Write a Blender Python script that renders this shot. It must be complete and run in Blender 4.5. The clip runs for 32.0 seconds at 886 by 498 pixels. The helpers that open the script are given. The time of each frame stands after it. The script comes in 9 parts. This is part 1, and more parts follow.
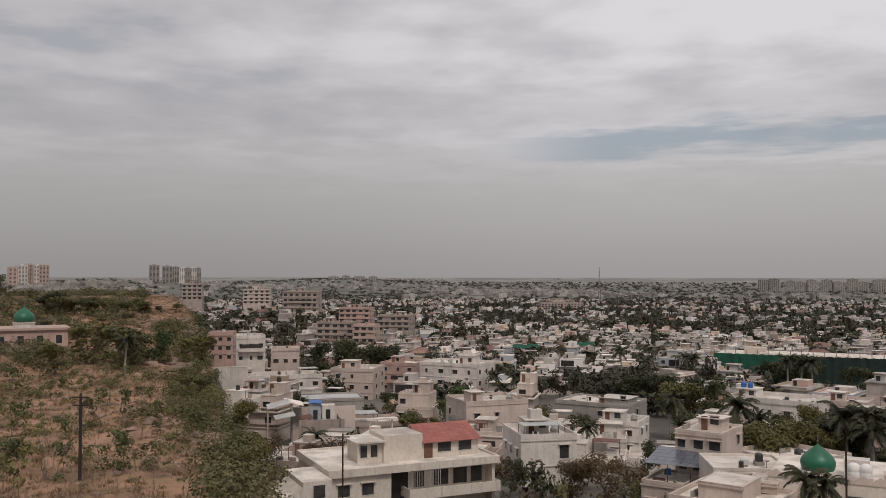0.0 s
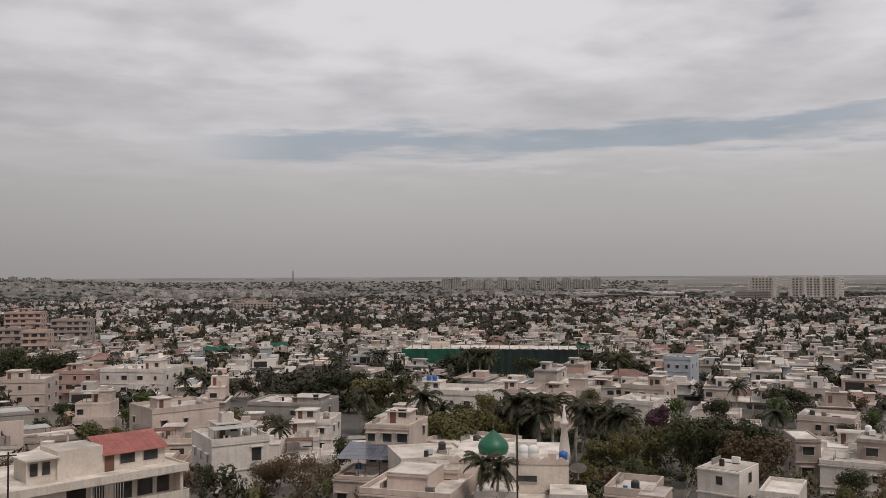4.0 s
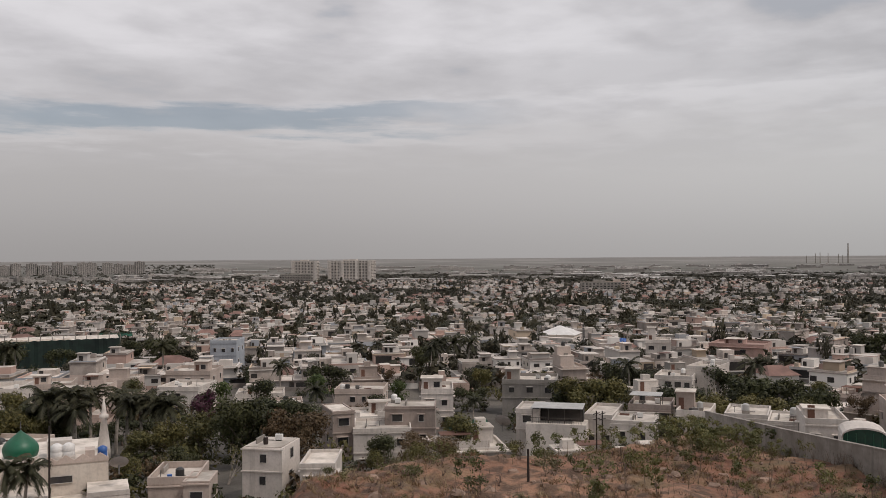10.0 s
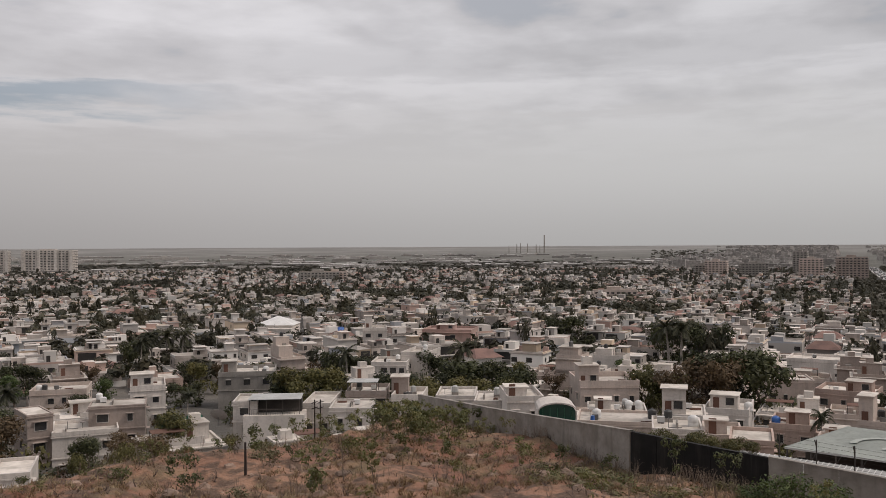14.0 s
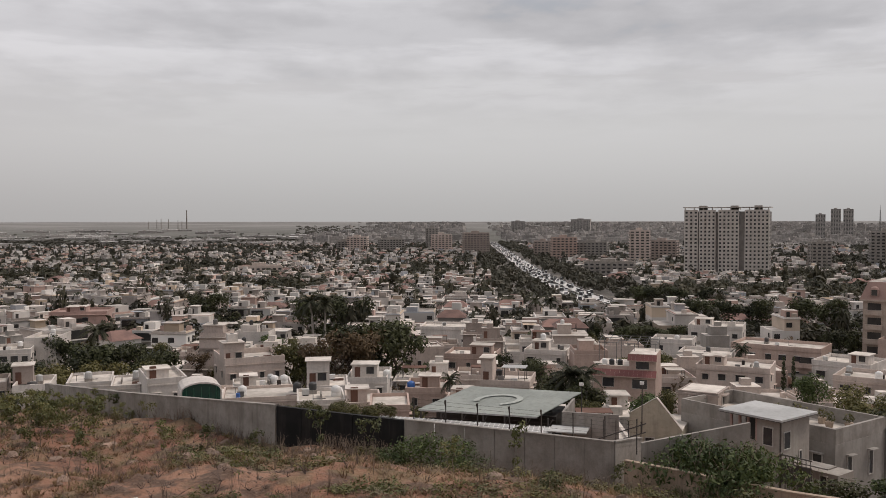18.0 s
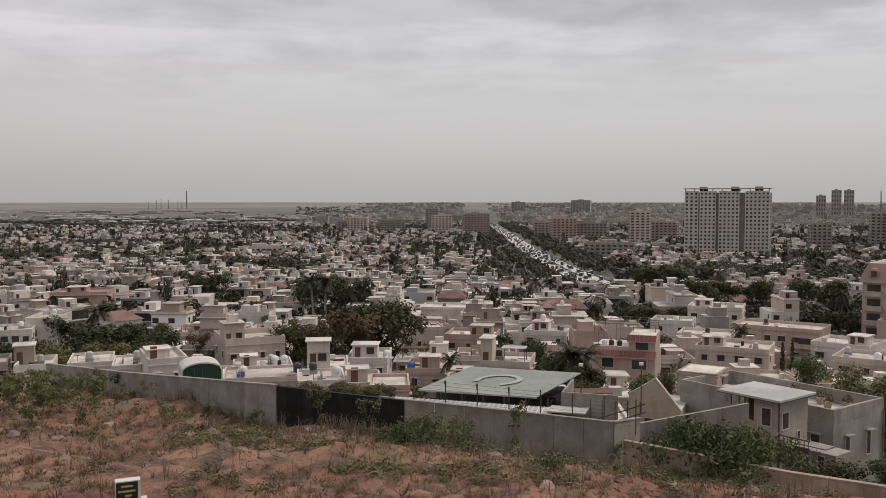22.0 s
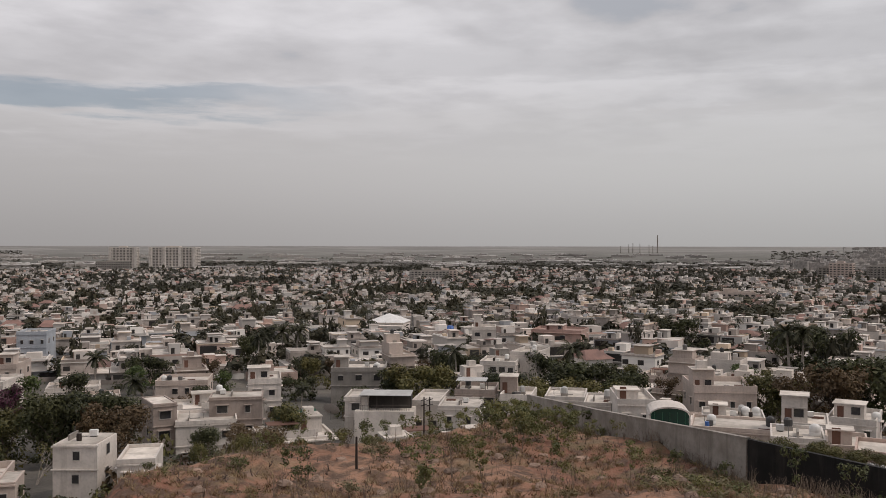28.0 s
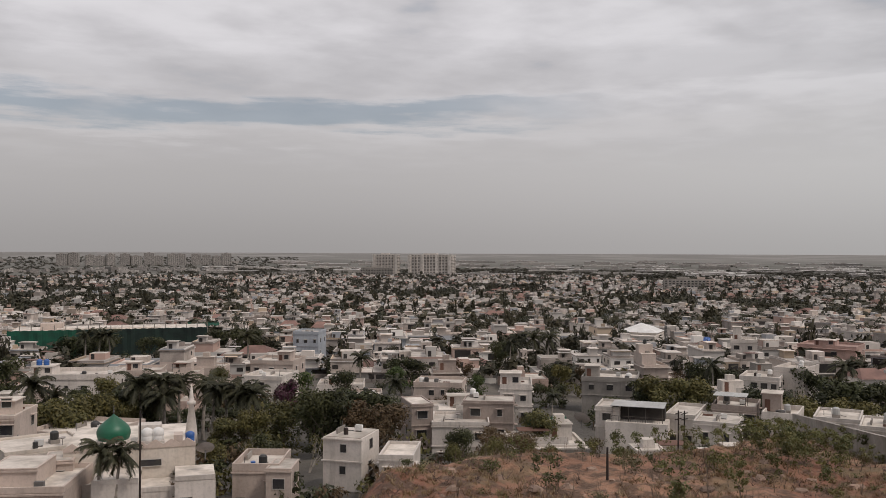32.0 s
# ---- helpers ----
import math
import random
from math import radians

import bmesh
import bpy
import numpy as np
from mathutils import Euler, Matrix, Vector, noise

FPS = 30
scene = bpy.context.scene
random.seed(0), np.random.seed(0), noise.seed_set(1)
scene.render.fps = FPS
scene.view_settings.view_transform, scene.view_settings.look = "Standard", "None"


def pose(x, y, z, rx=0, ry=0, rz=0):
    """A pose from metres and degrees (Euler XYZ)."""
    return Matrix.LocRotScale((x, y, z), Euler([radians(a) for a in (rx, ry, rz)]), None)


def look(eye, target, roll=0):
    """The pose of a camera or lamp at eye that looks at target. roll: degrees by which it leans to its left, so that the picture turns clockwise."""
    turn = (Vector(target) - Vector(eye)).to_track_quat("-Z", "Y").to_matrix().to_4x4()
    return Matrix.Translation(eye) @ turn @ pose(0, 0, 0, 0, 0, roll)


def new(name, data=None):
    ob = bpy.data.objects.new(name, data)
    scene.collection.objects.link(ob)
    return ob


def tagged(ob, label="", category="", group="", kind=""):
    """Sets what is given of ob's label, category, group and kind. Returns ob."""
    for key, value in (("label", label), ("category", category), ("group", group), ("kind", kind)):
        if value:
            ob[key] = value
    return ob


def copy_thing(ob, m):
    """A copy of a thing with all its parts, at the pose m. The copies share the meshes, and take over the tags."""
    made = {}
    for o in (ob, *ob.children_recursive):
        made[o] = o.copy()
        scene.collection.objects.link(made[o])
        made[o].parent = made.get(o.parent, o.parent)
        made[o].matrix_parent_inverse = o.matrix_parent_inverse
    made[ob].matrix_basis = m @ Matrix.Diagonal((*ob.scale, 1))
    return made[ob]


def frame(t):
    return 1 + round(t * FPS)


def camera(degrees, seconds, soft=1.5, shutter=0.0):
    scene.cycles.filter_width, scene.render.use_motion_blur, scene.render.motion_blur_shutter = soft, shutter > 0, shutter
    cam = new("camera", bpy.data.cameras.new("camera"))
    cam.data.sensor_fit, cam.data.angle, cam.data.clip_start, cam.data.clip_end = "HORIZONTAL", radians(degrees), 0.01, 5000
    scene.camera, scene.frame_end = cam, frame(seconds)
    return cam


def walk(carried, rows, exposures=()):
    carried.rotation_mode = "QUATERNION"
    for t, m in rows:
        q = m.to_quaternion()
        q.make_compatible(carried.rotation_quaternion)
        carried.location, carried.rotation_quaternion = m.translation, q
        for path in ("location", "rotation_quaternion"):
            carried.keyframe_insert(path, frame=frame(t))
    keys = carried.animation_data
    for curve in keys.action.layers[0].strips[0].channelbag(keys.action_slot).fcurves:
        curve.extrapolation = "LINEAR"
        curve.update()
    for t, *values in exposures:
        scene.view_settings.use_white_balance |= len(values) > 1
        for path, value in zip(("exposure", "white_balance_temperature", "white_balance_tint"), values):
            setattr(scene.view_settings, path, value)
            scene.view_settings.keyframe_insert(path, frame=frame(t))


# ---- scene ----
cam = camera(53.37, 32.0, soft=0.85)
EYE = 50.0
ROWS = [
    (0.0, -0.002, 1.781, -0.062),
    (0.5, -2.312, 1.637, -0.09),
    (1.0, -4.856, 1.629, -0.089),
    (1.5, -7.407, 1.682, -0.08),
    (2.0, -10.044, 1.767, 0.052),
    (2.5, -12.273, 1.686, 0.277),
    (3.0, -14.638, 1.665, 0.289),
    (3.5, -17.099, 1.723, 0.239),
    (5.5, -27.739, 1.652, 0.32),
    (6.0, -30.163, 1.657, 0.214),
    (6.5, -32.495, 1.521, 0.243),
    (7.0, -34.707, 1.352, 0.257),
    (7.5, -37.139, 1.182, 0.181),
    (8.0, -39.594, 0.958, 0.223),
    (8.5, -42.006, 0.777, 0.183),
    (9.0, -44.036, 0.744, 0.261),
    (9.5, -46.066, 0.674, 0.334),
    (10.0, -48.542, 0.548, 0.424),
    (10.5, -50.716, 0.481, 0.485),
    (11.0, -52.77, 0.423, 0.565),
    (11.5, -54.805, 0.331, 0.588),
    (12.0, -57.146, 0.248, 0.604),
    (12.5, -59.457, 0.183, 0.606),
    (13.0, -61.77, 0.17, 0.438),
    (13.5, -64.228, -0.011, 0.349),
    (15.5, -74.244, -0.657, 0.269),
    (16.0, -77.047, -0.712, 0.255),
    (16.5, -80.008, -0.862, 0.243),
    (17.0, -83.369, -1.231, 0.28),
    (17.5, -86.505, -1.584, 0.121),
    (18.0, -89.434, -1.861, 0.09),
    (18.5, -91.355, -2.082, 0.056),
    (19.0, -92.646, -2.289, -0.096),
    (19.5, -93.779, -2.458, -0.204),
    (20.0, -94.238, -2.682, -0.263),
    (20.5, -93.867, -2.833, -0.321),
    (21.0, -92.818, -2.932, -0.216),
    (21.5, -91.336, -3.012, -0.119),
    (22.0, -89.423, -3.108, 0.016),
    (22.5, -87.103, -2.958, 0.135),
    (23.0, -84.244, -2.649, 0.256),
    (23.5, -81.399, -2.41, 0.38),
    (24.0, -78.782, -2.414, 0.409),
    (24.5, -76.166, -2.162, 0.504),
    (25.0, -73.628, -1.65, 0.468),
    (25.5, -70.73, -1.153, 0.337),
    (27.5, -61.339, -0.386, -0.024),
    (28.0, -59.549, -0.255, -0.063),
    (28.5, -57.567, -0.165, -0.177),
    (29.0, -55.869, -0.165, -0.188),
    (29.5, -53.905, -0.137, -0.199),
    (30.0, -51.765, -0.123, -0.272),
    (30.5, -49.714, -0.014, -0.288),
    (31.0, -47.498, 0.193, -0.356),
    (31.5, -45.433, 0.225, -0.248),
    (32.0, -43.347, 0.208, -0.216),
]


walk(cam, [(t, pose(0, 0, EYE, 90 + pitch, roll, yaw)) for t, yaw, pitch, roll in ROWS],
     exposures=[(0, -0.14), (9, -0.12), (13, -0.09), (17, 0.0), (21, 0.02), (25, -0.04), (28, -0.09), (32, -0.12)])

# ---- sky and sun: high thin overcast with a clear streak low in the north ----
SUN_AZ, SUN_EL = 165.0, 55.0
world = bpy.data.worlds.new("overcast_sky")
scene.world = world
world.use_nodes = True


class Nodes:
    """Short hand for building node trees."""

    def __init__(self, tree):
        self.t = tree
        tree.nodes.clear()

    def add(self, kind, **values):
        n = self.t.nodes.new(kind)
        for key, value in values.items():
            if key.startswith("i_"):
                n.inputs[key[2:].replace("_", " ")].default_value = value
            elif key == "operation":
                n.operation = value
            elif key == "sky_type":
                n.sky_type = value
            elif key == "sun_disc":
                n.sun_disc = value
            elif key == "sun_elevation":
                n.sun_elevation = value
            elif key == "sun_rotation":
                n.sun_rotation = value
            elif key == "dust_density":
                n.dust_density = value
        return n

    def put(self, socket, value):
        if isinstance(value, bpy.types.NodeSocket):
            self.t.links.new(value, socket)
        elif value is not None:
            socket.default_value = value

    def math(self, op, a, b=None, c=None):
        n = self.t.nodes.new("ShaderNodeMath")
        n.operation = op
        for i, v in enumerate((a, b, c)):
            self.put(n.inputs[i], v)
        return n.outputs[0]

    def mix(self, fac, a, b, blend="MIX"):
        n = self.t.nodes.new("ShaderNodeMix")
        n.data_type, n.blend_type = "RGBA", blend
        self.put(n.inputs[0], fac)
        self.put(n.inputs[6], a)
        self.put(n.inputs[7], b)
        return n.outputs[2]

    def noise(self, vector, scale, detail=4.0, rough=0.55):
        n = self.t.nodes.new("ShaderNodeTexNoise")
        self.put(n.inputs["Vector"], vector)
        n.inputs["Scale"].default_value, n.inputs["Detail"].default_value, n.inputs["Roughness"].default_value = scale, detail, rough
        return n.outputs["Fac"]

    def scaled(self, vector, s, shift=(0, 0, 0)):
        n = self.t.nodes.new("ShaderNodeMapping")
        self.put(n.inputs[0], vector)
        n.inputs["Scale"].default_value = s
        n.inputs["Location"].default_value = shift
        return n.outputs[0]

    def step(self, v, lo, hi, to_lo=0.0, to_hi=1.0):
        n = self.t.nodes.new("ShaderNodeMapRange")
        n.interpolation_type = "SMOOTHSTEP"
        self.put(n.inputs[0], v)
        for i, x in enumerate((lo, hi, to_lo, to_hi)):
            n.inputs[i + 1].default_value = x
        return n.outputs[0]


def grey(v, warm=0.0):
    return (v * (1 + warm), v, v * (1 - warm), 1)


w = Nodes(world.node_tree)
sky = w.add("ShaderNodeTexSky", sky_type="NISHITA", sun_disc=False, sun_elevation=radians(SUN_EL), sun_rotation=radians(SUN_AZ), dust_density=3.0)
way = w.add("ShaderNodeTexCoord").outputs["Generated"]
parts = w.add("ShaderNodeSeparateXYZ")
w.put(parts.inputs[0], way)
dx, dy, dz = parts.outputs
up = w.math("MAXIMUM", dz, 0.0)
over = w.math("ADD", up, 0.09)
flat = w.add("ShaderNodeCombineXYZ")
w.put(flat.inputs[0], w.math("DIVIDE", dx, over))
w.put(flat.inputs[1], w.math("DIVIDE", dy, over))
big = w.noise(w.scaled(flat.outputs[0], (0.55, 0.62, 1), (3.1, 1.7, 0)), 1.0, 5.0, 0.5)
fine = w.noise(w.scaled(flat.outputs[0], (1.5, 1.5, 1), (0.4, 5.2, 0)), 1.0, 6.0, 0.5)
puffs = w.noise(w.scaled(flat.outputs[0], (3.6, 3.6, 1), (7.4, 2.2, 0)), 1.0, 6.0, 0.5)
cover = w.math("ADD", w.math("ADD", w.math("MULTIPLY", big, 0.4), w.math("MULTIPLY", fine, 0.34)), w.math("MULTIPLY", puffs, 0.26))
azim = w.math("ARCTAN2", dx, dy)
# long level wisps, in bearing and height
level = w.add("ShaderNodeCombineXYZ")
w.put(level.inputs[0], w.math("MULTIPLY", azim, 5.5))
w.put(level.inputs[1], w.math("MULTIPLY", dz, 42.0))
wisps = w.noise(level.outputs[0], 1.0, 7.0, 0.58)
# the clear streak: between about 8 and 10 degrees up, from north to north-east, with a thin tail
middle = w.math("ADD", 0.143, w.math("MULTIPLY", azim, 0.018))
streak = w.math("SUBTRACT", w.math("ADD", dz, w.math("MULTIPLY", w.math("SUBTRACT", wisps, 0.5), 0.075)), middle)
band = w.step(w.math("ABSOLUTE", streak), 0.006, 0.021, 1.0, 0.0)
reach = w.math("MULTIPLY", w.step(azim, 0.02, 0.2), w.step(azim, 0.72, 1.0, 1.0, 0.0))
clear = w.math("MULTIPLY", w.math("MULTIPLY", band, reach), w.step(fine, 0.36, 0.5, 0.55, 1.0))
thin = w.math("MULTIPLY", w.step(cover, 0.45, 0.38), w.step(dz, 0.12, 0.26))
blue = w.math("MINIMUM", w.math("ADD", w.math("MULTIPLY", clear, 0.7), w.math("MULTIPLY", thin, 0.35)), 1.0)
cloud = w.mix(w.step(cover, 0.41, 0.58), (0.56, 0.545, 0.568, 1), (0.735, 0.716, 0.742, 1))
haze = w.mix(w.step(dz, -0.02, 0.10), (0.285, 0.271, 0.268, 1), (0.385, 0.370, 0.369, 1))
lift = w.step(azim, 0.5, 1.65, 1.2, 1.7)
lc = w.add("ShaderNodeCombineXYZ")
for i, tone in enumerate((0.978, 0.99, 0.99)):
    w.put(lc.inputs[i], w.math("MULTIPLY", lift, w.step(azim, 0.7, 1.5, 1.0, tone)))
haze = w.mix(1.0, haze, lc.outputs[0], "MULTIPLY")
# pale cloud tops just under the streak, grey undersides just over it
banks = w.math("MULTIPLY", w.step(streak, -0.034, -0.02), w.step(streak, -0.014, -0.006, 1.0, 0.0))
banks = w.math("MULTIPLY", w.math("MULTIPLY", banks, w.step(wisps, 0.42, 0.58)), w.step(azim, 0.12, 0.3))
deck = w.math("MULTIPLY", w.step(streak, 0.012, 0.03), w.step(streak, 0.045, 0.085, 1.0, 0.0))
body_sky = w.mix(w.step(w.math("ADD", dz, w.math("MULTIPLY", w.math("SUBTRACT", wisps, 0.5), 0.06)), 0.07, 0.22), haze, cloud)
body_sky = w.mix(w.math("MULTIPLY", banks, 0.7), body_sky, (0.60, 0.58, 0.588, 1))
body_sky = w.mix(w.math("MULTIPLY", deck, 0.35), body_sky, (0.43, 0.42, 0.435, 1))
clear_sky = w.mix(0.55, (0.33, 0.375, 0.42, 1), w.mix(1.0, sky.outputs[0], grey(0.09), "MULTIPLY"))
glow = w.add("ShaderNodeBackground")
# the veil thickens towards the east
veil = w.math("MULTIPLY", w.step(azim, 0.8, 1.6, 1.04, 0.93), w.step(azim, -0.35, 0.25, 0.87, 1.0))
vc = w.add("ShaderNodeCombineXYZ")
for i, tone in enumerate((0.988, 1.0, 1.0)):
    w.put(vc.inputs[i], w.math("MULTIPLY", veil, w.step(azim, 0.7, 1.5, 1.0, tone)))
w.put(glow.inputs[0], w.mix(1.0, w.mix(blue, body_sky, clear_sky), vc.outputs[0], "MULTIPLY"))
glow.inputs[1].default_value = 1.0
w.put(w.add("ShaderNodeOutputWorld").inputs[0], glow.outputs[0])

sun = new("sun", bpy.data.lights.new("sun", "SUN"))
sun.data.energy, sun.data.angle, sun.data.color = 1.75, radians(12), (1.0, 0.885, 0.80)
sun.matrix_world = look((300 * math.sin(radians(SUN_AZ)), 300 * math.cos(radians(SUN_AZ)), 300 * math.tan(radians(SUN_EL))), (0, 0, 0))


def smooth(a, b, v):
    s = min(1.0, max(0.0, (v - a) / (b - a)))
    return s * s * (3 - 2 * s)


def curve(v, *knots):
    """Straight lines between (v, value) knots."""
    if v <= knots[0][0]:
        return knots[0][1]
    for (a, p), (b, q) in zip(knots, knots[1:]):
        if v <= b:
            return p + (q - p) * (v - a) / (b - a)
    return knots[-1][1]


def street_level(r):
    # beyond 2600 m the plain is bent up to fit the camera's horizon
    return curve(r, (0, 30), (60, 26), (85, 22.5), (110, 20), (150, 16.5), (270, 12.5), (500, 6), (800, 1), (2600, 0), (4950, 43))


def hill_edge(az):
    """How far the scrub plateau reaches before it drops to the town."""
    return curve(az, (34, 50), (39, 55), (45, 61), (54, 68), (60, 75), (66, 98), (72, 80), (78, 66), (90, 66), (100, 70), (112, 66), (130, 62))


def town_level(r, az):
    """Streets of the plain, with the low rises in the north-west."""
    town = street_level(r)
    if 2000 < r and -30 < az < 20:
        town += 24 * math.exp(-((az + 7) / 5) ** 2 - ((r - 3400) / 600) ** 2)
    if -60 < az < 25:
        town += 15 * math.exp(-((az + 9) / 8) ** 2 - ((r - 690) / 210) ** 2) + 40 * math.exp(-((az + 21) / 8) ** 2 - ((r - 2500) / 500) ** 2)
    return town


def ground_z(x, y):
    r, az = math.hypot(x, y), math.degrees(math.atan2(x, y))
    town = town_level(r, az)
    z = town
    top = curve(r, (0, 44), (40, 36.6), (55, 35.8), (75, 35.2), (110, 31))
    top -= smooth(62, 78, az) * smooth(45, 66, r) * 1.6 + smooth(80, 95, az) * smooth(44, 68, r) * 3.0
    top -= smooth(94, 107, az) * smooth(26, 44, r) * 1.0
    top -= smooth(44, 58, az) * (1 - smooth(68, 75, az)) * smooth(40, 60, r) * 1.0
    edge = hill_edge(az)
    drop = smooth(edge, edge + 16, r)
    right = smooth(33, 40, az) * (1 - drop)
    z += (max(top, town) - town) * right
    ridge = curve(r, (0, 42), (50, 36.5), (62, 34.3), (80, 32), (120, 30.5), (150, 30), (208, 32.5), (270, 38), (330, 43), (370, 42.5), (500, 22), (800, 4))
    border = curve(r, (50, -10), (70, -11.5), (120, -13.2), (174, -15), (300, -15.6), (380, -17), (800, -30))
    left = 1 - smooth(border - 1, border + 2.5, az)
    if az > 135:
        left = smooth(135, 165, az)
    z += (max(ridge, town) - town) * left
    # the knoll under the eye, shaped to stay below the camera's view
    return max(z, curve(r, (0, 48.4), (5, 47.5), (10, 46.0), (20, 42.5), (30, 39.1), (40, 36.3), (55, 29.5), (72, 18), (90, -60)))


# ---- materials ----
def surface(name, base, other, rough=0.85, coarse=0.25, fine=3.0, vary="", spread=0.25, streaks=0.0, bump=0.0, bump_scale=6.0, metal=0.0, tint=None, accents=()):
    m = bpy.data.materials.new(name)
    m.use_nodes = True
    n = Nodes(m.node_tree)
    place = n.add("ShaderNodeNewGeometry")
    pos = place.outputs["Position"]
    a = n.noise(pos, coarse, 5.0)
    b = n.noise(pos, fine, 3.0)
    col = n.mix(n.step(a, 0.35, 0.65), (*base, 1), (*other, 1))
    col = n.mix(n.math("MULTIPLY", n.step(b, 0.4, 0.75), 0.35), col, n.mix(1.0, col, grey(0.6), "MULTIPLY"))
    if streaks:
        s = n.noise(n.scaled(pos, (1.3, 1.3, 0.12)), 1.0, 6.0, 0.65)
        col = n.mix(n.math("MULTIPLY", n.step(s, 0.48, 0.72), streaks), col, (0.12, 0.105, 0.09, 1))
    if vary:
        r = n.add("ShaderNodeObjectInfo").outputs["Random"] if vary == "object" else place.outputs["Random Per Island"]
        if tint:
            col = n.mix(n.step(r, 0.45, 0.95), col, (*tint, 1))
        for at, share, paint in accents:
            col = n.mix(n.step(n.math("ABSOLUTE", n.math("SUBTRACT", r, at)), share * 0.5, share * 0.5 + 0.01, 0.85, 0.0), col, (*paint, 1))
        k = n.math("ADD", 1 - spread, n.math("MULTIPLY", n.math("FRACT", n.math("MULTIPLY", r, 7.31)), 2 * spread))
        g = n.add("ShaderNodeCombineXYZ")
        for i in range(3):
            n.put(g.inputs[i], k)
        col = n.mix(1.0, col, g.outputs[0], "MULTIPLY")
    p = n.add("ShaderNodeBsdfPrincipled", i_Roughness=rough, i_Metallic=metal)
    n.put(p.inputs["Base Color"], col)
    if bump:
        u = n.add("ShaderNodeBump", i_Strength=0.6, i_Distance=bump)
        n.put(u.inputs["Height"], n.noise(pos, bump_scale, 4.0))
        n.put(p.inputs["Normal"], u.outputs[0])
    n.put(n.add("ShaderNodeOutputMaterial").inputs[0], p.outputs[0])
    return m


def leaves(name, base, other, spread=0.4):
    m = bpy.data.materials.new(name)
    m.use_nodes = True
    n = Nodes(m.node_tree)
    place = n.add("ShaderNodeNewGeometry")
    r = place.outputs["Random Per Island"]
    o = n.add("ShaderNodeObjectInfo").outputs["Random"]
    col = n.mix(n.step(n.math("ADD", n.math("MULTIPLY", r, 0.6), n.math("MULTIPLY", o, 0.4)), 0.15, 0.85), (*base, 1), (*other, 1))
    col = n.mix(n.step(n.noise(place.outputs["Position"], 0.12, 3.0), 0.4, 0.65), col, n.mix(1.0, col, (0.86, 0.8, 0.68, 1), "MULTIPLY"))
    d = n.add("ShaderNodeBsdfPrincipled", i_Roughness=0.7)
    n.put(d.inputs["Base Color"], col)
    tr = n.add("ShaderNodeBsdfTranslucent")
    n.put(tr.inputs[0], col)
    mx = n.add("ShaderNodeMixShader")
    mx.inputs[0].default_value = 0.16
    n.put(mx.inputs[1], d.outputs[0])
    n.put(mx.inputs[2], tr.outputs[0])
    n.put(n.add("ShaderNodeOutputMaterial").inputs[0], mx.outputs[0])
    return m


WHITE = surface("white_paint", (0.68, 0.625, 0.58), (0.56, 0.513, 0.47), vary="object", spread=0.1, streaks=0.25)
CREAM = surface("cream_paint", (0.58, 0.485, 0.43), (0.48, 0.4, 0.35), vary="object", spread=0.12, streaks=0.2)
BEIGE = surface("beige_paint", (0.4, 0.33, 0.29), (0.31, 0.255, 0.225), vary="object", spread=0.12, streaks=0.25)
GREYP = surface("grey_render", (0.34, 0.316, 0.288), (0.26, 0.24, 0.218), vary="object", spread=0.12, streaks=0.25)
PINK = surface("pink_paint", (0.47, 0.325, 0.28), (0.38, 0.262, 0.228), vary="object", spread=0.1, streaks=0.25)
PEACH = surface("peach_paint", (0.5, 0.375, 0.32), (0.42, 0.315, 0.265), vary="object", spread=0.1, streaks=0.2)
BLUEP = surface("pale_blue_paint", (0.4, 0.43, 0.47), (0.33, 0.36, 0.4), vary="object", spread=0.1, streaks=0.2)
CONCRETE = surface("bare_concrete", (0.34, 0.312, 0.282), (0.235, 0.213, 0.19), coarse=0.5, streaks=0.5, bump=0.03)
ROOFING = surface("roof_screed", (0.67, 0.61, 0.55), (0.44, 0.395, 0.345), coarse=0.35, fine=1.5, vary="object", spread=0.18)
DARK = surface("dark_glass", (0.035, 0.035, 0.04), (0.06, 0.058, 0.055), rough=0.25, coarse=0.8)
# near-black painted in place of shade in openings; also on the gate leaf
SHADE = surface("shade_black", (0.03, 0.027, 0.024), (0.06, 0.052, 0.046))
FRAME = surface("window_frame_paint", (0.55, 0.52, 0.48), (0.42, 0.39, 0.36))
BROWNW = surface("brown_wood", (0.16, 0.08, 0.055), (0.11, 0.055, 0.04))
STEEL = surface("dull_steel", (0.22, 0.215, 0.21), (0.15, 0.145, 0.14), rough=0.6, metal=0.5)
DARKSTEEL = surface("dark_metal", (0.05, 0.045, 0.042), (0.085, 0.07, 0.06), rough=0.6)
RUST = surface("brown_painted_pole", (0.035, 0.024, 0.02), (0.022, 0.017, 0.015))
REDTILE = surface("red_clay_tile", (0.36, 0.13, 0.105), (0.28, 0.1, 0.085), fine=6, vary="object", spread=0.12)
PINKTILE = surface("pink_clay_tile", (0.37, 0.245, 0.21), (0.3, 0.2, 0.17), fine=6)
GREENPAINT = surface("green_dome_paint", (0.012, 0.13, 0.07), (0.02, 0.1, 0.055), rough=0.45)
GREENNET = surface("green_shade_net", (0.008, 0.095, 0.056), (0.01, 0.06, 0.04), coarse=0.4, fine=4)
DARKNET = surface("dark_green_net", (0.006, 0.015, 0.013), (0.012, 0.03, 0.024), coarse=0.3)
BLACKNET = surface("black_cloth", (0.006, 0.006, 0.006), (0.014, 0.013, 0.013), coarse=0.6, streaks=0.2, rough=0.95)
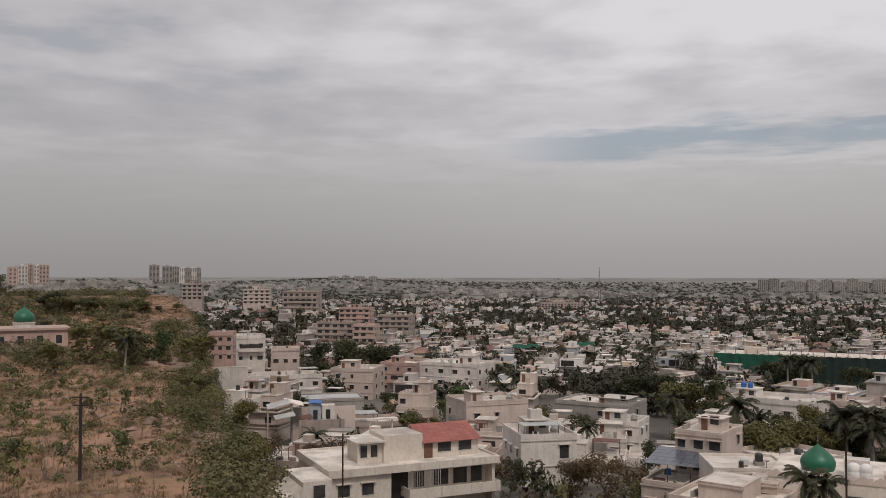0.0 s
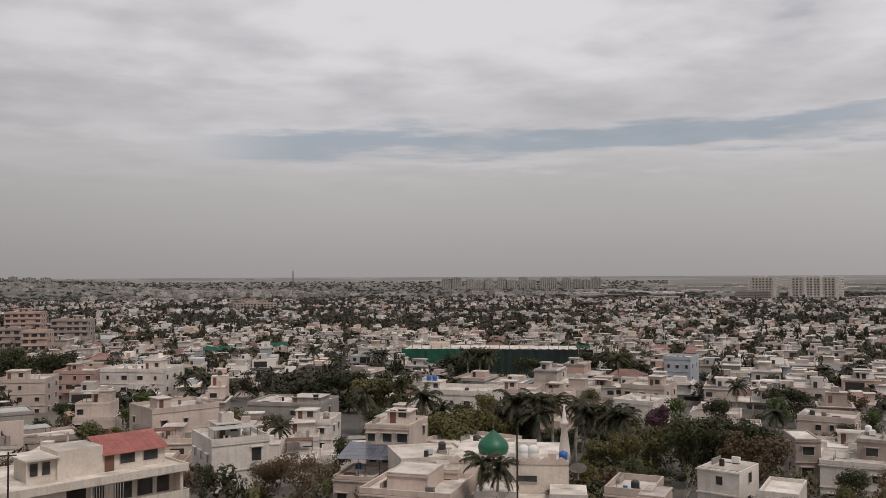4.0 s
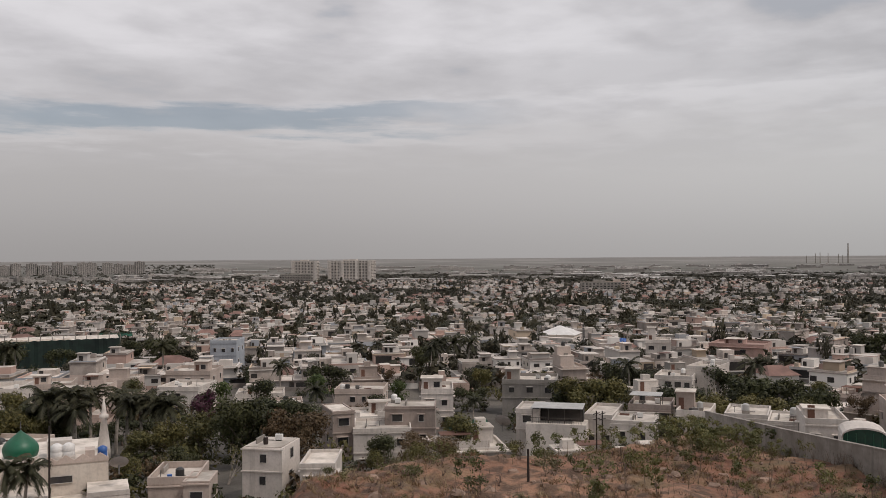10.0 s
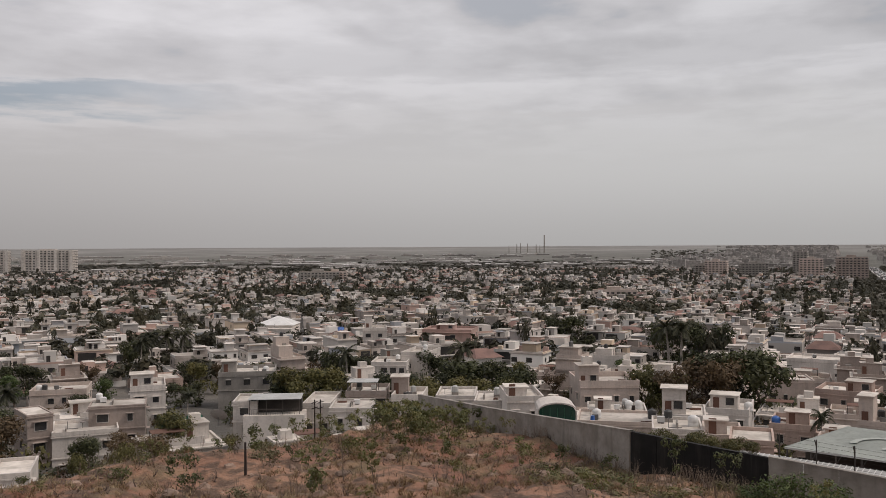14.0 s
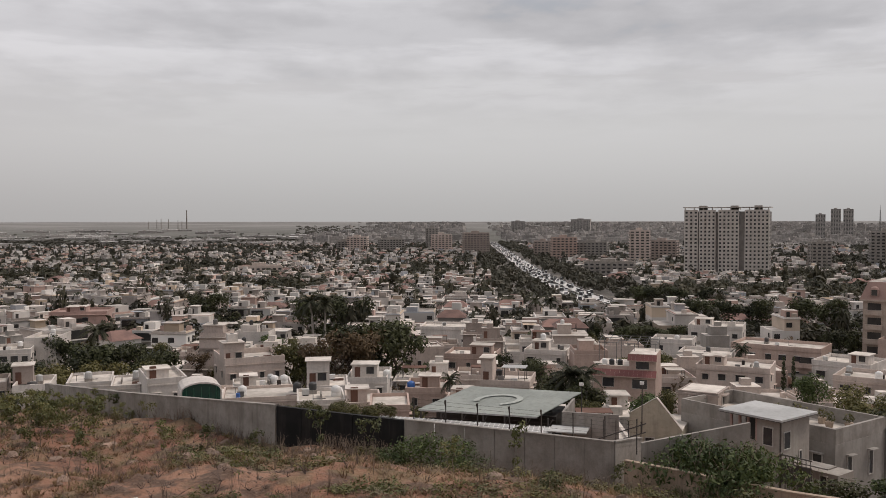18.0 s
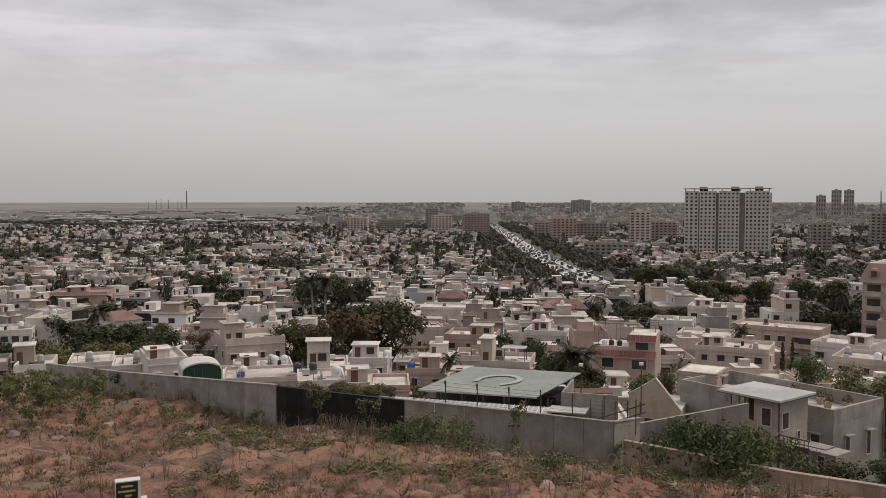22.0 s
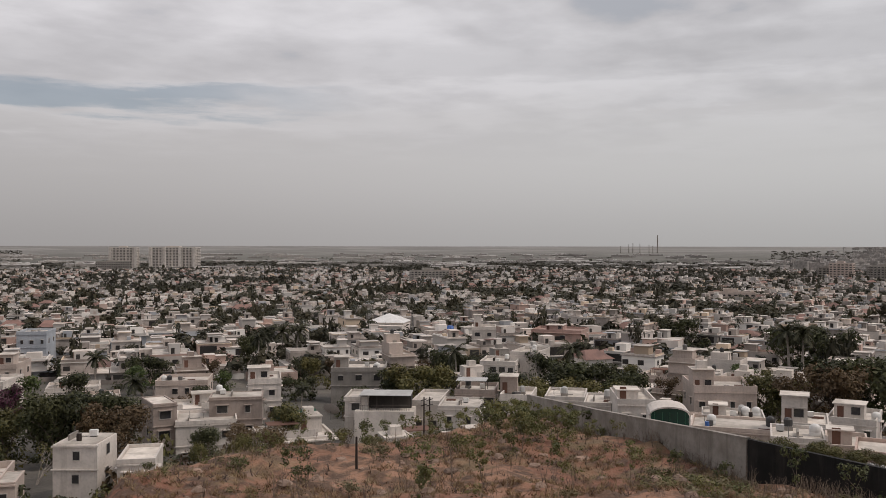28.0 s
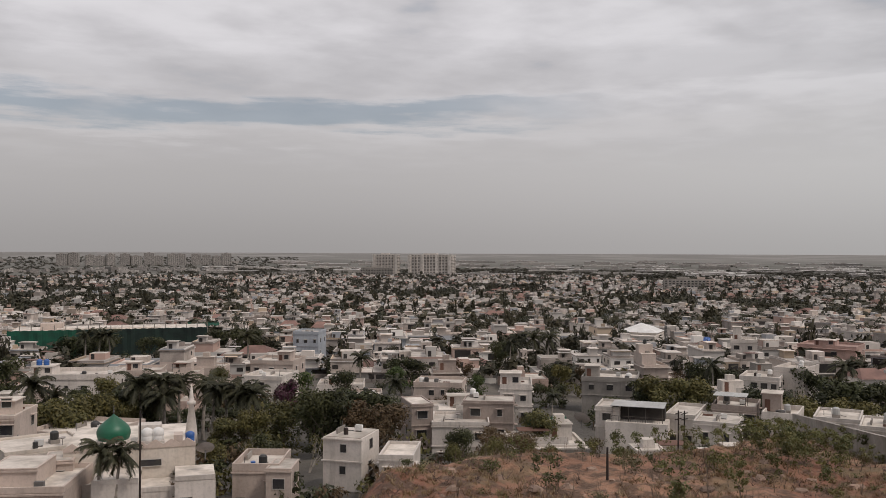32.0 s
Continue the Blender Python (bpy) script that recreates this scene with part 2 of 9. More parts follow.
PLASTICBLUE = surface("blue_plastic", (0.03, 0.13, 0.42), (0.04, 0.11, 0.33), rough=0.4)
PLASTICWHITE = surface("white_plastic", (0.78, 0.77, 0.75), (0.66, 0.65, 0.63), rough=0.5)
PLASTICBLACK = surface("black_plastic", (0.03, 0.03, 0.03), (0.05, 0.05, 0.05), rough=0.5)
SHEET = surface("metal_roof_sheet", (0.50, 0.50, 0.49), (0.38, 0.38, 0.37), rough=0.55, streaks=0.2)
PANEL = surface("solar_cell", (0.10, 0.11, 0.14), (0.13, 0.14, 0.17), rough=0.25)
IVORY = surface("ivory_paint", (0.66, 0.60, 0.53), (0.57, 0.505, 0.44), streaks=0.2)
DISHGREY = surface("dish_mesh_grey", (0.36, 0.33, 0.31), (0.28, 0.255, 0.24))
SANDSTONE = surface("sandy_facade", (0.46, 0.375, 0.315), (0.38, 0.305, 0.255), streaks=0.2)
BARK = surface("bark", (0.15, 0.115, 0.09), (0.10, 0.075, 0.06), coarse=2.0, fine=9)
PALEBARK = surface("pale_palm_bark", (0.33, 0.29, 0.25), (0.25, 0.22, 0.19), coarse=2.0, fine=9)
LEAF_DARK = leaves("dark_leaves", (0.02, 0.025, 0.009), (0.072, 0.08, 0.028))
LEAF_GREEN = leaves("green_leaves", (0.032, 0.056, 0.014), (0.09, 0.118, 0.032))
LEAF_DRY = leaves("dry_leaves", (0.07, 0.045, 0.022), (0.14, 0.095, 0.048))
LEAF_OLIVE = leaves("olive_leaves", (0.055, 0.057, 0.017), (0.155, 0.14, 0.045))
LEAF_PURPLE = leaves("purple_blossom", (0.10, 0.025, 0.06), (0.05, 0.05, 0.03))
LEAF_PALM = leaves("palm_leaves", (0.02, 0.023, 0.01), (0.062, 0.062, 0.028))
LEAF_SCRUB = leaves("scrub_leaves", (0.1, 0.11, 0.036), (0.18, 0.17, 0.06))
TWIG = surface("dry_twig", (0.20, 0.15, 0.11), (0.13, 0.10, 0.08))
STRAW = leaves("dry_grass", (0.36, 0.275, 0.17), (0.24, 0.175, 0.1))
FAR_WALL = surface("far_house_paint", (0.52, 0.455, 0.41), (0.33, 0.285, 0.255), vary="island", spread=0.32, streaks=0.25, tint=(0.62, 0.595, 0.565), accents=((0.08, 0.07, (0.47, 0.32, 0.27)), (0.2, 0.05, (0.36, 0.39, 0.43)), (0.33, 0.06, (0.24, 0.215, 0.195)), (0.41, 0.05, (0.52, 0.41, 0.3))))
FAR_ROOF = surface("far_roof_screed", (0.66, 0.605, 0.555), (0.42, 0.375, 0.335), vary="island", spread=0.28)
FAR_TILE = surface("far_roof_tile", (0.24, 0.14, 0.115), (0.16, 0.095, 0.08), vary="island", spread=0.25)
# dark tone for window panes and for painted veranda shade
FAR_DARK = surface("far_pane_and_shade", (0.022, 0.02, 0.019), (0.045, 0.04, 0.037))
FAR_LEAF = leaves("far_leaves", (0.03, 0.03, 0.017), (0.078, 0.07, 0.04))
# far paint greyed to stand in for haze
HAZE_PAINT = surface("hazed_far_paint", (0.38, 0.352, 0.328), (0.25, 0.232, 0.216), vary="island", spread=0.35)
# MID copies of the FAR set: less contrast, haze put into the colours
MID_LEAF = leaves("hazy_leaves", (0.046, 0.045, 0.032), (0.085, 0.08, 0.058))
MID_WALL = surface("mid_hazed_house_paint", (0.45, 0.405, 0.37), (0.31, 0.278, 0.255), vary="island", spread=0.3, tint=(0.6, 0.575, 0.55), accents=((0.08, 0.07, (0.47, 0.32, 0.27)), (0.2, 0.05, (0.36, 0.39, 0.43)), (0.33, 0.06, (0.24, 0.215, 0.195)), (0.41, 0.05, (0.52, 0.41, 0.3))))
MID_ROOF = surface("mid_hazed_roof_screed", (0.55, 0.495, 0.445), (0.38, 0.34, 0.305), vary="island", spread=0.22)
MID_DARK = surface("mid_pane_and_shade", (0.06, 0.056, 0.053), (0.1, 0.09, 0.084))
# leaf colour lifted and greyed as painted haze
HAZE_LEAF = leaves("hazed_far_leaves", (0.056, 0.053, 0.042), (0.088, 0.083, 0.067))
PAVED = surface("pale_road", (0.66, 0.64, 0.62), (0.56, 0.54, 0.52), coarse=0.1)
CARWHITE = surface("white_car_paint", (0.78, 0.78, 0.77), (0.7, 0.7, 0.7), rough=0.3, vary="island", spread=0.25)


# ---- mesh kit ----
class Build:
    """Collects faces with their materials, then becomes a mesh."""

    def __init__(self):
        self.v, self.f, self.m, self.mats = [], [], [], []

    def slot(self, material):
        if material not in self.mats:
            self.mats.append(material)
        return self.mats.index(material)

    def face(self, points, material):
        k = len(self.v)
        self.v += [tuple(p) for p in points]
        self.f.append(tuple(range(k, k + len(points))))
        self.m.append(self.slot(material))

    def box(self, x0, x1, y0, y1, z0, z1, material, top=None, taper=0.0, skip=""):
        k, s = len(self.v), self.slot(material)
        t = taper
        self.v += [(x0, y0, z0), (x1, y0, z0), (x1, y1, z0), (x0, y1, z0), (x0 + t, y0 + t, z1), (x1 - t, y0 + t, z1), (x1 - t, y1 - t, z1), (x0 + t, y1 - t, z1)]
        sides = [("b", (3, 2, 1, 0)), ("t", (4, 5, 6, 7)), ("s", (0, 1, 5, 4)), ("e", (1, 2, 6, 5)), ("n", (2, 3, 7, 6)), ("w", (3, 0, 4, 7))]
        for tag, q in sides:
            if tag in skip:
                continue
            self.f.append(tuple(k + i for i in q))
            self.m.append(self.slot(top) if tag == "t" and top else s)
        return self

    def rim(self, x0, x1, y0, y1, z0, z1, thick, material):
        """A closed upright band, such as a parapet."""
        self.box(x0, x1, y0, y0 + thick, z0, z1, material)
        self.box(x0, x1, y1 - thick, y1, z0, z1, material)
        self.box(x0, x0 + thick, y0 + thick, y1 - thick, z0, z1 - 0.003, material)
        self.box(x1 - thick, x1, y0 + thick, y1 - thick, z0, z1 - 0.003, material)
        return self

    def lathe(self, x, y, profile, material, n=12):
        """profile: (radius, height) from the bottom up."""
        k, s = len(self.v), self.slot(material)
        for r, z in profile:
            for i in range(n):
                a = 2 * math.pi * i / n
                self.v.append((x + r * math.cos(a), y + r * math.sin(a), z))
        for j in range(len(profile) - 1):
            for i in range(n):
                a, b = k + j * n + i, k + j * n + (i + 1) % n
                self.f.append((a, b, b + n, a + n))
                self.m.append(s)
        e = k + (len(profile) - 1) * n
        self.f.append(tuple(e + i for i in range(n)))
        self.m.append(s)
        self.f.append(tuple(k + n - 1 - i for i in range(n)))
        self.m.append(s)
        return self

    def rod(self, a, b, r, material, r2=None, n=5):
        a, b = Vector(a), Vector(b)
        r2 = r if r2 is None else r2
        d = (b - a).normalized()
        u = d.orthogonal().normalized()
        w2 = d.cross(u)
        k, s = len(self.v), self.slot(material)
        for c, q in ((a, r), (b, r2)):
            for i in range(n):
                t = 2 * math.pi * i / n
                self.v.append(tuple(c + u * (q * math.cos(t)) + w2 * (q * math.sin(t))))
        for i in range(n):
            self.f.append((k + i, k + (i + 1) % n, k + n + (i + 1) % n, k + n + i))
            self.m.append(s)
        self.f.append(tuple(k + n + i for i in range(n)))
        self.m.append(s)
        return self

    def mesh(self, name, smooth_shade=False):
        me = bpy.data.meshes.new(name)
        me.from_pydata(self.v, [], self.f)
        for mt in self.mats:
            me.materials.append(mt)
        me.polygons.foreach_set("material_index", self.m)
        if smooth_shade:
            me.polygons.foreach_set("use_smooth", [True] * len(self.f))
        me.update()
        return me


def part(name, b, parent, label="", smooth_shade=False, at=None):
    ob = new(name, b.mesh(name, smooth_shade) if isinstance(b, Build) else b)
    ob.parent = parent
    if at is not None:
        ob.matrix_basis = at
    return tagged(ob, label)


def thing(name, label, category, m=None, group="", kind=""):
    ob = new(name)
    ob.empty_display_size = 0.5
    if m is not None:
        ob.matrix_basis = m
    return tagged(ob, label, category, group, kind)


def scatter(name, templates, spots, label, category, kind="stuff"):
    """One joined object: templates (Build) set down at spots (template index, x, y, z, turn, sx, sy, sz)."""
    mats, V, F, L, M = [], [], [], [], []
    base = 0
    spots = np.array(spots, float)
    for ti, b in enumerate(templates):
        s = spots[spots[:, 0] == ti]
        if not len(s):
            continue
        v = np.array(b.v)
        k = len(v)
        c, sn = np.cos(s[:, 4])[:, None], np.sin(s[:, 4])[:, None]
        X, Y, Z = v[:, 0] * s[:, 5:6], v[:, 1] * s[:, 6:7], v[:, 2] * s[:, 7:8]
        P = np.stack([X * c - Y * sn + s[:, 1:2], X * sn + Y * c + s[:, 2:3], Z + s[:, 3:4]], 2).reshape(-1, 3)
        for mt in b.mats:
            if mt not in mats:
                mats.append(mt)
        look_up = np.array([mats.index(mt) for mt in b.mats])
        loops = np.concatenate([np.array(f) for f in b.f])
        sizes = np.array([len(f) for f in b.f])
        F.append((loops[None, :] + (base + k * np.arange(len(s)))[:, None]).ravel())
        L.append(np.tile(sizes, len(s)))
        M.append(np.tile(look_up[np.array(b.m)], len(s)))
        V.append(P)
        base += k * len(s)
    V, F, L, M = np.concatenate(V), np.concatenate(F), np.concatenate(L), np.concatenate(M)
    me = bpy.data.meshes.new(name)
    me.vertices.add(len(V))
    me.vertices.foreach_set("co", V.astype(np.float32).ravel())
    me.loops.add(len(F))
    me.loops.foreach_set("vertex_index", F.astype(np.int32))
    me.polygons.add(len(L))
    me.polygons.foreach_set("loop_start", (np.cumsum(L) - L).astype(np.int32))
    me.polygons.foreach_set("loop_total", L.astype(np.int32))
    for mt in mats:
        me.materials.append(mt)
    me.polygons.foreach_set("material_index", M.astype(np.int32))
    me.polygons.foreach_set("use_smooth", [False] * len(L))
    me.update(calc_edges=True)
    return tagged(new(name, me), label, category, "", kind)


def polar(az, d):
    return d * math.sin(radians(az)), d * math.cos(radians(az))


RESERVED = []


def reserve(x, y, r):
    RESERVED.append((x, y, r))


def is_free(x, y, r):
    return all((x - a) ** 2 + (y - b) ** 2 > (r + c) ** 2 for a, b, c in RESERVED)


# ---- ground: one sheet from the hill to the horizon ----
def ground_material():
    m = bpy.data.materials.new("dry_earth")
    m.use_nodes = True
    n = Nodes(m.node_tree)
    pos = n.add("ShaderNodeNewGeometry").outputs["Position"]
    a, b, c = n.noise(pos, 0.07, 5.0), n.noise(pos, 0.6, 5.0), n.noise(pos, 4.0, 4.0)
    col = n.mix(n.step(a, 0.4, 0.62), (0.215, 0.098, 0.062, 1), (0.31, 0.175, 0.112, 1))
    col = n.mix(n.math("MULTIPLY", n.step(b, 0.44, 0.58), 0.85), col, (0.078, 0.05, 0.034, 1))
    col = n.mix(n.math("MULTIPLY", n.step(c, 0.52, 0.7), 0.5), col, (0.27, 0.185, 0.135, 1))
    west = n.add("ShaderNodeSeparateXYZ")
    n.put(west.inputs[0], pos)
    sandy = n.mix(n.step(n.noise(pos, 0.16, 6.0, 0.65), 0.38, 0.6), (0.17, 0.105, 0.06, 1), (0.38, 0.225, 0.14, 1))
    col = n.mix(n.math("MULTIPLY", n.step(west.outputs[0], 12.0, -8.0), 0.75), col, sandy)
    # beyond the town a plain with darker fields, paled by painted haze farther out
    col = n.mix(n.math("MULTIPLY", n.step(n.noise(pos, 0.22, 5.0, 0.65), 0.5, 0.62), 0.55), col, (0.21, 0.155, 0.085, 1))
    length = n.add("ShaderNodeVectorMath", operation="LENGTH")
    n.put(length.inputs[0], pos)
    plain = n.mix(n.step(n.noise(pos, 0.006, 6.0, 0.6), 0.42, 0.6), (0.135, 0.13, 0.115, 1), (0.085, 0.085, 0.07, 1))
    # distance haze mixed into the ground colour from 2600 m on
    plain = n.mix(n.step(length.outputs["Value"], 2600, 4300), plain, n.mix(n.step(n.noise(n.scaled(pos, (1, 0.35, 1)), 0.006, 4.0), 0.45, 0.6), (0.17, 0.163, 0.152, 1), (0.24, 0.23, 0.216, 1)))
    lanes = n.mix(n.step(n.noise(pos, 0.05, 4.0), 0.4, 0.6), (0.085, 0.077, 0.068, 1), (0.15, 0.135, 0.115, 1))
    high = n.add("ShaderNodeSeparateXYZ")
    n.put(high.inputs[0], pos)
    col = n.mix(n.step(high.outputs[2], 25.0, 22.0), col, lanes)
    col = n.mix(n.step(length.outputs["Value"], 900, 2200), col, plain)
    p = n.add("ShaderNodeBsdfPrincipled", i_Roughness=0.95)
    n.put(p.inputs["Base Color"], col)
    u = n.add("ShaderNodeBump", i_Strength=1.0, i_Distance=0.35)
    n.put(u.inputs["Height"], n.math("ADD", b, n.math("MULTIPLY", c, 0.4)))
    n.put(p.inputs["Normal"], u.outputs[0])
    n.put(n.add("ShaderNodeOutputMaterial").inputs[0], p.outputs[0])
    return m


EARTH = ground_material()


def rough_z(x, y):
    """The hill's own bumps, on top of its broad shape."""
    r = math.hypot(x, y)
    k = 1 - smooth(120, 420, r)
    if k <= 0:
        return ground_z(x, y)
    return ground_z(x, y) + k * (0.7 * noise.noise((x * 0.07, y * 0.07, 1.0)) + 0.5 * noise.noise((x * 0.25, y * 0.25, 5.0)) + 0.3 * noise.noise((x * 0.7, y * 0.7, 9.0)))


def make_ground():
    radii = [0.5]
    while radii[-1] < 4950:
        radii.append(radii[-1] + max(0.7, radii[-1] * (0.013 if radii[-1] < 130 else 0.05)))
    turn = 0.5
    azs = [i * turn for i in range(-80, 281)] + list(range(142, 320, 3))
    v, f = [], []
    for r in radii:
        for a in azs:
            x, y = polar(a, r)
            v.append((x, y, rough_z(x, y)))
    n = len(azs)
    v.append((0, 0, rough_z(0, 0)))
    f += [(len(v) - 1, (i + 1) % n, i) for i in range(n)]
    for j in range(len(radii) - 1):
        for i in range(n):
            k = (i + 1) % n
            f.append((j * n + i, j * n + k, (j + 1) * n + k, (j + 1) * n + i))
    me = bpy.data.meshes.new("ground")
    me.from_pydata(v, [], [q[::-1] for q in f])
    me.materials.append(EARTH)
    me.polygons.foreach_set("use_smooth", [True] * len(f))
    me.update()
    return tagged(new("ground", me), "dry reddish earth of the hill running out to a haze-paled plain", "ground", "", "structure")


make_ground()


# ---- kinds of things ----
def window(parent, m, ww, wh, shade=0.0, paint=None, pane=None):
    """A framed window on a wall; m: its lower middle, the wall's outside looking to -y."""
    f = Build()
    e, k = 0.08, f.slot(FRAME)
    for y in (-0.07, 0.0):
        for g in (0.0, e):
            f.v += [(-ww / 2 - g, y, -g), (ww / 2 + g, y, -g), (ww / 2 + g, y, wh + g), (-ww / 2 - g, y, wh + g)]
    for i in range(4):
        j = (i + 1) % 4
        f.f += [(4 + i, 4 + j, j, i), (i, j, 8 + j, 8 + i), (12 + i, 12 + j, 4 + j, 4 + i)]
        f.m += [k, k, k]
    win = part("window", f, parent, at=m)
    p = Build()
    p.box(-ww / 2, ww / 2, -0.025, 0.02, 0, wh, pane or DARK)
    part("pane", p, win)
    if shade:
        p = Build()
        p.box(-ww / 2 - 0.25, ww / 2 + 0.25, -shade, 0.0, wh + 0.12, wh + 0.22, paint or FRAME)
        part("sunshade", p, win)
    return win


def window_build(cx, y, z, ww, wh):
    """Pane and sunshade in one piece."""
    b = Build()
    prof = [(0.0, 0.0), (-0.05, 0.0), (-0.05, wh), (-0.42, wh + 0.1), (-0.42, wh + 0.2), (0.0, wh + 0.2)]
    n = len(prof)
    for x in (cx - ww / 2, cx + ww / 2):
        b.v += [(x, y + p, z + q) for p, q in prof]
    for i in range(n):
        j = (i + 1) % n
        b.f.append((i, i + n, j + n, j))
        b.m.append(b.slot(DARK if i == 1 else FRAME))
    b.f += [tuple(range(n)), tuple(range(2 * n - 1, n - 1, -1))]
    b.m += [b.slot(FRAME)] * 2
    return b


def flat_sheet(b, x0, x1, y0, y1, z, material, ridges=0, th=0.06):
    b.box(x0, x1, y0, y1, z, z + th, material)
    for i in range(ridges):
        x = x0 + (x1 - x0) * (i + 0.5) / ridges
        b.box(x - 0.05, x + 0.05, y0, y1, z + th, z + th + 0.05, material)


def add_tank(parent, x, y, z, kind, size=1.0):
    b = Build()
    if kind == "box":
        b.box(x - 1.0 * size, x + 1.0 * size, y - 0.9 * size, y + 0.9 * size, z, z + 1.5 * size, WHITE, ROOFING)
        b.box(x - 0.3, x + 0.3, y - 0.3, y + 0.3, z + 1.5 * size, z + 1.5 * size + 0.08, STEEL)
        part("water_tank", b, parent)
        return
    r = 0.65 * size
    b.lathe(x, y, [(r * 0.97, z), (r, z + 0.08), (r, z + 0.45 * size), (r * 0.96, z + 0.5 * size), (r, z + 0.55 * size), (r, z + 1.15 * size), (r * 0.55, z + 1.35 * size), (r * 0.3, z + 1.42 * size)],
            {"blue": PLASTICBLUE, "white": PLASTICWHITE, "black": PLASTICBLACK}[kind], 14)
    part("water_tank", b, parent, kind + " plastic tank", True)


def villa(label, x, y, turn, w, d, top, h, paint, rows=2, wins=3, side=2, parapet=0.8, stair=None, tanks=(), balcony=None, band=0.16, wing=None, door=None, canopy=None, seed=1, roof=None, name="house", shade=0.45, keep=True, pane=None):
    """A flat-roofed house. (x, y): middle of its front at roof height top; its front looks to -y before turning. stair, canopy: (x0, x1, y0, y1, height)."""
    rnd = random.Random(seed)
    m = Matrix.Translation((x, y, top - h)) @ Matrix.Rotation(radians(turn), 4, "Z")
    c = m @ Vector((0, d / 2, 0))
    if keep:
        reserve(c.x, c.y, max(w, d) * 0.5)
    t = thing(name, label, "house", m)
    far = math.hypot(x, y) > 195
    b = Build()
    b.box(-w / 2, w / 2, 0, d, -9, h, paint, skip="b")
    part("body", b, t)
    b = Build()
    b.box(-w / 2 + 0.22, w / 2 - 0.22, 0.22, d - 0.22, h, h + 0.1, roof or ROOFING)
    part("roof", b, t)
    if parapet:
        b = Build()
        b.rim(-w / 2 - 0.05, w / 2 + 0.05, -0.05, d + 0.05, h + 0.004, h + parapet, 0.22, paint)
        part("parapet", b, t)
    if band:
        for k in range(1, rows + 1):
            b = Build()
            z = h * k / rows
            b.box(-w / 2 - band, w / 2 + band, -band, -0.003, z - 0.28, z - 0.1, paint)
            part("slab_edge", b, t)
    sh = h / rows
    for k in range(rows):
        for i in range(wins):
            if rnd.random() < 0.1:
                continue
            cx = -w / 2 + w * (i + 0.5) / wins + rnd.uniform(-0.2, 0.2)
            ww, wh = rnd.choice(((1.1, 1.05), (1.35, 1.15), (0.8, 1.15), (1.7, 1.2)))
            ww, wh = pane or (ww, wh)
            ww = min(ww, w / wins * 0.7)
            if far:
                part("window", window_build(cx, 0, k * sh + 0.95, ww, min(wh, sh * 0.5)), t)
            else:
                window(t, Matrix.Translation((cx, 0, k * sh + 0.95)), ww, min(wh, sh * 0.5), shade, paint)
        for s in (-1, 1):
            for i in range(side):
                if rnd.random() < 0.2:
                    continue
                cy = d * (i + 0.5) / side + rnd.uniform(-0.4, 0.4)
                if far:
                    part("window", window_build(0, 0, 0, 1.1, min(1.3, sh * 0.45)), t, at=Matrix.Translation((s * w / 2, cy, k * sh + 0.95)) @ Matrix.Rotation(s * math.pi / 2, 4, "Z"))
                    continue
                window(t, Matrix.Translation((s * w / 2, cy, k * sh + 0.95)) @ Matrix.Rotation(s * math.pi / 2, 4, "Z"), 1.1, min(1.3, sh * 0.45), shade, paint)
    if door:
        b = Build()
        b.box(door - 0.55, door + 0.55, -0.05, 0.02, 0.05, 2.2, BROWNW)
        part("door", b, t)
    if stair:
        x0, x1, y0, y1, z = stair
        b = Build()
        b.box(x0, x1, y0, y1, h + 0.1, h + z, paint, ROOFING)
        b.box(x0 - 0.25, x1 + 0.25, y0 - 0.35, y1 + 0.25, h + z, h + z + 0.15, paint, ROOFING)
        room = part("stair_room", b, t)
        b = Build()
        b.box(x0 + 0.4, x0 + 1.3, y0 - 0.04, y0 + 0.02, h + 0.12, h + 2.1, BROWNW)
        part("door", b, room)
        if x1 - x0 > 3.2:
            window(t, Matrix.Translation((x1 - 1.1, y0, h + 1.0)), 1.2, 1.1, 0.3, paint)
    for u, v, kind in tanks:
        lift = 0.1
        if stair and stair[0] <= u <= stair[1] and stair[2] <= v <= stair[3]:
            lift = stair[4] + 0.15
        add_tank(t, u, v, h + lift, kind)
    if balcony:
        x0, x1, z, out = balcony
        b = Build()
        b.box(x0, x1, -out, -0.004, z - 0.16, z, paint)
        b.box(x0, x1, -out, -out + 0.12, z, z + 0.95, paint)
        b.box(x0, x0 + 0.12, -out + 0.12, -0.004, z, z + 0.95, paint)
        b.box(x1 - 0.12, x1, -out + 0.12, -0.004, z, z + 0.95, paint)
        part("balcony", b, t)
        b = Build()
        # dark sheet on the wall, painted for the shade behind the balcony
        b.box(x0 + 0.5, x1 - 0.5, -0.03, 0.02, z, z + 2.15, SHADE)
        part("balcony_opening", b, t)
    if wing:
        x0, x1, out, z = wing
        b = Build()
        b.box(x0, x1, -out, -0.004, -4, z, paint, ROOFING, skip="b")
        b.rim(x0, x1, -out, -0.004, z + 0.004, z + 0.6, 0.18, paint)
        wg = part("wing", b, t)
        window(t, Matrix.Translation(((x0 + x1) / 2, -out, z - 2.3)), 1.6, 1.3, 0.4, paint)
    if canopy:
        x0, x1, y0, y1, z = canopy
        b = Build()
        flat_sheet(b, x0, x1, y0, y1, h + z, SHEET, 10)
        cn = part("canopy", b, t, "pale sheet roof on posts")
        for px in (x0 + 0.15, x1 - 0.15):
            for py in (y0 + 0.15, y1 - 0.15):
                b = Build()
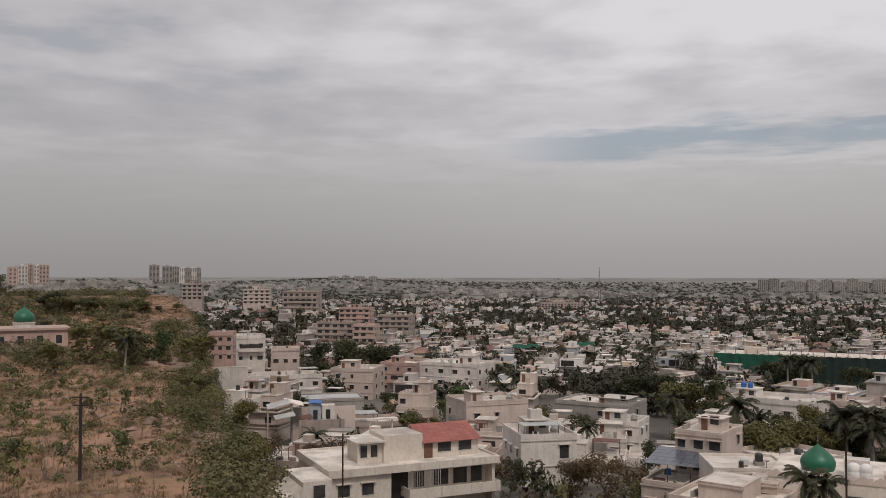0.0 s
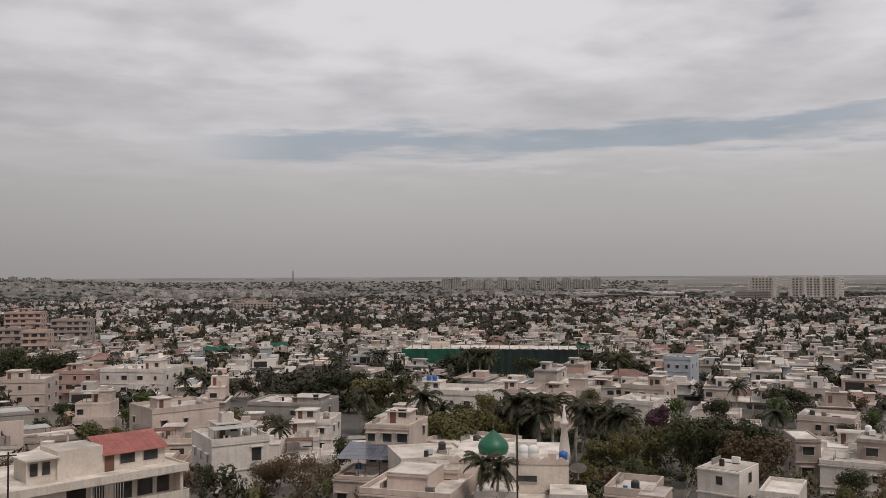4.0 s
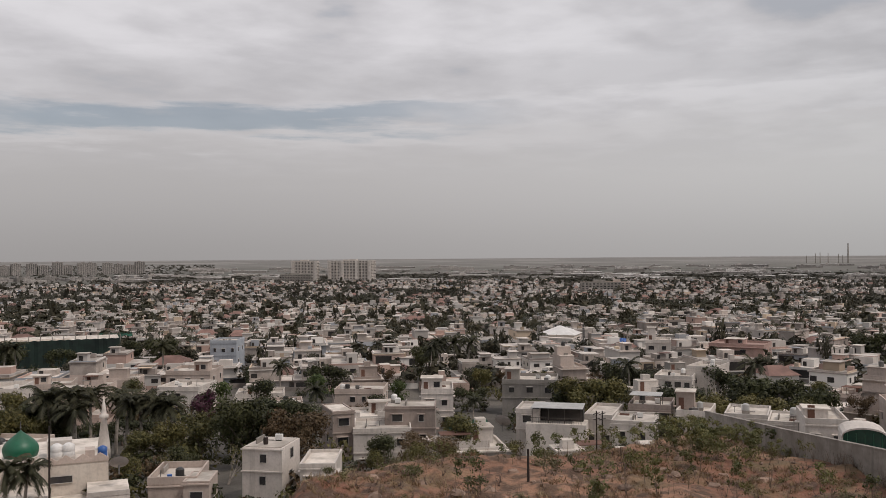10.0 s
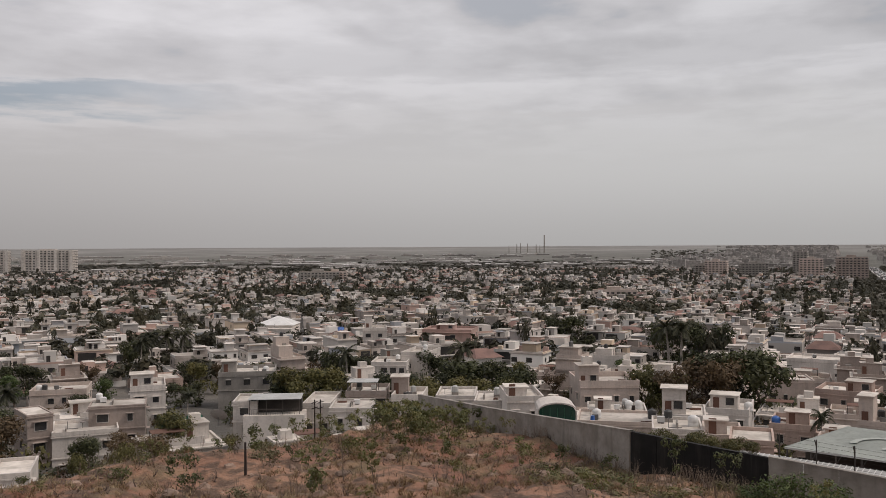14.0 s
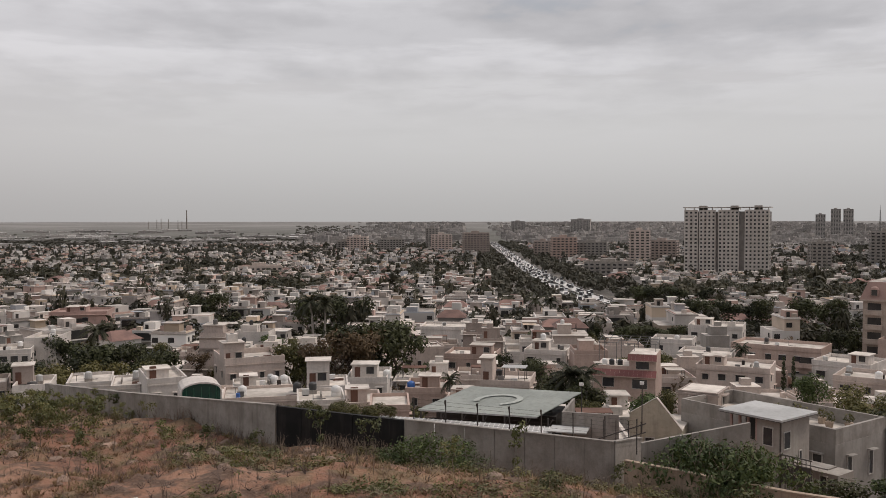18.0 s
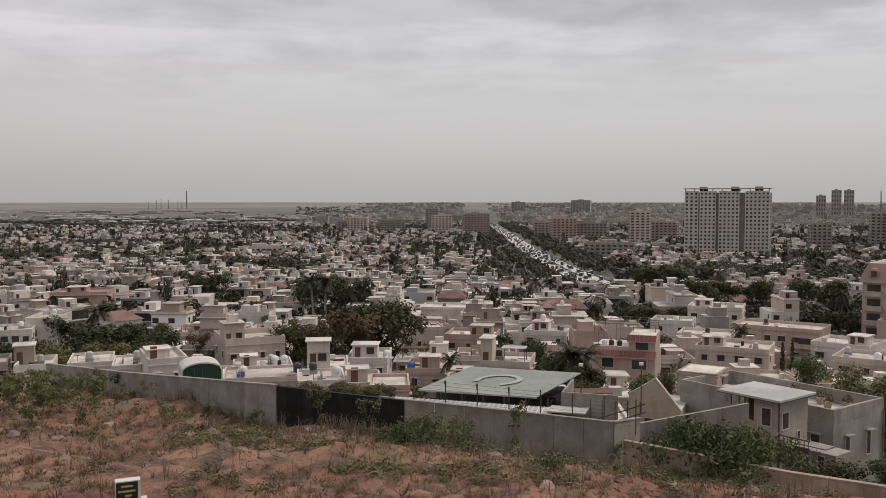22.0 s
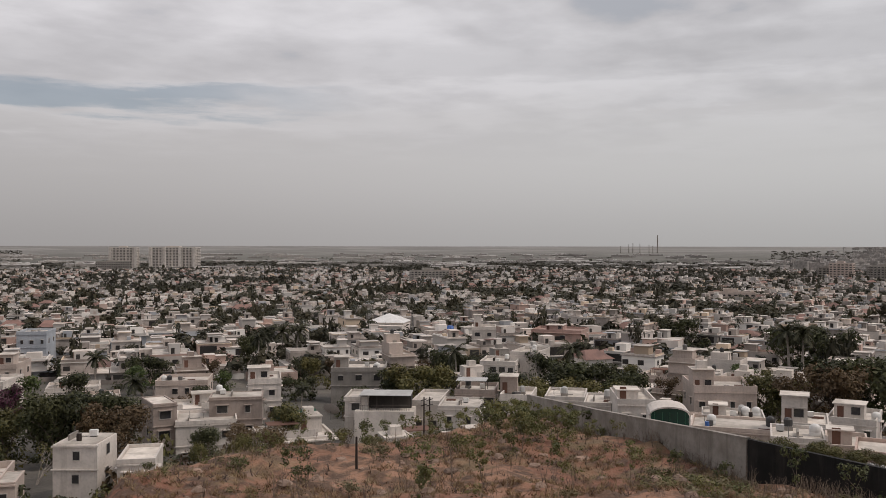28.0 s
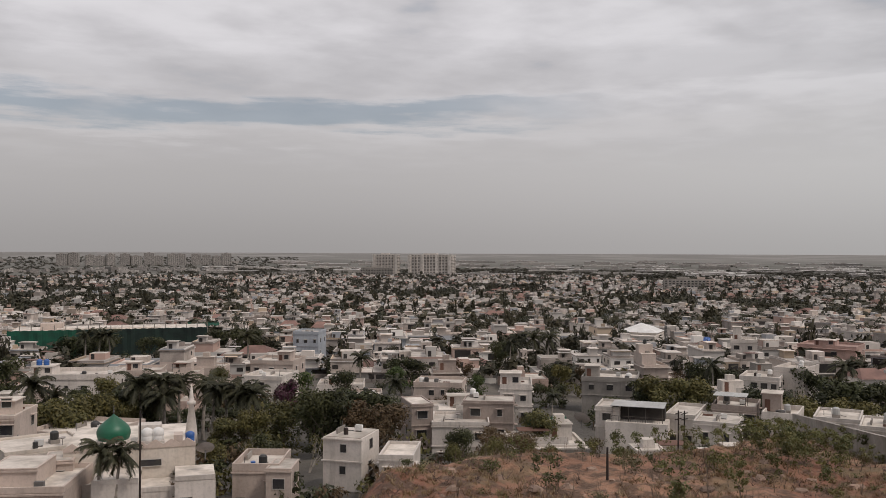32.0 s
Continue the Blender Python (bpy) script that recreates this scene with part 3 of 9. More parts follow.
                b.rod((px, py, h), (px, py, h + z), 0.06, DARKSTEEL)
                part("post", b, t)
    if not roof and keep and w > 5:
        roof_clutter(t, rnd, w, d, h + 0.1, stair)
    return t


def roof_clutter(t, rnd, w, d, z, stair):
    """Small things left on a flat roof: coolers, pipes, a dish, planks, low curbs."""
    def spot(sw, sd):
        for _ in range(8):
            u, v = rnd.uniform(-w / 2 + 0.5, w / 2 - 0.5 - sw), rnd.uniform(0.5, d * 0.75)
            if not stair or u > stair[1] + 0.3 or u + sw < stair[0] - 0.3 or v > stair[3] + 0.3 or v + sd < stair[2] - 0.5:
                return u, v
        return None
    for kind in rnd.sample(("cooler", "cooler", "pipe", "dish", "planks", "curb", "barrel", "drum_stand"), 4):
        p = spot(1.6, 1.2)
        if not p:
            continue
        u, v = p
        b = Build()
        if kind == "cooler":
            b.box(u, u + 0.95, v, v + 0.5, z + 0.15, z + 0.85, rnd.choice((SHEET, PLASTICWHITE, STEEL)))
            b.box(u + 0.1, u + 0.85, v + 0.05, v + 0.45, z, z + 0.15, DARKSTEEL)
            part("air_cooler", b, t)
        elif kind == "pipe":
            b.rod((u, v, z + 0.12), (u + 1.6, v + 0.1, z + 0.12), 0.06, STEEL)
            b.rod((u, v, z), (u, v, z + 1.3), 0.05, STEEL)
            part("roof_pipe", b, t)
        elif kind == "dish":
            b.rod((u + 0.4, v + 0.4, z), (u + 0.4, v + 0.4, z + 0.8), 0.04, STEEL)
            b.lathe(u + 0.4, v + 0.4, [(0.05, z + 0.8), (0.3, z + 0.86), (0.45, z + 1.0), (0.42, z + 1.01), (0.05, z + 0.86)], DISHGREY, 10)
            part("small_dish", b, t)
        elif kind == "planks":
            for i in range(3):
                b.box(u, u + 1.6, v + i * 0.28, v + i * 0.28 + 0.22, z, z + 0.1 + 0.06 * i, BROWNW)
            part("plank_pile", b, t)
        elif kind == "curb":
            b.box(u, u + 0.2, v, v + min(2.6, d - v - 0.4), z, z + 0.7, CONCRETE)
            part("roof_curb", b, t)
        elif kind == "barrel":
            b.lathe(u + 0.4, v + 0.4, [(0.3, z), (0.32, z + 0.3), (0.3, z + 0.6), (0.3, z + 0.85)], rnd.choice((PLASTICBLUE, PLASTICBLACK, RUST)), 10)
            part("barrel", b, t)
        else:
            b.box(u, u + 1.1, v, v + 1.1, z, z + 0.5, CONCRETE)
            b.lathe(u + 0.55, v + 0.55, [(0.5, z + 0.5), (0.52, z + 0.6), (0.52, z + 1.3), (0.3, z + 1.5)], rnd.choice((PLASTICWHITE, PLASTICBLACK, SHEET)), 12)
            part("water_drum", b, t)


def boxes(label, name, category, x, y, turn, z, parts_list):
    """A thing of plain blocks: (part name, x0, x1, y0, y1, z0, z1, material[, label])."""
    t = thing(name, label, category, Matrix.Translation((x, y, z)) @ Matrix.Rotation(radians(turn), 4, "Z"))
    for nm, x0, x1, y0, y1, z0, z1, mt, *more in parts_list:
        b = Build()
        b.box(x0, x1, y0, y1, z0, z1, mt)
        part(nm, b, t, more[0] if more else "")
    return t


# ---- trees ----
def leaf_cloud(b, rnd, centres, count, size, material):
    for _ in range(count):
        cx, cy, cz, cr, cs = rnd.choice(centres)
        d = Vector((rnd.gauss(0, 1), rnd.gauss(0, 1), rnd.gauss(0.1, 1))).normalized()
        p = Vector((cx, cy, cz)) + Vector((d.x * cr, d.y * cr, d.z * cr * cs)) * rnd.uniform(0.45, 1.08)
        nrm = (d + Vector((rnd.uniform(-0.8, 0.8), rnd.uniform(-0.8, 0.8), rnd.uniform(-0.3, 1.0)))).normalized()
        u = nrm.orthogonal().normalized()
        v = nrm.cross(u)
        t = rnd.uniform(0, 6.28)
        u, v = u * math.cos(t) + v * math.sin(t), v * math.cos(t) - u * math.sin(t)
        s = size * rnd.uniform(0.55, 1.3)
        b.face([p - u * s, p - v * s * 0.8, p + (u + v * 0.6) * s], material)


def limb(b, rnd, a, d, length, r, depth, ends, material):
    """A forking tapered limb; collects its tips."""
    a = Vector(a)
    steps = 2
    for i in range(steps):
        d = (d + Vector((rnd.uniform(-0.22, 0.22), rnd.uniform(-0.22, 0.22), rnd.uniform(-0.05, 0.2)))).normalized()
        e = a + d * (length / steps)
        b.rod(a, e, r, material, r * 0.82, 5 if depth > 1 else 3)
        a, r = e, r * 0.82
    if depth == 0:
        ends.append(a)
        return
    for k in range(rnd.choice((2, 3))):
        side = Vector((rnd.uniform(-1, 1), rnd.uniform(-1, 1), rnd.uniform(0.0, 0.7))).normalized()
        limb(b, rnd, a, (d * 0.6 + side * 0.8).normalized(), length * rnd.uniform(0.6, 0.8), r * 0.72, depth - 1, ends, material)
    ends.append(a)


TREE_MESHES = {}


def tree_meshes(kind, k, light=0):
    """Crown and trunk; light: 0 near the hill, 1 in the first streets, 2 across the town."""
    key = (kind, k, light)
    if key in TREE_MESHES:
        return TREE_MESHES[key]
    rnd = random.Random(hash(kind[0]) % 1 + k * 37 + len(kind) * 101)
    tb, cb = Build(), Build()
    if kind == "palm":
        h = 6.6
        lean = Vector((rnd.uniform(-0.6, 0.6), rnd.uniform(-0.6, 0.6), 0))
        p = Vector((0, 0, -0.6))
        for i in range(6):
            q = lean * ((i + 1) / 6) ** 2 + Vector((0, 0, (i + 1) / 6 * h))
            tb.rod(p, q, 0.24 - 0.015 * i, PALEBARK, 0.23 - 0.017 * i, 7)
            p = q
        n = 24
        for i in range(n):
            a = i * 2.4 + rnd.uniform(-0.2, 0.2)
            rise = rnd.uniform(-0.6, 1.7)
            out = Vector((math.cos(a), math.sin(a), 0))
            length = rnd.uniform(2.3, 3.3)
            pts, c, d = [], p.copy(), (out + Vector((0, 0, rise))).normalized()
            seg = 5
            for s in range(seg + 1):
                pts.append(c.copy())
                c = c + d * (length / seg)
                d = (d + Vector((0, 0, -0.27))).normalized()
            across = out.cross(Vector((0, 0, 1)))
            for s in range(seg):
                for f in (0.0, 0.25, 0.5, 0.75):
                    base = pts[s].lerp(pts[s + 1], f)
                    along = (pts[s + 1] - pts[s]).normalized()
                    ll = 0.8 * (1 - 0.55 * abs((s + f) / seg - 0.35))
                    for sd in (-1, 1):
                        tip = base + across * sd * ll * 0.75 + along * ll * 0.5 + Vector((0, 0, -ll * rnd.uniform(0.25, 0.6)))
                        cb.face([base - along * 0.07, base + along * 0.12, tip], LEAF_PALM)
                cb.face([pts[s] + Vector((0, 0, 0.03)), pts[s] - Vector((0, 0, 0.04)), pts[s + 1]], LEAF_PALM)
    elif kind == "cypress":
        tb.rod((0, 0, -0.5), (0, 0, 5), 0.12, BARK, 0.05)
        leaf_cloud(cb, rnd, [(0, 0, 1 + 0.75 * i, 0.75 - 0.09 * i, 1.3) for i in range(7)], 420, 0.22, LEAF_DARK)
    elif kind == "bare":
        ends = []
        for _ in range(3):
            limb(tb, rnd, (0, 0, -0.3), Vector((rnd.uniform(-0.4, 0.4), rnd.uniform(-0.4, 0.4), 1)).normalized(), 1.7, 0.07, 3, ends, PALEBARK)
        leaf_cloud(cb, rnd, [(e.x, e.y, e.z, 0.35, 1) for e in ends], 160, 0.12, LEAF_OLIVE)
    else:
        mat = {"dark": LEAF_DARK, "green": LEAF_GREEN, "dry": LEAF_DRY, "olive": LEAF_OLIVE, "purple": LEAF_PURPLE}[kind]
        ends = []
        limb(tb, rnd, (0, 0, -0.6), Vector((rnd.uniform(-0.15, 0.15), rnd.uniform(-0.15, 0.15), 1)).normalized(), 2.3, 0.26, 3, ends, BARK)
        top = max(e.z for e in ends)
        centres = []
        for e in ends:
            k2 = 4.2 / max(2.5, max(math.hypot(q.x, q.y) for q in ends) + 1)
            centres.append((e.x * min(1.2, k2), e.y * min(1.2, k2), 1.5 + (e.z - 1.2) / (top - 1.2) * 4.2, rnd.uniform(0.7, 1.25), rnd.uniform(0.7, 0.95)))
        centres += [(rnd.uniform(-2.2, 2.2), rnd.uniform(-2.2, 2.2), rnd.uniform(1.0, 2.6), rnd.uniform(0.7, 1.2), 0.9) for _ in range(6 if kind != "dry" else 2)]
        leaf_cloud(cb, rnd, centres, int((2100 if kind == "dry" else 2200) * (2.6, 1.5, 0.8)[light]), (0.19 if kind == "dry" else 0.235) * (0.55, 0.75, 1.0)[light], mat)
    TREE_MESHES[key] = (tb.mesh("trunk", True), cb.mesh("crown"))
    return TREE_MESHES[key]


WORDS = {"dark": "dense dark green leafy tree", "green": "bright green leafy tree", "dry": "sparse brownish half-dry tree", "olive": "dusty olive-green tree", "purple": "purple flowering bougainvillea tree",
         "palm": "coconut palm with drooping fronds", "cypress": "narrow dark green cypress", "bare": "small pale-stemmed tree with few leaves"}


def tree(kind, x, y, z, height, k=0, wide=1.0, keep=True, spot="among the houses"):
    """Trees are about 7 m high before scaling (palm 8, cypress 6.5, bare 5)."""
    base = {"palm": 8.0, "cypress": 6.3, "bare": 5.0}.get(kind, 7.0)
    s = height / base
    m = Matrix.Translation((x, y, z)) @ Matrix.Rotation(k * 2.1 + x * 0.37, 4, "Z") @ Matrix.Diagonal((s * wide, s * wide, s, 1))
    t = thing("palm_tree" if kind == "palm" else "tree", WORDS[kind] + " " + spot, "tree", m)
    tm, cm = tree_meshes(kind, k % 4, 0 if math.hypot(x, y) < 118 else (1 if math.hypot(x, y) < 175 else 2))
    part("trunk", tm, t)
    part("crown", cm, t)
    if keep:
        reserve(x, y, 2.0)
    return t
# ---- single buildings ----
def near_house(x, y, turn, top):
    """The cream house below the hill: veranda front, roof terrace, roof rooms and a red tiled lean-to."""
    h = 7.2
    t = thing("veranda_house", "cream two-storey house with long balcony and red tiled roof room", "house", Matrix.Translation((x, y, top - h)) @ Matrix.Rotation(radians(turn), 4, "Z"))
    reserve(x, y + 6, 15)
    reserve(x - 1, y - 11, 9)
    B = Build()
    B.box(-11.5, -3.4, 0.3, 14, -3, h - 1.0, IVORY, skip="b")
    B.box(-3.4, 11.2, 2.2, 14, -3, h - 1.0, IVORY, skip="b")
    B.box(10.8, 11.2, 0.3, 2.2, -3, h - 1.0, IVORY, skip="b")
    part("body", B, t)
    B = Build()
    B.box(-11.5, 11.5, 0.0, 14.2, h - 1.0, h - 0.25, IVORY, ROOFING)
    part("roof", B, t)
    B = Build()
    B.rim(-11.7, 11.7, -0.25, 14.4, h - 0.95, h, 0.25, IVORY)
    part("parapet", B, t)
    B = Build()
    # no real hollow: a dark sheet paints the entrance shade
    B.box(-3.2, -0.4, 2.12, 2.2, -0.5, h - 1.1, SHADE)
    part("entrance", B, t, "entrance with its shade painted as a dark sheet")
    B = Build()
    B.box(-1.4, 11.4, -0.9, 2.18, h - 4.4, h - 4.2, IVORY)
    B.box(-1.4, 11.4, -0.9, -0.76, h - 4.2, h - 3.1, IVORY)
    B.box(-1.4, -1.26, -0.76, 2.18, h - 4.2, h - 3.1, IVORY)
    B.box(11.26, 11.4, -0.76, 2.18, h - 4.2, h - 3.1, IVORY)
    part("balcony", B, t)
    for u in (3.0, 7.2):
        B = Build()
        B.box(u - 0.08, u + 0.08, -0.95, -0.9, h - 4.2, h - 3.12, FRAME)
        part("balcony_rib", B, t)
    B = Build()
    for i in range(13):
        B.box(-0.9 + i * 0.32, -0.84 + i * 0.32, -0.55, -0.5, h - 3.1, h - 1.0, FRAME)
    part("grille", B, t, "pale upright bars over the balcony")
    for u, ww in ((1.2, 1.5), (4.2, 2.2), (7.0, 2.0), (9.4, 1.6)):
        window(t, Matrix.Translation((u, 2.2, h - 3.6)), ww, 2.0, 0)
    for u in (-9.6, -6.5):
        window(t, Matrix.Translation((u, 0.3, h - 3.4)), 1.5, 1.4, 0.4, IVORY)
    B = Build()
    B.box(-10.9, -4.0, 0.22, 0.3, 0, 2.6, FRAME)
    part("garage_door", B, t)
    # roof rooms
    z = h - 0.25
    B = Build()
    B.box(-3.4, 2.0, 3.0, 8.5, z, z + 3.3, IVORY, ROOFING)
    part("roof_room", B, t)
    B = Build()
    B.box(-6.6, -3.4, 3.6, 8.0, z, z + 2.5, IVORY)
    B.box(-7.2, -3.2, 2.6, 8.4, z + 2.6, z + 2.8, ROOFING)
    porch = part("roof_porch", B, t)
    for u in (-5.9, -4.5):
        window(t, Matrix.Translation((u, 3.6, z + 0.7)), 0.9, 1.5, 0)
    B = Build()
    B.box(-7.0, -6.85, 2.8, 2.95, z, z + 2.6, IVORY)
    part("porch_post", B, t)
    B = Build()
    B.box(2.0, 10.2, 3.2, 7.5, z, z + 2.3, IVORY, ROOFING)
    lean = part("lean_to", B, t)
    B = Build()
    B.box(2.3, 3.5, 3.14, 3.2, z + 0.02, z + 2.1, BROWNW)
    part("door", B, t)
    for u in (5.2, 8.2):
        window(t, Matrix.Translation((u, 3.2, z + 0.7)), 1.9, 1.3, 0)
    for i in range(8):
        for j in range(10):
            B = Build()
            y0, z0 = 2.6 + i * 0.62, z + 2.05 + i * 0.21
            u0 = 1.9 + j * 0.86
            q = [(u0, y0, z0 + 0.06), (u0 + 0.84, y0, z0 + 0.06), (u0 + 0.84, y0 + 0.66, z0 + 0.27), (u0, y0 + 0.66, z0 + 0.27)]
            B.face(q, REDTILE)
            low = [(a, b, c - 0.07) for a, b, c in q]
            B.face([low[0], low[1], q[1], q[0]], REDTILE)
            B.face([low[1], low[2], q[2], q[1]], REDTILE)
            B.face([low[3], low[0], q[0], q[3]], REDTILE)
            part("roof_tile", B, lean)
    B = Build()
    B.face([(1.9, 7.6, z), (10.5, 7.6, z), (10.5, 7.6, z + 3.7), (1.9, 7.6, z + 3.7)], IVORY)
    B.box(1.9, 10.5, 7.5, 7.6, z, z + 3.72, IVORY)
    part("gable_wall", B, lean)
    B = Build()
    for u, v in ((-3.0, 9.3), (0.2, 9.3)):
        B.box(u - 0.1, u + 0.1, v - 0.1, v + 0.1, z, z + 4.4, IVORY)
    B.box(-3.6, 0.8, 8.8, 9.9, z + 4.4, z + 4.6, ROOFING)
    part("roof_stand", B, t)
    # left wing: block with a square window and a falling side wall
    B = Build()
    B.box(-15.4, -11.8, -2.0, 6, -3, h - 0.6, WHITE, ROOFING, skip="b")
    v0 = [(-24, -2.0, -3), (-15.4, -2.0, -3), (-15.4, -2.0, h - 1.2), (-24, -2.0, h - 5.2)]
    v1 = [(a, 5.0, c) for a, _, c in v0]
    B.face(v0, WHITE)
    B.face([v0[3], v0[2], v1[2], v1[3]], ROOFING)
    B.face([v0[0], v0[3], v1[3], v1[0]], WHITE)
    part("side_wing", B, t, "white side wing with sloping roof line")
    window(t, Matrix.Translation((-13.4, -2.0, h - 2.6)), 1.4, 1.5, 0)
    return t


def dish(x, y, z, r, az, tilt_az):
    """A satellite dish on a short mast, standing at z."""
    t = thing("satellite_dish", "round weathered satellite dish on a rooftop mast", "satellite dish", Matrix.Translation((x, y, z)) @ Matrix.Rotation(radians(-tilt_az), 4, "Z"))
    b = Build()
    rings = []
    n = 18
    for k in range(5):
        q = r * k / 4
        rings.append((q, 0.32 * r * (q / r) ** 2))
    k0 = len(b.v)
    s = b.slot(DISHGREY)
    m = Matrix.Translation((0, 0, r * 1.05)) @ Matrix.Rotation(radians(-48), 4, "X")
    for q, d in rings:
        for i in range(n):
            a = 2 * math.pi * i / n
            b.v.append(tuple(m @ Vector((q * math.cos(a), q * math.sin(a), d))))
    for j in range(4):
        for i in range(n):
            b.f.append((j * n + i, j * n + (i + 1) % n, (j + 1) * n + (i + 1) % n, (j + 1) * n + i))
            b.m.append(s)
    part("reflector", b, t)
    b = Build()
    f = m @ Vector((0, 0, r * 0.9))
    for i in range(3):
        a = 2 * math.pi * i / 3
        b.rod(m @ Vector((r * 0.98 * math.cos(a), r * 0.98 * math.sin(a), 0.3 * r)), f, 0.03, STEEL)
    b.lathe(f.x, f.y, [(0.09, f.z - 0.1), (0.09, f.z + 0.12)], STEEL, 8)
    part("feed_arm", b, t)
    b = Build()
    b.rod((0, 0, 0), (0, 0.1, r * 1.05), 0.09, STEEL)
    part("mast", b, t)
    return t


def dome_profile(r, h):
    return [(r * 0.93, 0), (r * 1.0, h * 0.12), (r * 1.04, h * 0.25), (r * 1.02, h * 0.36), (r * 0.93, h * 0.48), (r * 0.78, h * 0.59), (r * 0.58, h * 0.70), (r * 0.37, h * 0.81), (r * 0.19, h * 0.90), (r * 0.07, h * 0.96), (r * 0.02, h)]


def mosque(x, y, turn, roof_z):
    """Small mosque: green onion dome, scalloped parapet, white conical minaret and roof tanks."""
    t = thing("mosque", "small white mosque with green dome and conical minaret", "mosque", Matrix.Translation((x, y, roof_z)) @ Matrix.Rotation(radians(turn), 4, "Z"))
    reserve(x, y, 11)
    b = Build()
    b.box(-5, 9, -2, 12, -13, 0, IVORY, ROOFING, skip="b")
    part("hall", b, t)
    for i in range(8):
        b = Build()
        u = -5 + i * 1.75
        b.box(u, u + 1.78, -2.1, -1.9, 0, 0.35, CREAM)
        b.face([(u, -2.1, 0.35), (u + 1.78, -2.1, 0.35), (u + 0.89, -2.1, 0.95)], CREAM)
        b.face([(u + 1.78, -1.9, 0.35), (u, -1.9, 0.35), (u + 0.89, -1.9, 0.95)], CREAM)
        b.face([(u, -2.1, 0.35), (u + 0.89, -2.1, 0.95), (u + 0.89, -1.9, 0.95), (u, -1.9, 0.35)], CREAM)
        b.face([(u + 0.89, -2.1, 0.95), (u + 1.78, -2.1, 0.35), (u + 1.78, -1.9, 0.35), (u + 0.89, -1.9, 0.95)], CREAM)
        part("scalloped_parapet", b, t)
    b = Build()
    b.lathe(0, 1, [(1.75, 0), (1.75, 0.5), (1.85, 0.55), (1.85, 0.62)], WHITE, 20)
    part("drum", b, t)
    b = Build()
    b.lathe(0, 1, [(r, z + 0.62) for r, z in dome_profile(1.8, 2.9)], GREENPAINT, 28)
    d = part("dome", b, t, "green painted onion dome", True)
    b = Build()
    b.rod((0, 1, 3.4), (0, 1, 4.4), 0.05, STEEL)
    b.lathe(0, 1, [(0.02, 3.7), (0.12, 3.8), (0.02, 3.92)], STEEL, 8)
    part("finial", b, d)
    b = Build()
    b.lathe(8.6, 4, [(0.75, -1), (0.7, 0.4), (0.3, 3.6), (0.52, 3.75), (0.52, 4.1), (0.3, 4.15), (0.26, 4.6), (0.05, 6.2)], WHITE, 14)
    part("minaret", b, t, "white conical minaret with a ringed gallery", True)
    b = Build()
    b.box(6.6, 7.6, -1.6, 0.4, 0, 1.2, CREAM)
    part("roof_hatch", b, t)
    for u in (3.7, 4.9):
        add_tank(t, u, -0.6, 0.6, "white", 1.0)
    b = Build()
    b.box(3.0, 5.6, -1.3, 0.1, 0, 0.596, WHITE)
    part("tank_plinth", b, t)
    add_tank(t, 8.4, -1.0, 0.35, "blue", 0.8)
    b = Build()
    b.box(7.7, 9.0, -1.7, -0.3, 0, 0.346, WHITE)
    part("tank_plinth", b, t)
    b = Build()
    b.box(2.6, 5.2, 1.6, 3.6, 0, 1.9, WHITE)
    part("tank_room", b, t)
    # white front rooms, lower down
    for x0, x1, y0, z1 in ((-4.9, -1.52, -6, -3.2), (-1.5, 3.18, -9, -2.1), (3.2, 6.78, -8, -3.4), (6.8, 11, -9, -2.2)):
        b = Build()
        b.box(x0, x1, y0, -2.12, -13, z1, WHITE, ROOFING, skip="b")
        part("front_room", b, t)
        b = Build()
        b.box(x0 + 0.02, x1 - 0.02, y0 - 0.05, y0 + 0.15, z1, z1 + 0.5, WHITE)
        part("front_parapet", b, t)
    for u in (0.9, 4.2, 8.0):
        window(t, Matrix.Translation((u, -2.1 if u == 4.2 else -9, -2.0 if u == 4.2 else -5.2)), 2.2 if u == 4.2 else 1.2, 0.7 if u == 4.2 else 1.2, 0)
    return t


def solar_roof(x, y, turn, z):
    t = thing("solar_canopy", "rooftop canopy of blue-grey solar panels on a steel frame", "solar panels", Matrix.Translation((x, y, z)) @ Matrix.Rotation(radians(turn), 4, "Z"))
    for i in range(8):
        for j in range(5):
            b = Build()
            u, v = -4.6 + i * 1.16, j * 1.5
            zz = v * 0.13
            b.face([(u, v, zz), (u + 1.1, v, zz), (u + 1.1, v + 1.44, zz + 0.187), (u, v + 1.44, zz + 0.187)], PANEL)
            b.face([(u, v, zz - 0.05), (u, v + 1.44, zz + 0.137), (u + 1.1, v + 1.44, zz + 0.137), (u + 1.1, v, zz - 0.05)], STEEL)
            b.face([(u, v, zz - 0.05), (u + 1.1, v, zz - 0.05), (u + 1.1, v, zz), (u, v, zz)], STEEL)
            part("solar_panel", b, t)
    for u in (-4.5, -1.5, 1.5, 4.5):
        for v, zz in ((0.2, -0.05), (7.0, 0.82)):
            b = Build()
            b.rod((u, v, -2.4), (u, v, zz), 0.06, DARKSTEEL)
            part("post", b, t)
    return t


# darker than the slabs: the recess shade is put into this grey
RECESS = surface("recess_shade_grey", (0.27, 0.245, 0.225), (0.21, 0.19, 0.175), streaks=0.15)
TOWERPAINT = surface("pale_tower_paint", (0.60, 0.545, 0.495), (0.5, 0.452, 0.412), streaks=0.15)


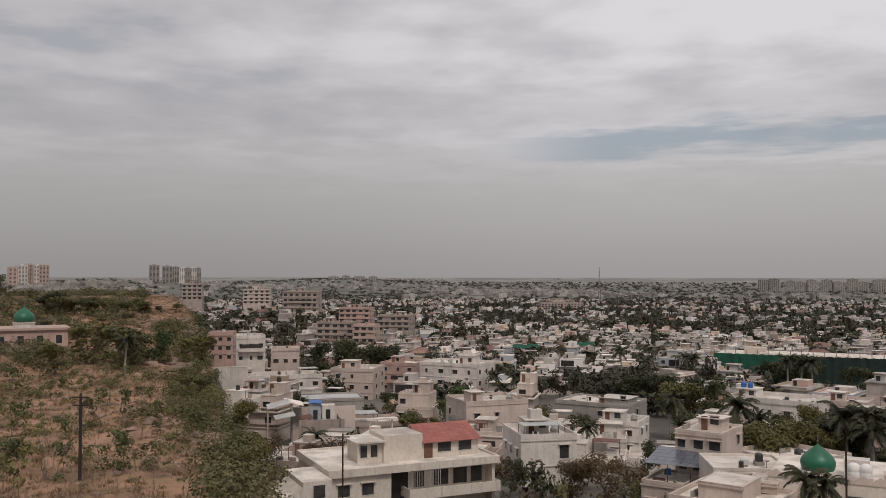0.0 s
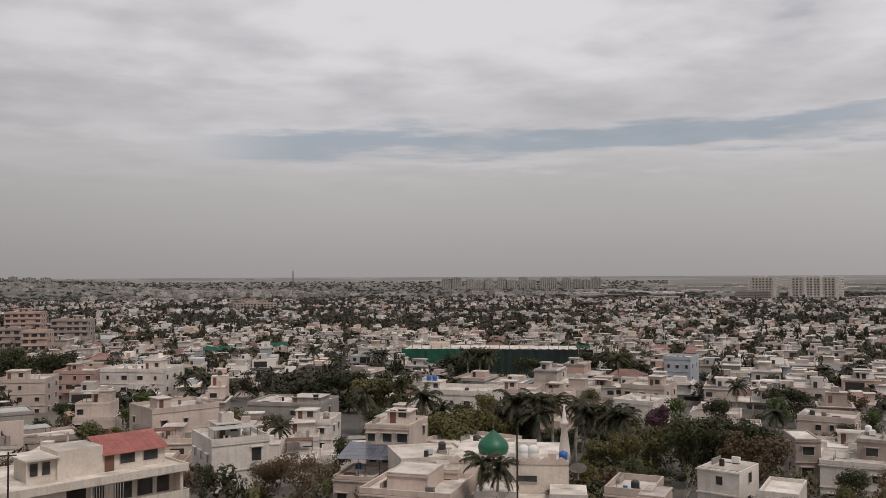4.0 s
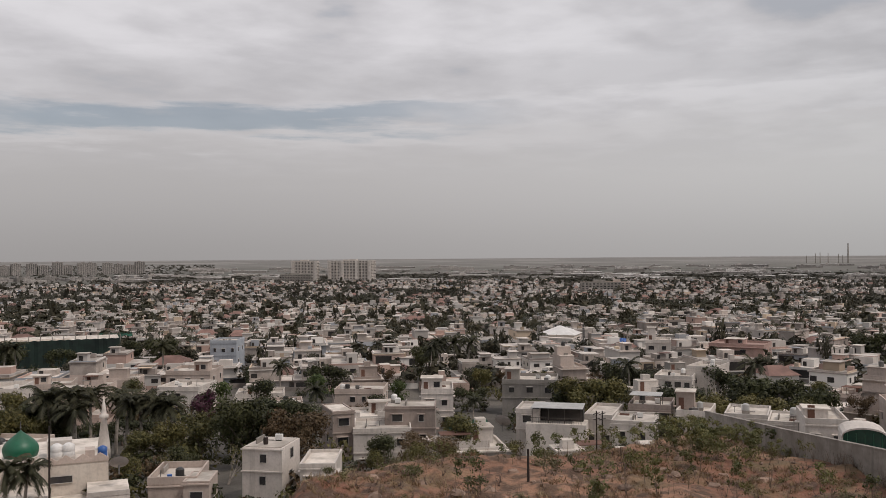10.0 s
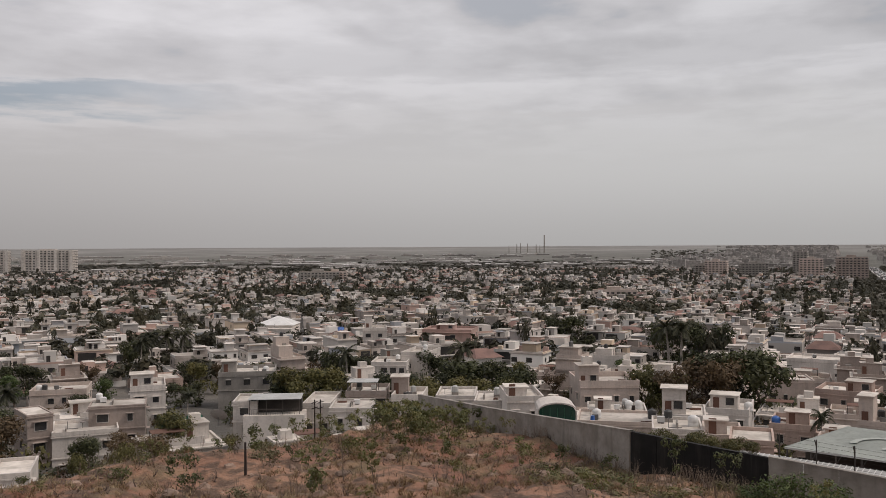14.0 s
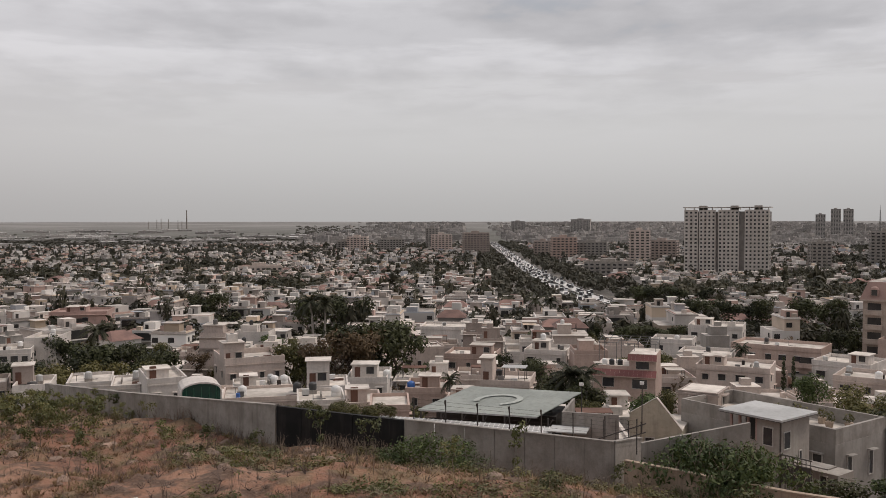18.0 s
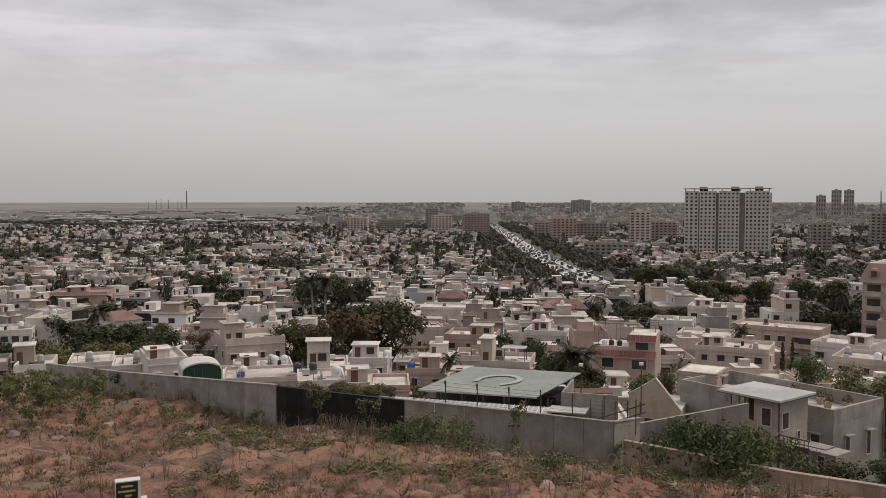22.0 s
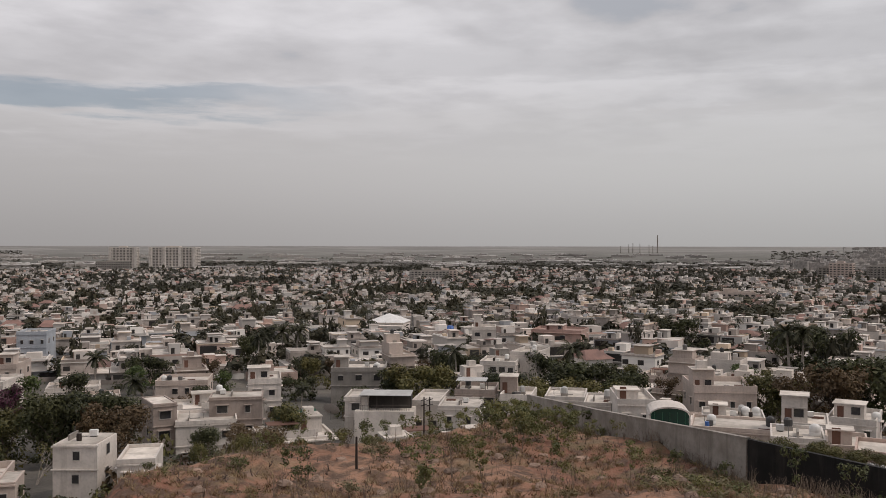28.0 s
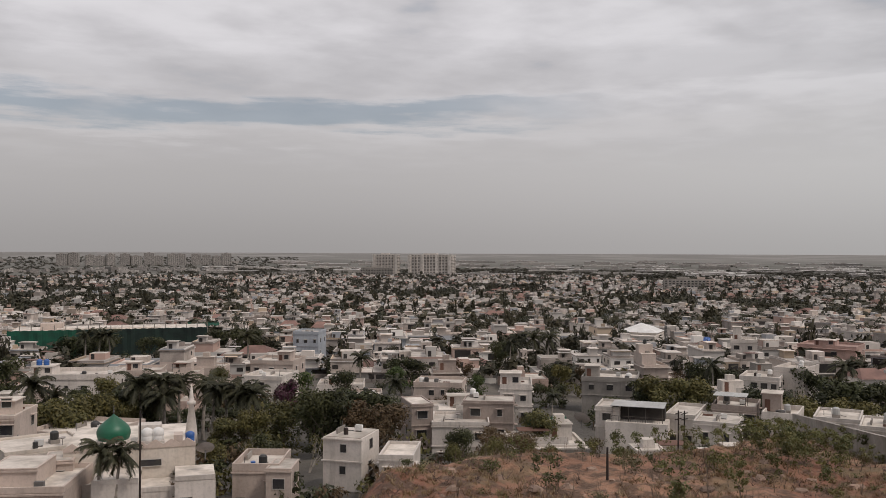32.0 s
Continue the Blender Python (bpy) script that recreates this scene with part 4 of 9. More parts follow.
def tower(label, x, y, turn, w, d, floors, paint, columns=6, storey=3.1, bands=True, core=None, top_frame=False, glass=None, z=None, name="apartment_tower", trim=None):
    """A high block: body, a column of windows and balconies for each stack, roof rooms."""
    z0 = ground_z(x, y) if z is None else z
    reserve(x, y, max(w, d) * 0.6)
    t = thing(name, label, "building", Matrix.Translation((x, y, z0)) @ Matrix.Rotation(radians(turn), 4, "Z"))
    h = floors * storey
    b = Build()
    b.box(-w / 2, w / 2, -d / 2, d / 2, -25, h, paint, ROOFING, skip="b")
    part("body", b, t)
    cw = w / columns
    for side in ("front", "left", "right") if bands else ("front",):
        n = columns if side == "front" else max(2, int(d / cw))
        for i in range(n):
            b = Build()
            wide = (w if side == "front" else d) / n
            u = -(w if side == "front" else d) / 2 + wide * (i + 0.5)
            for f in range(floors):
                zz = f * storey
                b.box(u - wide * 0.28, u + wide * 0.28, -0.05, 0.02, zz + 0.9, zz + 2.3, glass or DARK)
                if bands and i % 2 == 0:
                    b.box(u - wide * 0.36, u + wide * 0.36, -1.1, -0.003, zz, zz + 0.95, paint)
            ob = tagged(part("window_column", b, t), "", "", "", "stuff")
            if side == "front":
                ob.matrix_basis = Matrix.Translation((0, -d / 2, 0))
            else:
                s = 1 if side == "right" else -1
                ob.matrix_basis = Matrix.Translation((s * w / 2, 0, 0)) @ Matrix.Rotation(s * math.pi / 2, 4, "Z")
    if core:
        b = Build()
        for u in core:
            b.box(u - cw * 0.4, u + cw * 0.4, -d / 2 - 0.9, -d / 2 - 0.003, -6, h + 1.5, trim or paint)
        part("pier", b, t)
    b = Build()
    b.box(-w * 0.18, w * 0.12, -d * 0.2, d * 0.25, h, h + 3.5, paint)
    part("roof_room", b, t)
    b = Build()
    b.rim(-w / 2, w / 2, -d / 2, d / 2, h + 0.003, h + 1.0, 0.3, paint)
    if top_frame:
        b.box(-w / 2 - 1.2, w / 2 + 1.2, -d / 2 - 1.2, d / 2 + 1.2, h + 2.4, h + 3.0, paint)
        for i in range(9):
            u = -w / 2 + w * i / 8
            b.box(u - 0.4, u + 0.4, -d / 2, -d / 2 + 0.8, h + 1.0, h + 2.4, paint)
    part("parapet", b, t)
    return t


def slab_tower(x, y, turn, w, d, floors):
    """The tall tower beside the highway: four projecting window slabs with dark recesses between, under a thin roof frame."""
    z0, st = ground_z(x, y), 3.1
    reserve(x, y, w * 0.6)
    t = thing("apartment_tower", "tall grey-beige apartment tower in four slabs with roof frame", "building", Matrix.Translation((x, y, z0)) @ Matrix.Rotation(radians(turn), 4, "Z"))
    h = floors * st
    b = Build()
    # body in the shade grey, so the gaps between slabs read dark
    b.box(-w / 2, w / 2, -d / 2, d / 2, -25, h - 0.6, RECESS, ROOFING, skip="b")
    part("body", b, t, "grey recesses with shade in the paint")
    for x0, x1, cols, out in ((0.0, 11.0, 3, 1.6), (12.2, 25.0, 4, 3.2), (27.0, 43.0, 5, 2.2), (47.5, 66.0, 6, 3.0)):
        x0, x1 = x0 / 66 * w - w / 2, x1 / 66 * w - w / 2
        b = Build()
        b.box(x0, x1, -d / 2 - out, -d / 2 - 0.003, -20, h + 0.8, TOWERPAINT, ROOFING, skip="b")
        slab = part("facade_slab", b, t)
        wide = (x1 - x0) / cols
        for i in range(cols):
            b = Build()
            u = x0 + wide * (i + 0.5)
            for f in range(floors):
                zz = f * st
                b.box(u - wide * 0.24, u + wide * 0.24, -d / 2 - out - 0.05, -d / 2 - out + 0.02, zz + 0.95, zz + 2.45, DARK if (i + f) % 5 else SHADE)
                if i % 2:
                    b.box(u - wide * 0.4, u + wide * 0.4, -d / 2 - out - 0.9, -d / 2 - out - 0.06, zz + 0.0, zz + 0.85, TOWERPAINT)
            tagged(part("window_column", b, slab), "", "", "", "stuff")
    for s in (-1, 1):
        for i in range(4):
            b = Build()
            for f in range(floors):
                b.box(-d / 2 + d * (i + 0.3) / 4, -d / 2 + d * (i + 0.7) / 4, -0.05, 0.02, f * st + 0.95, f * st + 2.4, DARK)
            ob = tagged(part("window_column", b, t), "", "", "", "stuff")
            ob.matrix_basis = Matrix.Translation((s * w / 2, 0, 0)) @ Matrix.Rotation(s * math.pi / 2, 4, "Z")
    b = Build()
    b.box(-w / 2 - 0.8, w / 2 + 0.8, -d / 2 - 3.6, d / 2 + 0.8, h + 2.6, h + 3.1, TOWERPAINT)
    part("roof_frame", b, t)
    for i in range(10):
        b = Build()
        u = -w / 2 + 0.6 + (w - 1.2) * i / 9
        b.box(u - 0.35, u + 0.35, -d / 2 - 1.4, -d / 2 - 0.6, h + 0.804, h + 2.6, TOWERPAINT)
        part("frame_post", b, t)
    for u in (-0.3, 0.08, 0.36):
        b = Build()
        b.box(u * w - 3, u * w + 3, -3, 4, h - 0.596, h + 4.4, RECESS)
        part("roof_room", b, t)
    return t


def ruined_yard(x, y, turn, z):
    """Broken sheds and low walls in the yard behind the cream house."""
    t = thing("ruined_shed", "half-collapsed shed with tilted pale roof sheets among broken walls", "shed", Matrix.Translation((x, y, z)) @ Matrix.Rotation(radians(turn), 4, "Z"))
    reserve(x + 4, y, 8)
    for u, v, ww, dd, z0, z1, mt in ((0.0, 0.0, 4.4, 3.0, 0.2, 1.3, SHEET), (3.6, 1.2, 3.6, 3.0, 1.3, 0.5, ROOFING), (1.4, -2.2, 4.0, 2.0, -1.6, -0.9, SHEET), (6.6, -1.6, 2.2, 1.6, -1.9, -1.5, BROWNW)):
        b = Build()
        q = [(u, v, z0), (u + ww, v, z1), (u + ww - 0.4, v + dd, z1 + 0.5), (u - 0.4, v + dd, z0 + 0.5)]
        b.face(q, mt)
        b.face([(a, c, e - 0.1) for a, c, e in q[::-1]], mt)
        b.face([(u, v, z0 - 0.1), (u + ww, v, z1 - 0.1), (u + ww, v, z1), (u, v, z0)], mt)
        part("roof_sheet", b, t)
    for u, v, ww, dd, z1, mt in ((-0.2, 0.3, 0.3, 5.0, 0.1, BEIGE), (4.6, 0.4, 0.3, 4.0, 0.6, GREYP), (8.2, 0.2, 2.4, 2.4, 0.9, BLUEP), (10.8, 0.6, 2.6, 2.6, 0.5, WHITE), (6.0, -3.0, 9.0, 0.3, -1.8, BEIGE), (14.0, -3.0, 0.3, 6.0, -1.6, GREYP), (5.0, 4.6, 13.0, 0.3, -0.3, CREAM)):
        b = Build()
        b.box(u, u + ww, v, v + dd, -8, z1, mt, skip="b")
        part("broken_wall", b, t)
    for u, v in ((9.4, 0.15), (12.0, 0.55)):
        b = Build()
        # doorway shade painted as a dark sheet on the wall
        b.box(u - 0.45, u + 0.45, v - 0.04, v + 0.02, -2.2, -0.3, SHADE)
        part("doorway", b, t)
    b = Build()
    b.face([(8.0, -0.3, 1.3), (10.8, -0.3, 1.0), (10.6, 2.0, 1.5), (8.2, 2.0, 1.6)], PLASTICBLUE)
    part("blue_sheet", b, t, "faded blue plastic sheet")
    return t


def big_block(x, y, turn, base):
    """The beige seven-storey block with a sloping pink mansard and roof pavilion."""
    t = thing("apartment_block", "seven-storey beige apartment block with pink sloping mansard roof", "building", Matrix.Translation((x, y, base)) @ Matrix.Rotation(radians(turn), 4, "Z"))
    reserve(x, y, 24)
    W, D, st = 40.0, 22.0, 3.3
    h = 5 * st + 1.5
    b = Build()
    b.box(0, 9, 0, D, -6, h, SANDSTONE, skip="b")
    b.box(9, 15.5, 2.2, D, -6, h, SANDSTONE, skip="b")
    b.box(15.5, 27, -0.4, D, -6, h + 3.4, SANDSTONE, ROOFING, skip="b")
    b.box(27, W, 1.5, D, -6, h, SANDSTONE, skip="b")
    part("body", b, t)
    for x0, x1, y0 in ((0, 9, 0), (9, 15.5, 2.2), (27, W, 1.5)):
        b = Build()
        z0, z1 = h, h + 4.0
        b.face([(x0 - 0.6, y0 - 0.8, z0), (x1, y0 - 0.8, z0), (x1, y0 + 0.9, z1), (x0 + (0.9 if x0 == 0 else 0), y0 + 0.9, z1)], PINKTILE)
        b.face([(x0 - 0.6, D, z0), (x0 - 0.6, y0 - 0.8, z0), (x0 + 0.9, y0 + 0.9, z1), (x0 + 0.9, D, z1)], PINKTILE)
        b.box(x0 - 0.6, x1, y0 - 0.8, D, z0 - 0.35, z0, SANDSTONE)
        b.box(x0 + (0.9 if x0 == 0 else 0), x1, y0 + 0.9, D, z0, z1, SANDSTONE, ROOFING)
        part("mansard", b, t, "pink sloping mansard slope")
    for u in (2.5, 6.2, 29.5, 33.5, 37):
        y0 = 0 if u < 9 else 1.5
        b = Build()
        b.box(u - 0.9, u + 0.9, y0 - 0.75, y0 + 0.3, h + 0.8, h + 2.3, PINKTILE)
        b.lathe(u, y0 - 0.25, [(0.9, h + 2.3), (0.75, h + 2.75), (0.3, h + 3.05)], PINKTILE, 12)
        dm = part("dormer", b, t)
        b = Build()
        b.box(u - 0.6, u + 0.6, y0 - 0.8, y0 - 0.7, h + 1.0, h + 2.5, DARK)
        part("pane", b, dm)
    for f in range(5):
        z = 1.5 + f * st
        for x0, x1, y0 in ((0.6, 4.2, 0), (10, 14.6, 2.2), (28.5, 32, 1.5), (33.5, 38.5, 1.5)):
            b = Build()
            b.box(x0, x1, y0 - 1.2, y0 - 0.004, z - 0.15, z + 0.95, SANDSTONE)
            bal = part("balcony", b, t)
            b = Build()
            # shade over the balcony, painted as a dark sheet
            b.box(x0 + 0.4, x1 - 0.4, y0 - 0.03, y0 + 0.02, z + 0.95, z + 2.5, SHADE)
            part("opening", b, bal)
        for u in (6.4,):
            window(t, Matrix.Translation((u, 0, z + 0.8)), 1.4, 1.4, 0.5, SANDSTONE)
        for u in (18.0, 25.5):
            if f > 1:
                window(t, Matrix.Translation((u - 1.0, -0.4, z + 0.8)), 1.7, 1.4, 0.5, SANDSTONE)
        for v in (4, 9, 14):
            window(t, Matrix.Translation((0, v, z + 0.8)) @ Matrix.Rotation(-math.pi / 2, 4, "Z"), 1.5, 1.5, 0.6, SANDSTONE)
    b = Build()
    b.box(6, 16, 6, 12, h + 4.0, h + 5.0, SANDSTONE)
    b.box(4.6, 17.4, 4, 14, h + 7.0, h + 7.5, SANDSTONE, taper=0.3)
    b.box(5.4, 16.6, 4.8, 13.2, h + 7.504, h + 8.2, PINKTILE, taper=0.9)
    for u in (5.4, 9.1, 12.8, 16.2):
        b.box(u, u + 0.6, 4.8, 5.4, h + 4.0, h + 7.0, SANDSTONE)
        b.box(u, u + 0.6, 12.6, 13.2, h + 4.0, h + 7.0, SANDSTONE)
    part("roof_pavilion", b, t)
    # lower pink annex in front
    b = Build()
    b.box(5, 15.2, -9, -1.3, -6, 9.5, PEACH, ROOFING, skip="b")
    b.rim(5, 15.2, -9, -1.3, 9.504, 10.3, 0.2, PEACH)
    part("annex", b, t, "peach four-storey annex")
    for f in range(3):
        window(t, Matrix.Translation((11.5, -9, 1.2 + f * 3.0)), 4.2, 1.4, 0.6, CREAM)
    b = Build()
    b.box(15.6, 34, -10, -1.1, -6, 6.2, WHITE, ROOFING, skip="b")
    b.rim(15.6, 34, -10, -1.1, 6.204, 7.4, 0.2, WHITE)
    part("front_wing", b, t, "white lower front wing")
    return t


def green_net_site(x, y, turn, z):
    """A wide unfinished hall, wrapped in green and dark netting."""
    t = thing("construction_site", "wide unfinished building wrapped in green shade netting", "building", Matrix.Translation((x, y, z)) @ Matrix.Rotation(radians(turn), 4, "Z"))
    reserve(x, y, 34)
    reserve(x - 22 * math.cos(radians(turn)), y - 22 * math.sin(radians(turn)), 16)
    reserve(x + 22 * math.cos(radians(turn)), y + 22 * math.sin(radians(turn)), 16)
    b = Build()
    b.box(-36, 36, 0, 26, -6, 8.0, CONCRETE, ROOFING, skip="b")
    part("frame", b, t)
    for i in range(24):
        u = -36.2 + i * 3.0
        mt = GREENNET if i < 8 else DARKNET
        b = Build()
        sag = 0.25 * math.sin(i * 1.7)
        b.face([(u, -0.3, -4), (u + 1.5, -0.55 + sag, -4), (u + 1.5, -0.5 + sag, 8.6), (u, -0.3, 8.8)], mt)
        b.face([(u + 1.5, -0.55 + sag, -4), (u + 3.0, -0.3, -4), (u + 3.0, -0.3, 8.8), (u + 1.5, -0.5 + sag, 8.6)], mt)
        part("net_panel", b, t)
    for i in range(6):
        b = Build()
        v = i * 4.2
        b.face([(36.3, v, -4), (36.3, v + 4.2, -4), (36.3, v + 4.2, 8.8), (36.3, v, 8.8)], GREENNET)
        part("net_panel", b, t)
    for i in range(19):
        u = -36 + i * 4
        b = Build()
        b.box(u - 0.15, u + 0.15, 0.2, 0.5, 8.0, 10.0 + 0.5 * (i % 3), CONCRETE)
        part("column_stub", b, t)
    b = Build()
    b.box(-20, 18, 8, 20, 8, 8.6, ROOFING)
    b.box(-26, -18, 10, 16, 8, 10.5, CREAM)
    part("upper_slab", b, t)
    return t


def hill_mosque(x, y, turn, z):
    t = thing("shrine", "pink-grey hillside shrine with a green dome on a white drum", "mosque", Matrix.Translation((x, y, z)) @ Matrix.Rotation(radians(turn), 4, "Z"))
    b = Build()
    b.box(-16, 9, 0, 12, -4, 4.6, PINK, ROOFING, skip="b")
    part("hall", b, t)
    b = Build()
    b.box(-16.5, 9.6, -0.5, 12.5, 4.6, 5.1, PEACH)
    part("roof_slab", b, t)
    for i in range(6):
        window(t, Matrix.Translation((-13 + i * 4, 0, 1.5)), 1.3, 1.9, 0)
    b = Build()
    b.lathe(0, 5, [(2.3, 5.1), (2.3, 6.0), (2.5, 6.1), (2.5, 6.3)], WHITE, 20)
    part("drum", b, t)
    b = Build()
    b.lathe(0, 5, [(r, q + 6.3) for r, q in dome_profile(2.2, 3.6)], GREENPAINT, 24)
    d = part("dome", b, t, "green painted dome", True)
    b = Build()
    b.rod((0, 5, 9.8), (0, 5, 11.2), 0.07, STEEL)
    part("finial", b, d)
    return t


def pole(label, x, y, z, h, r=0.13, arms=0, name="utility_pole", mt=None):
    t = thing(name, label, "pole", Matrix.Translation((x, y, z)))
    b = Build()
    b.rod((0, 0, -1), (0, 0, h), r, mt or RUST, r * 0.7, 8)
    part("shaft", b, t)
    for i in range(arms):
        b = Build()
        b.box(-0.7, 0.7, -0.05, 0.05, h - 0.4 - 0.7 * i, h - 0.3 - 0.7 * i, mt or RUST)
        part("cross_arm", b, t)
    return t


def lattice_mast(label, x, y, z, h, w):
    t = thing("radio_mast", label, "mast", Matrix.Translation((x, y, z)))
    b = Build()
    for sx, sy in ((-1, -1), (1, -1), (1, 1), (-1, 1)):
        b.rod((sx * w, sy * w, -2), (sx * w * 0.25, sy * w * 0.25, h), w * 0.2, STEEL, w * 0.1, 4)
    n = 10
    for k in range(n):
        q0, q1 = 1 - 0.75 * k / n, 1 - 0.75 * (k + 1) / n
        b.rod((-w * q0, -w * q0, h * k / n), (w * q1, -w * q1, h * (k + 1) / n), w * 0.1, STEEL, None, 4)
        b.rod((w * q0, -w * q0, h * k / n), (-w * q1, -w * q1, h * (k + 1) / n), w * 0.1, STEEL, None, 4)
    part("lattice", b, t)
    b = Build()
    b.rod((0, 0, h), (0, 0, h * 1.12), w * 0.12, STEEL)
    part("antenna", b, t)
    return t


# ---- the boundary wall on the hill ----
def wall_run(parent, a, b, height, mt, bays, name="wall_panel", thick=0.28, coping=True, label=""):
    """Panels from a to b, each (x, y, z of the top)."""
    a, b = Vector(a), Vector(b)
    for i in range(bays):
        p, q = a.lerp(b, i / bays), a.lerp(b, (i + 1) / bays)
        d = (q - p)
        length = math.hypot(d.x, d.y)
        n = Vector((-d.y, d.x, 0)) / length * (thick / 2)
        B = Build()
        g = 0.012
        p2, q2 = p + d * (g / length), q - d * (g / length)
        drop = Vector((0, 0, -height - 1.5))
        pts = [p2 - n, q2 - n, q2 + n, p2 + n]
        lo = [v + drop for v in pts]
        B.face([lo[0], lo[1], pts[1], pts[0]], mt)
        B.face([lo[1], lo[2], pts[2], pts[1]], mt)
        B.face([lo[2], lo[3], pts[3], pts[2]], mt)
        B.face([lo[3], lo[0], pts[0], pts[3]], mt)
        B.face(pts, mt)
        if coping:
            e, u = n * 1.35, Vector((0, 0, 0.09))
            c0, c1, c2, c3 = p - e, q - e, q + e, p + e
            B.face([c0 + u, c1 + u, c2 + u, c3 + u], mt)
            B.face([c0, c1, c1 + u, c0 + u], mt)
            B.face([c2, c3, c3 + u, c2 + u], mt)
            s = Vector((0, 0, -0.32))
            f = n * 1.12
            B.face([p - f + s - u * 0.5, q - f + s - u * 0.5, q - f + s, p - f + s], mt)
        part(name, B, parent, label)
CREAMWALL = surface("sandy_plaster", (0.44, 0.345, 0.26), (0.34, 0.26, 0.195), coarse=0.6, streaks=0.5, bump=0.03)
COURTROOF = surface("grey_green_sheet", (0.31, 0.33, 0.30), (0.245, 0.265, 0.24), rough=0.6, streaks=0.3)
PALEGREEN = surface("pale_sheet_paint", (0.42, 0.44, 0.40), (0.37, 0.39, 0.36), rough=0.6)
STONEWHITE = surface("white_marble", (0.7, 0.69, 0.66), (0.6, 0.58, 0.55))
BLACKSTONE = surface("black_marble", (0.015, 0.02, 0.017), (0.025, 0.03, 0.026), rough=0.3)
GOLD = surface("gold_lettering", (0.42, 0.40, 0.13), (0.35, 0.33, 0.10), rough=0.5)


def chimney(x, y, z, h, r):
    t = thing("chimney", "tall thin refinery chimney on the far plain", "chimney", Matrix.Translation((x, y, z)))
    b = Build()
    b.lathe(0, 0, [(r, -5), (r * 0.8, h * 0.5), (r * 0.6, h - 4), (r * 0.7, h - 3.5), (r * 0.7, h)], CONCRETE, 10)
    part("stack", b, t)
    return t


def minaret(label, x, y, z, h, r):
    t = thing("minaret", label, "minaret", Matrix.Translation((x, y, z)))
    b = Build()
    b.lathe(0, 0, [(r * 1.3, -2), (r * 1.2, h * 0.1), (r * 0.9, h * 0.6), (r * 1.5, h * 0.66), (r * 1.5, h * 0.7), (r * 0.8, h * 0.71), (r * 0.75, h * 0.86), (r * 1.1, h * 0.87), (r * 0.6, h * 0.95), (0.1, h)], WHITE, 12)
    part("shaft", b, t)
    return t


def wire_fence(a, b, n):
    a, b = Vector(a), Vector(b)
    t = thing("wire_fence", "wire fence on dark angled posts above the wall", "fence")
    for i in range(n):
        p = a.lerp(b, i / (n - 1))
        B = Build()
        B.rod(p - Vector((0, 0, 0.8)), p + Vector((0, 0, 1.7)), 0.045, DARKSTEEL)
        B.rod(p + Vector((0, 0, 1.2)), p + Vector((-0.35, 0.1, 1.75)), 0.03, DARKSTEEL)
        part("post", B, t)
    for k in range(6):
        B = Build()
        u = Vector((0, 0, 0.2 + 0.27 * k))
        B.rod(a + u, b + u, 0.008, DARKSTEEL, None, 3)
        part("wire", B, t)


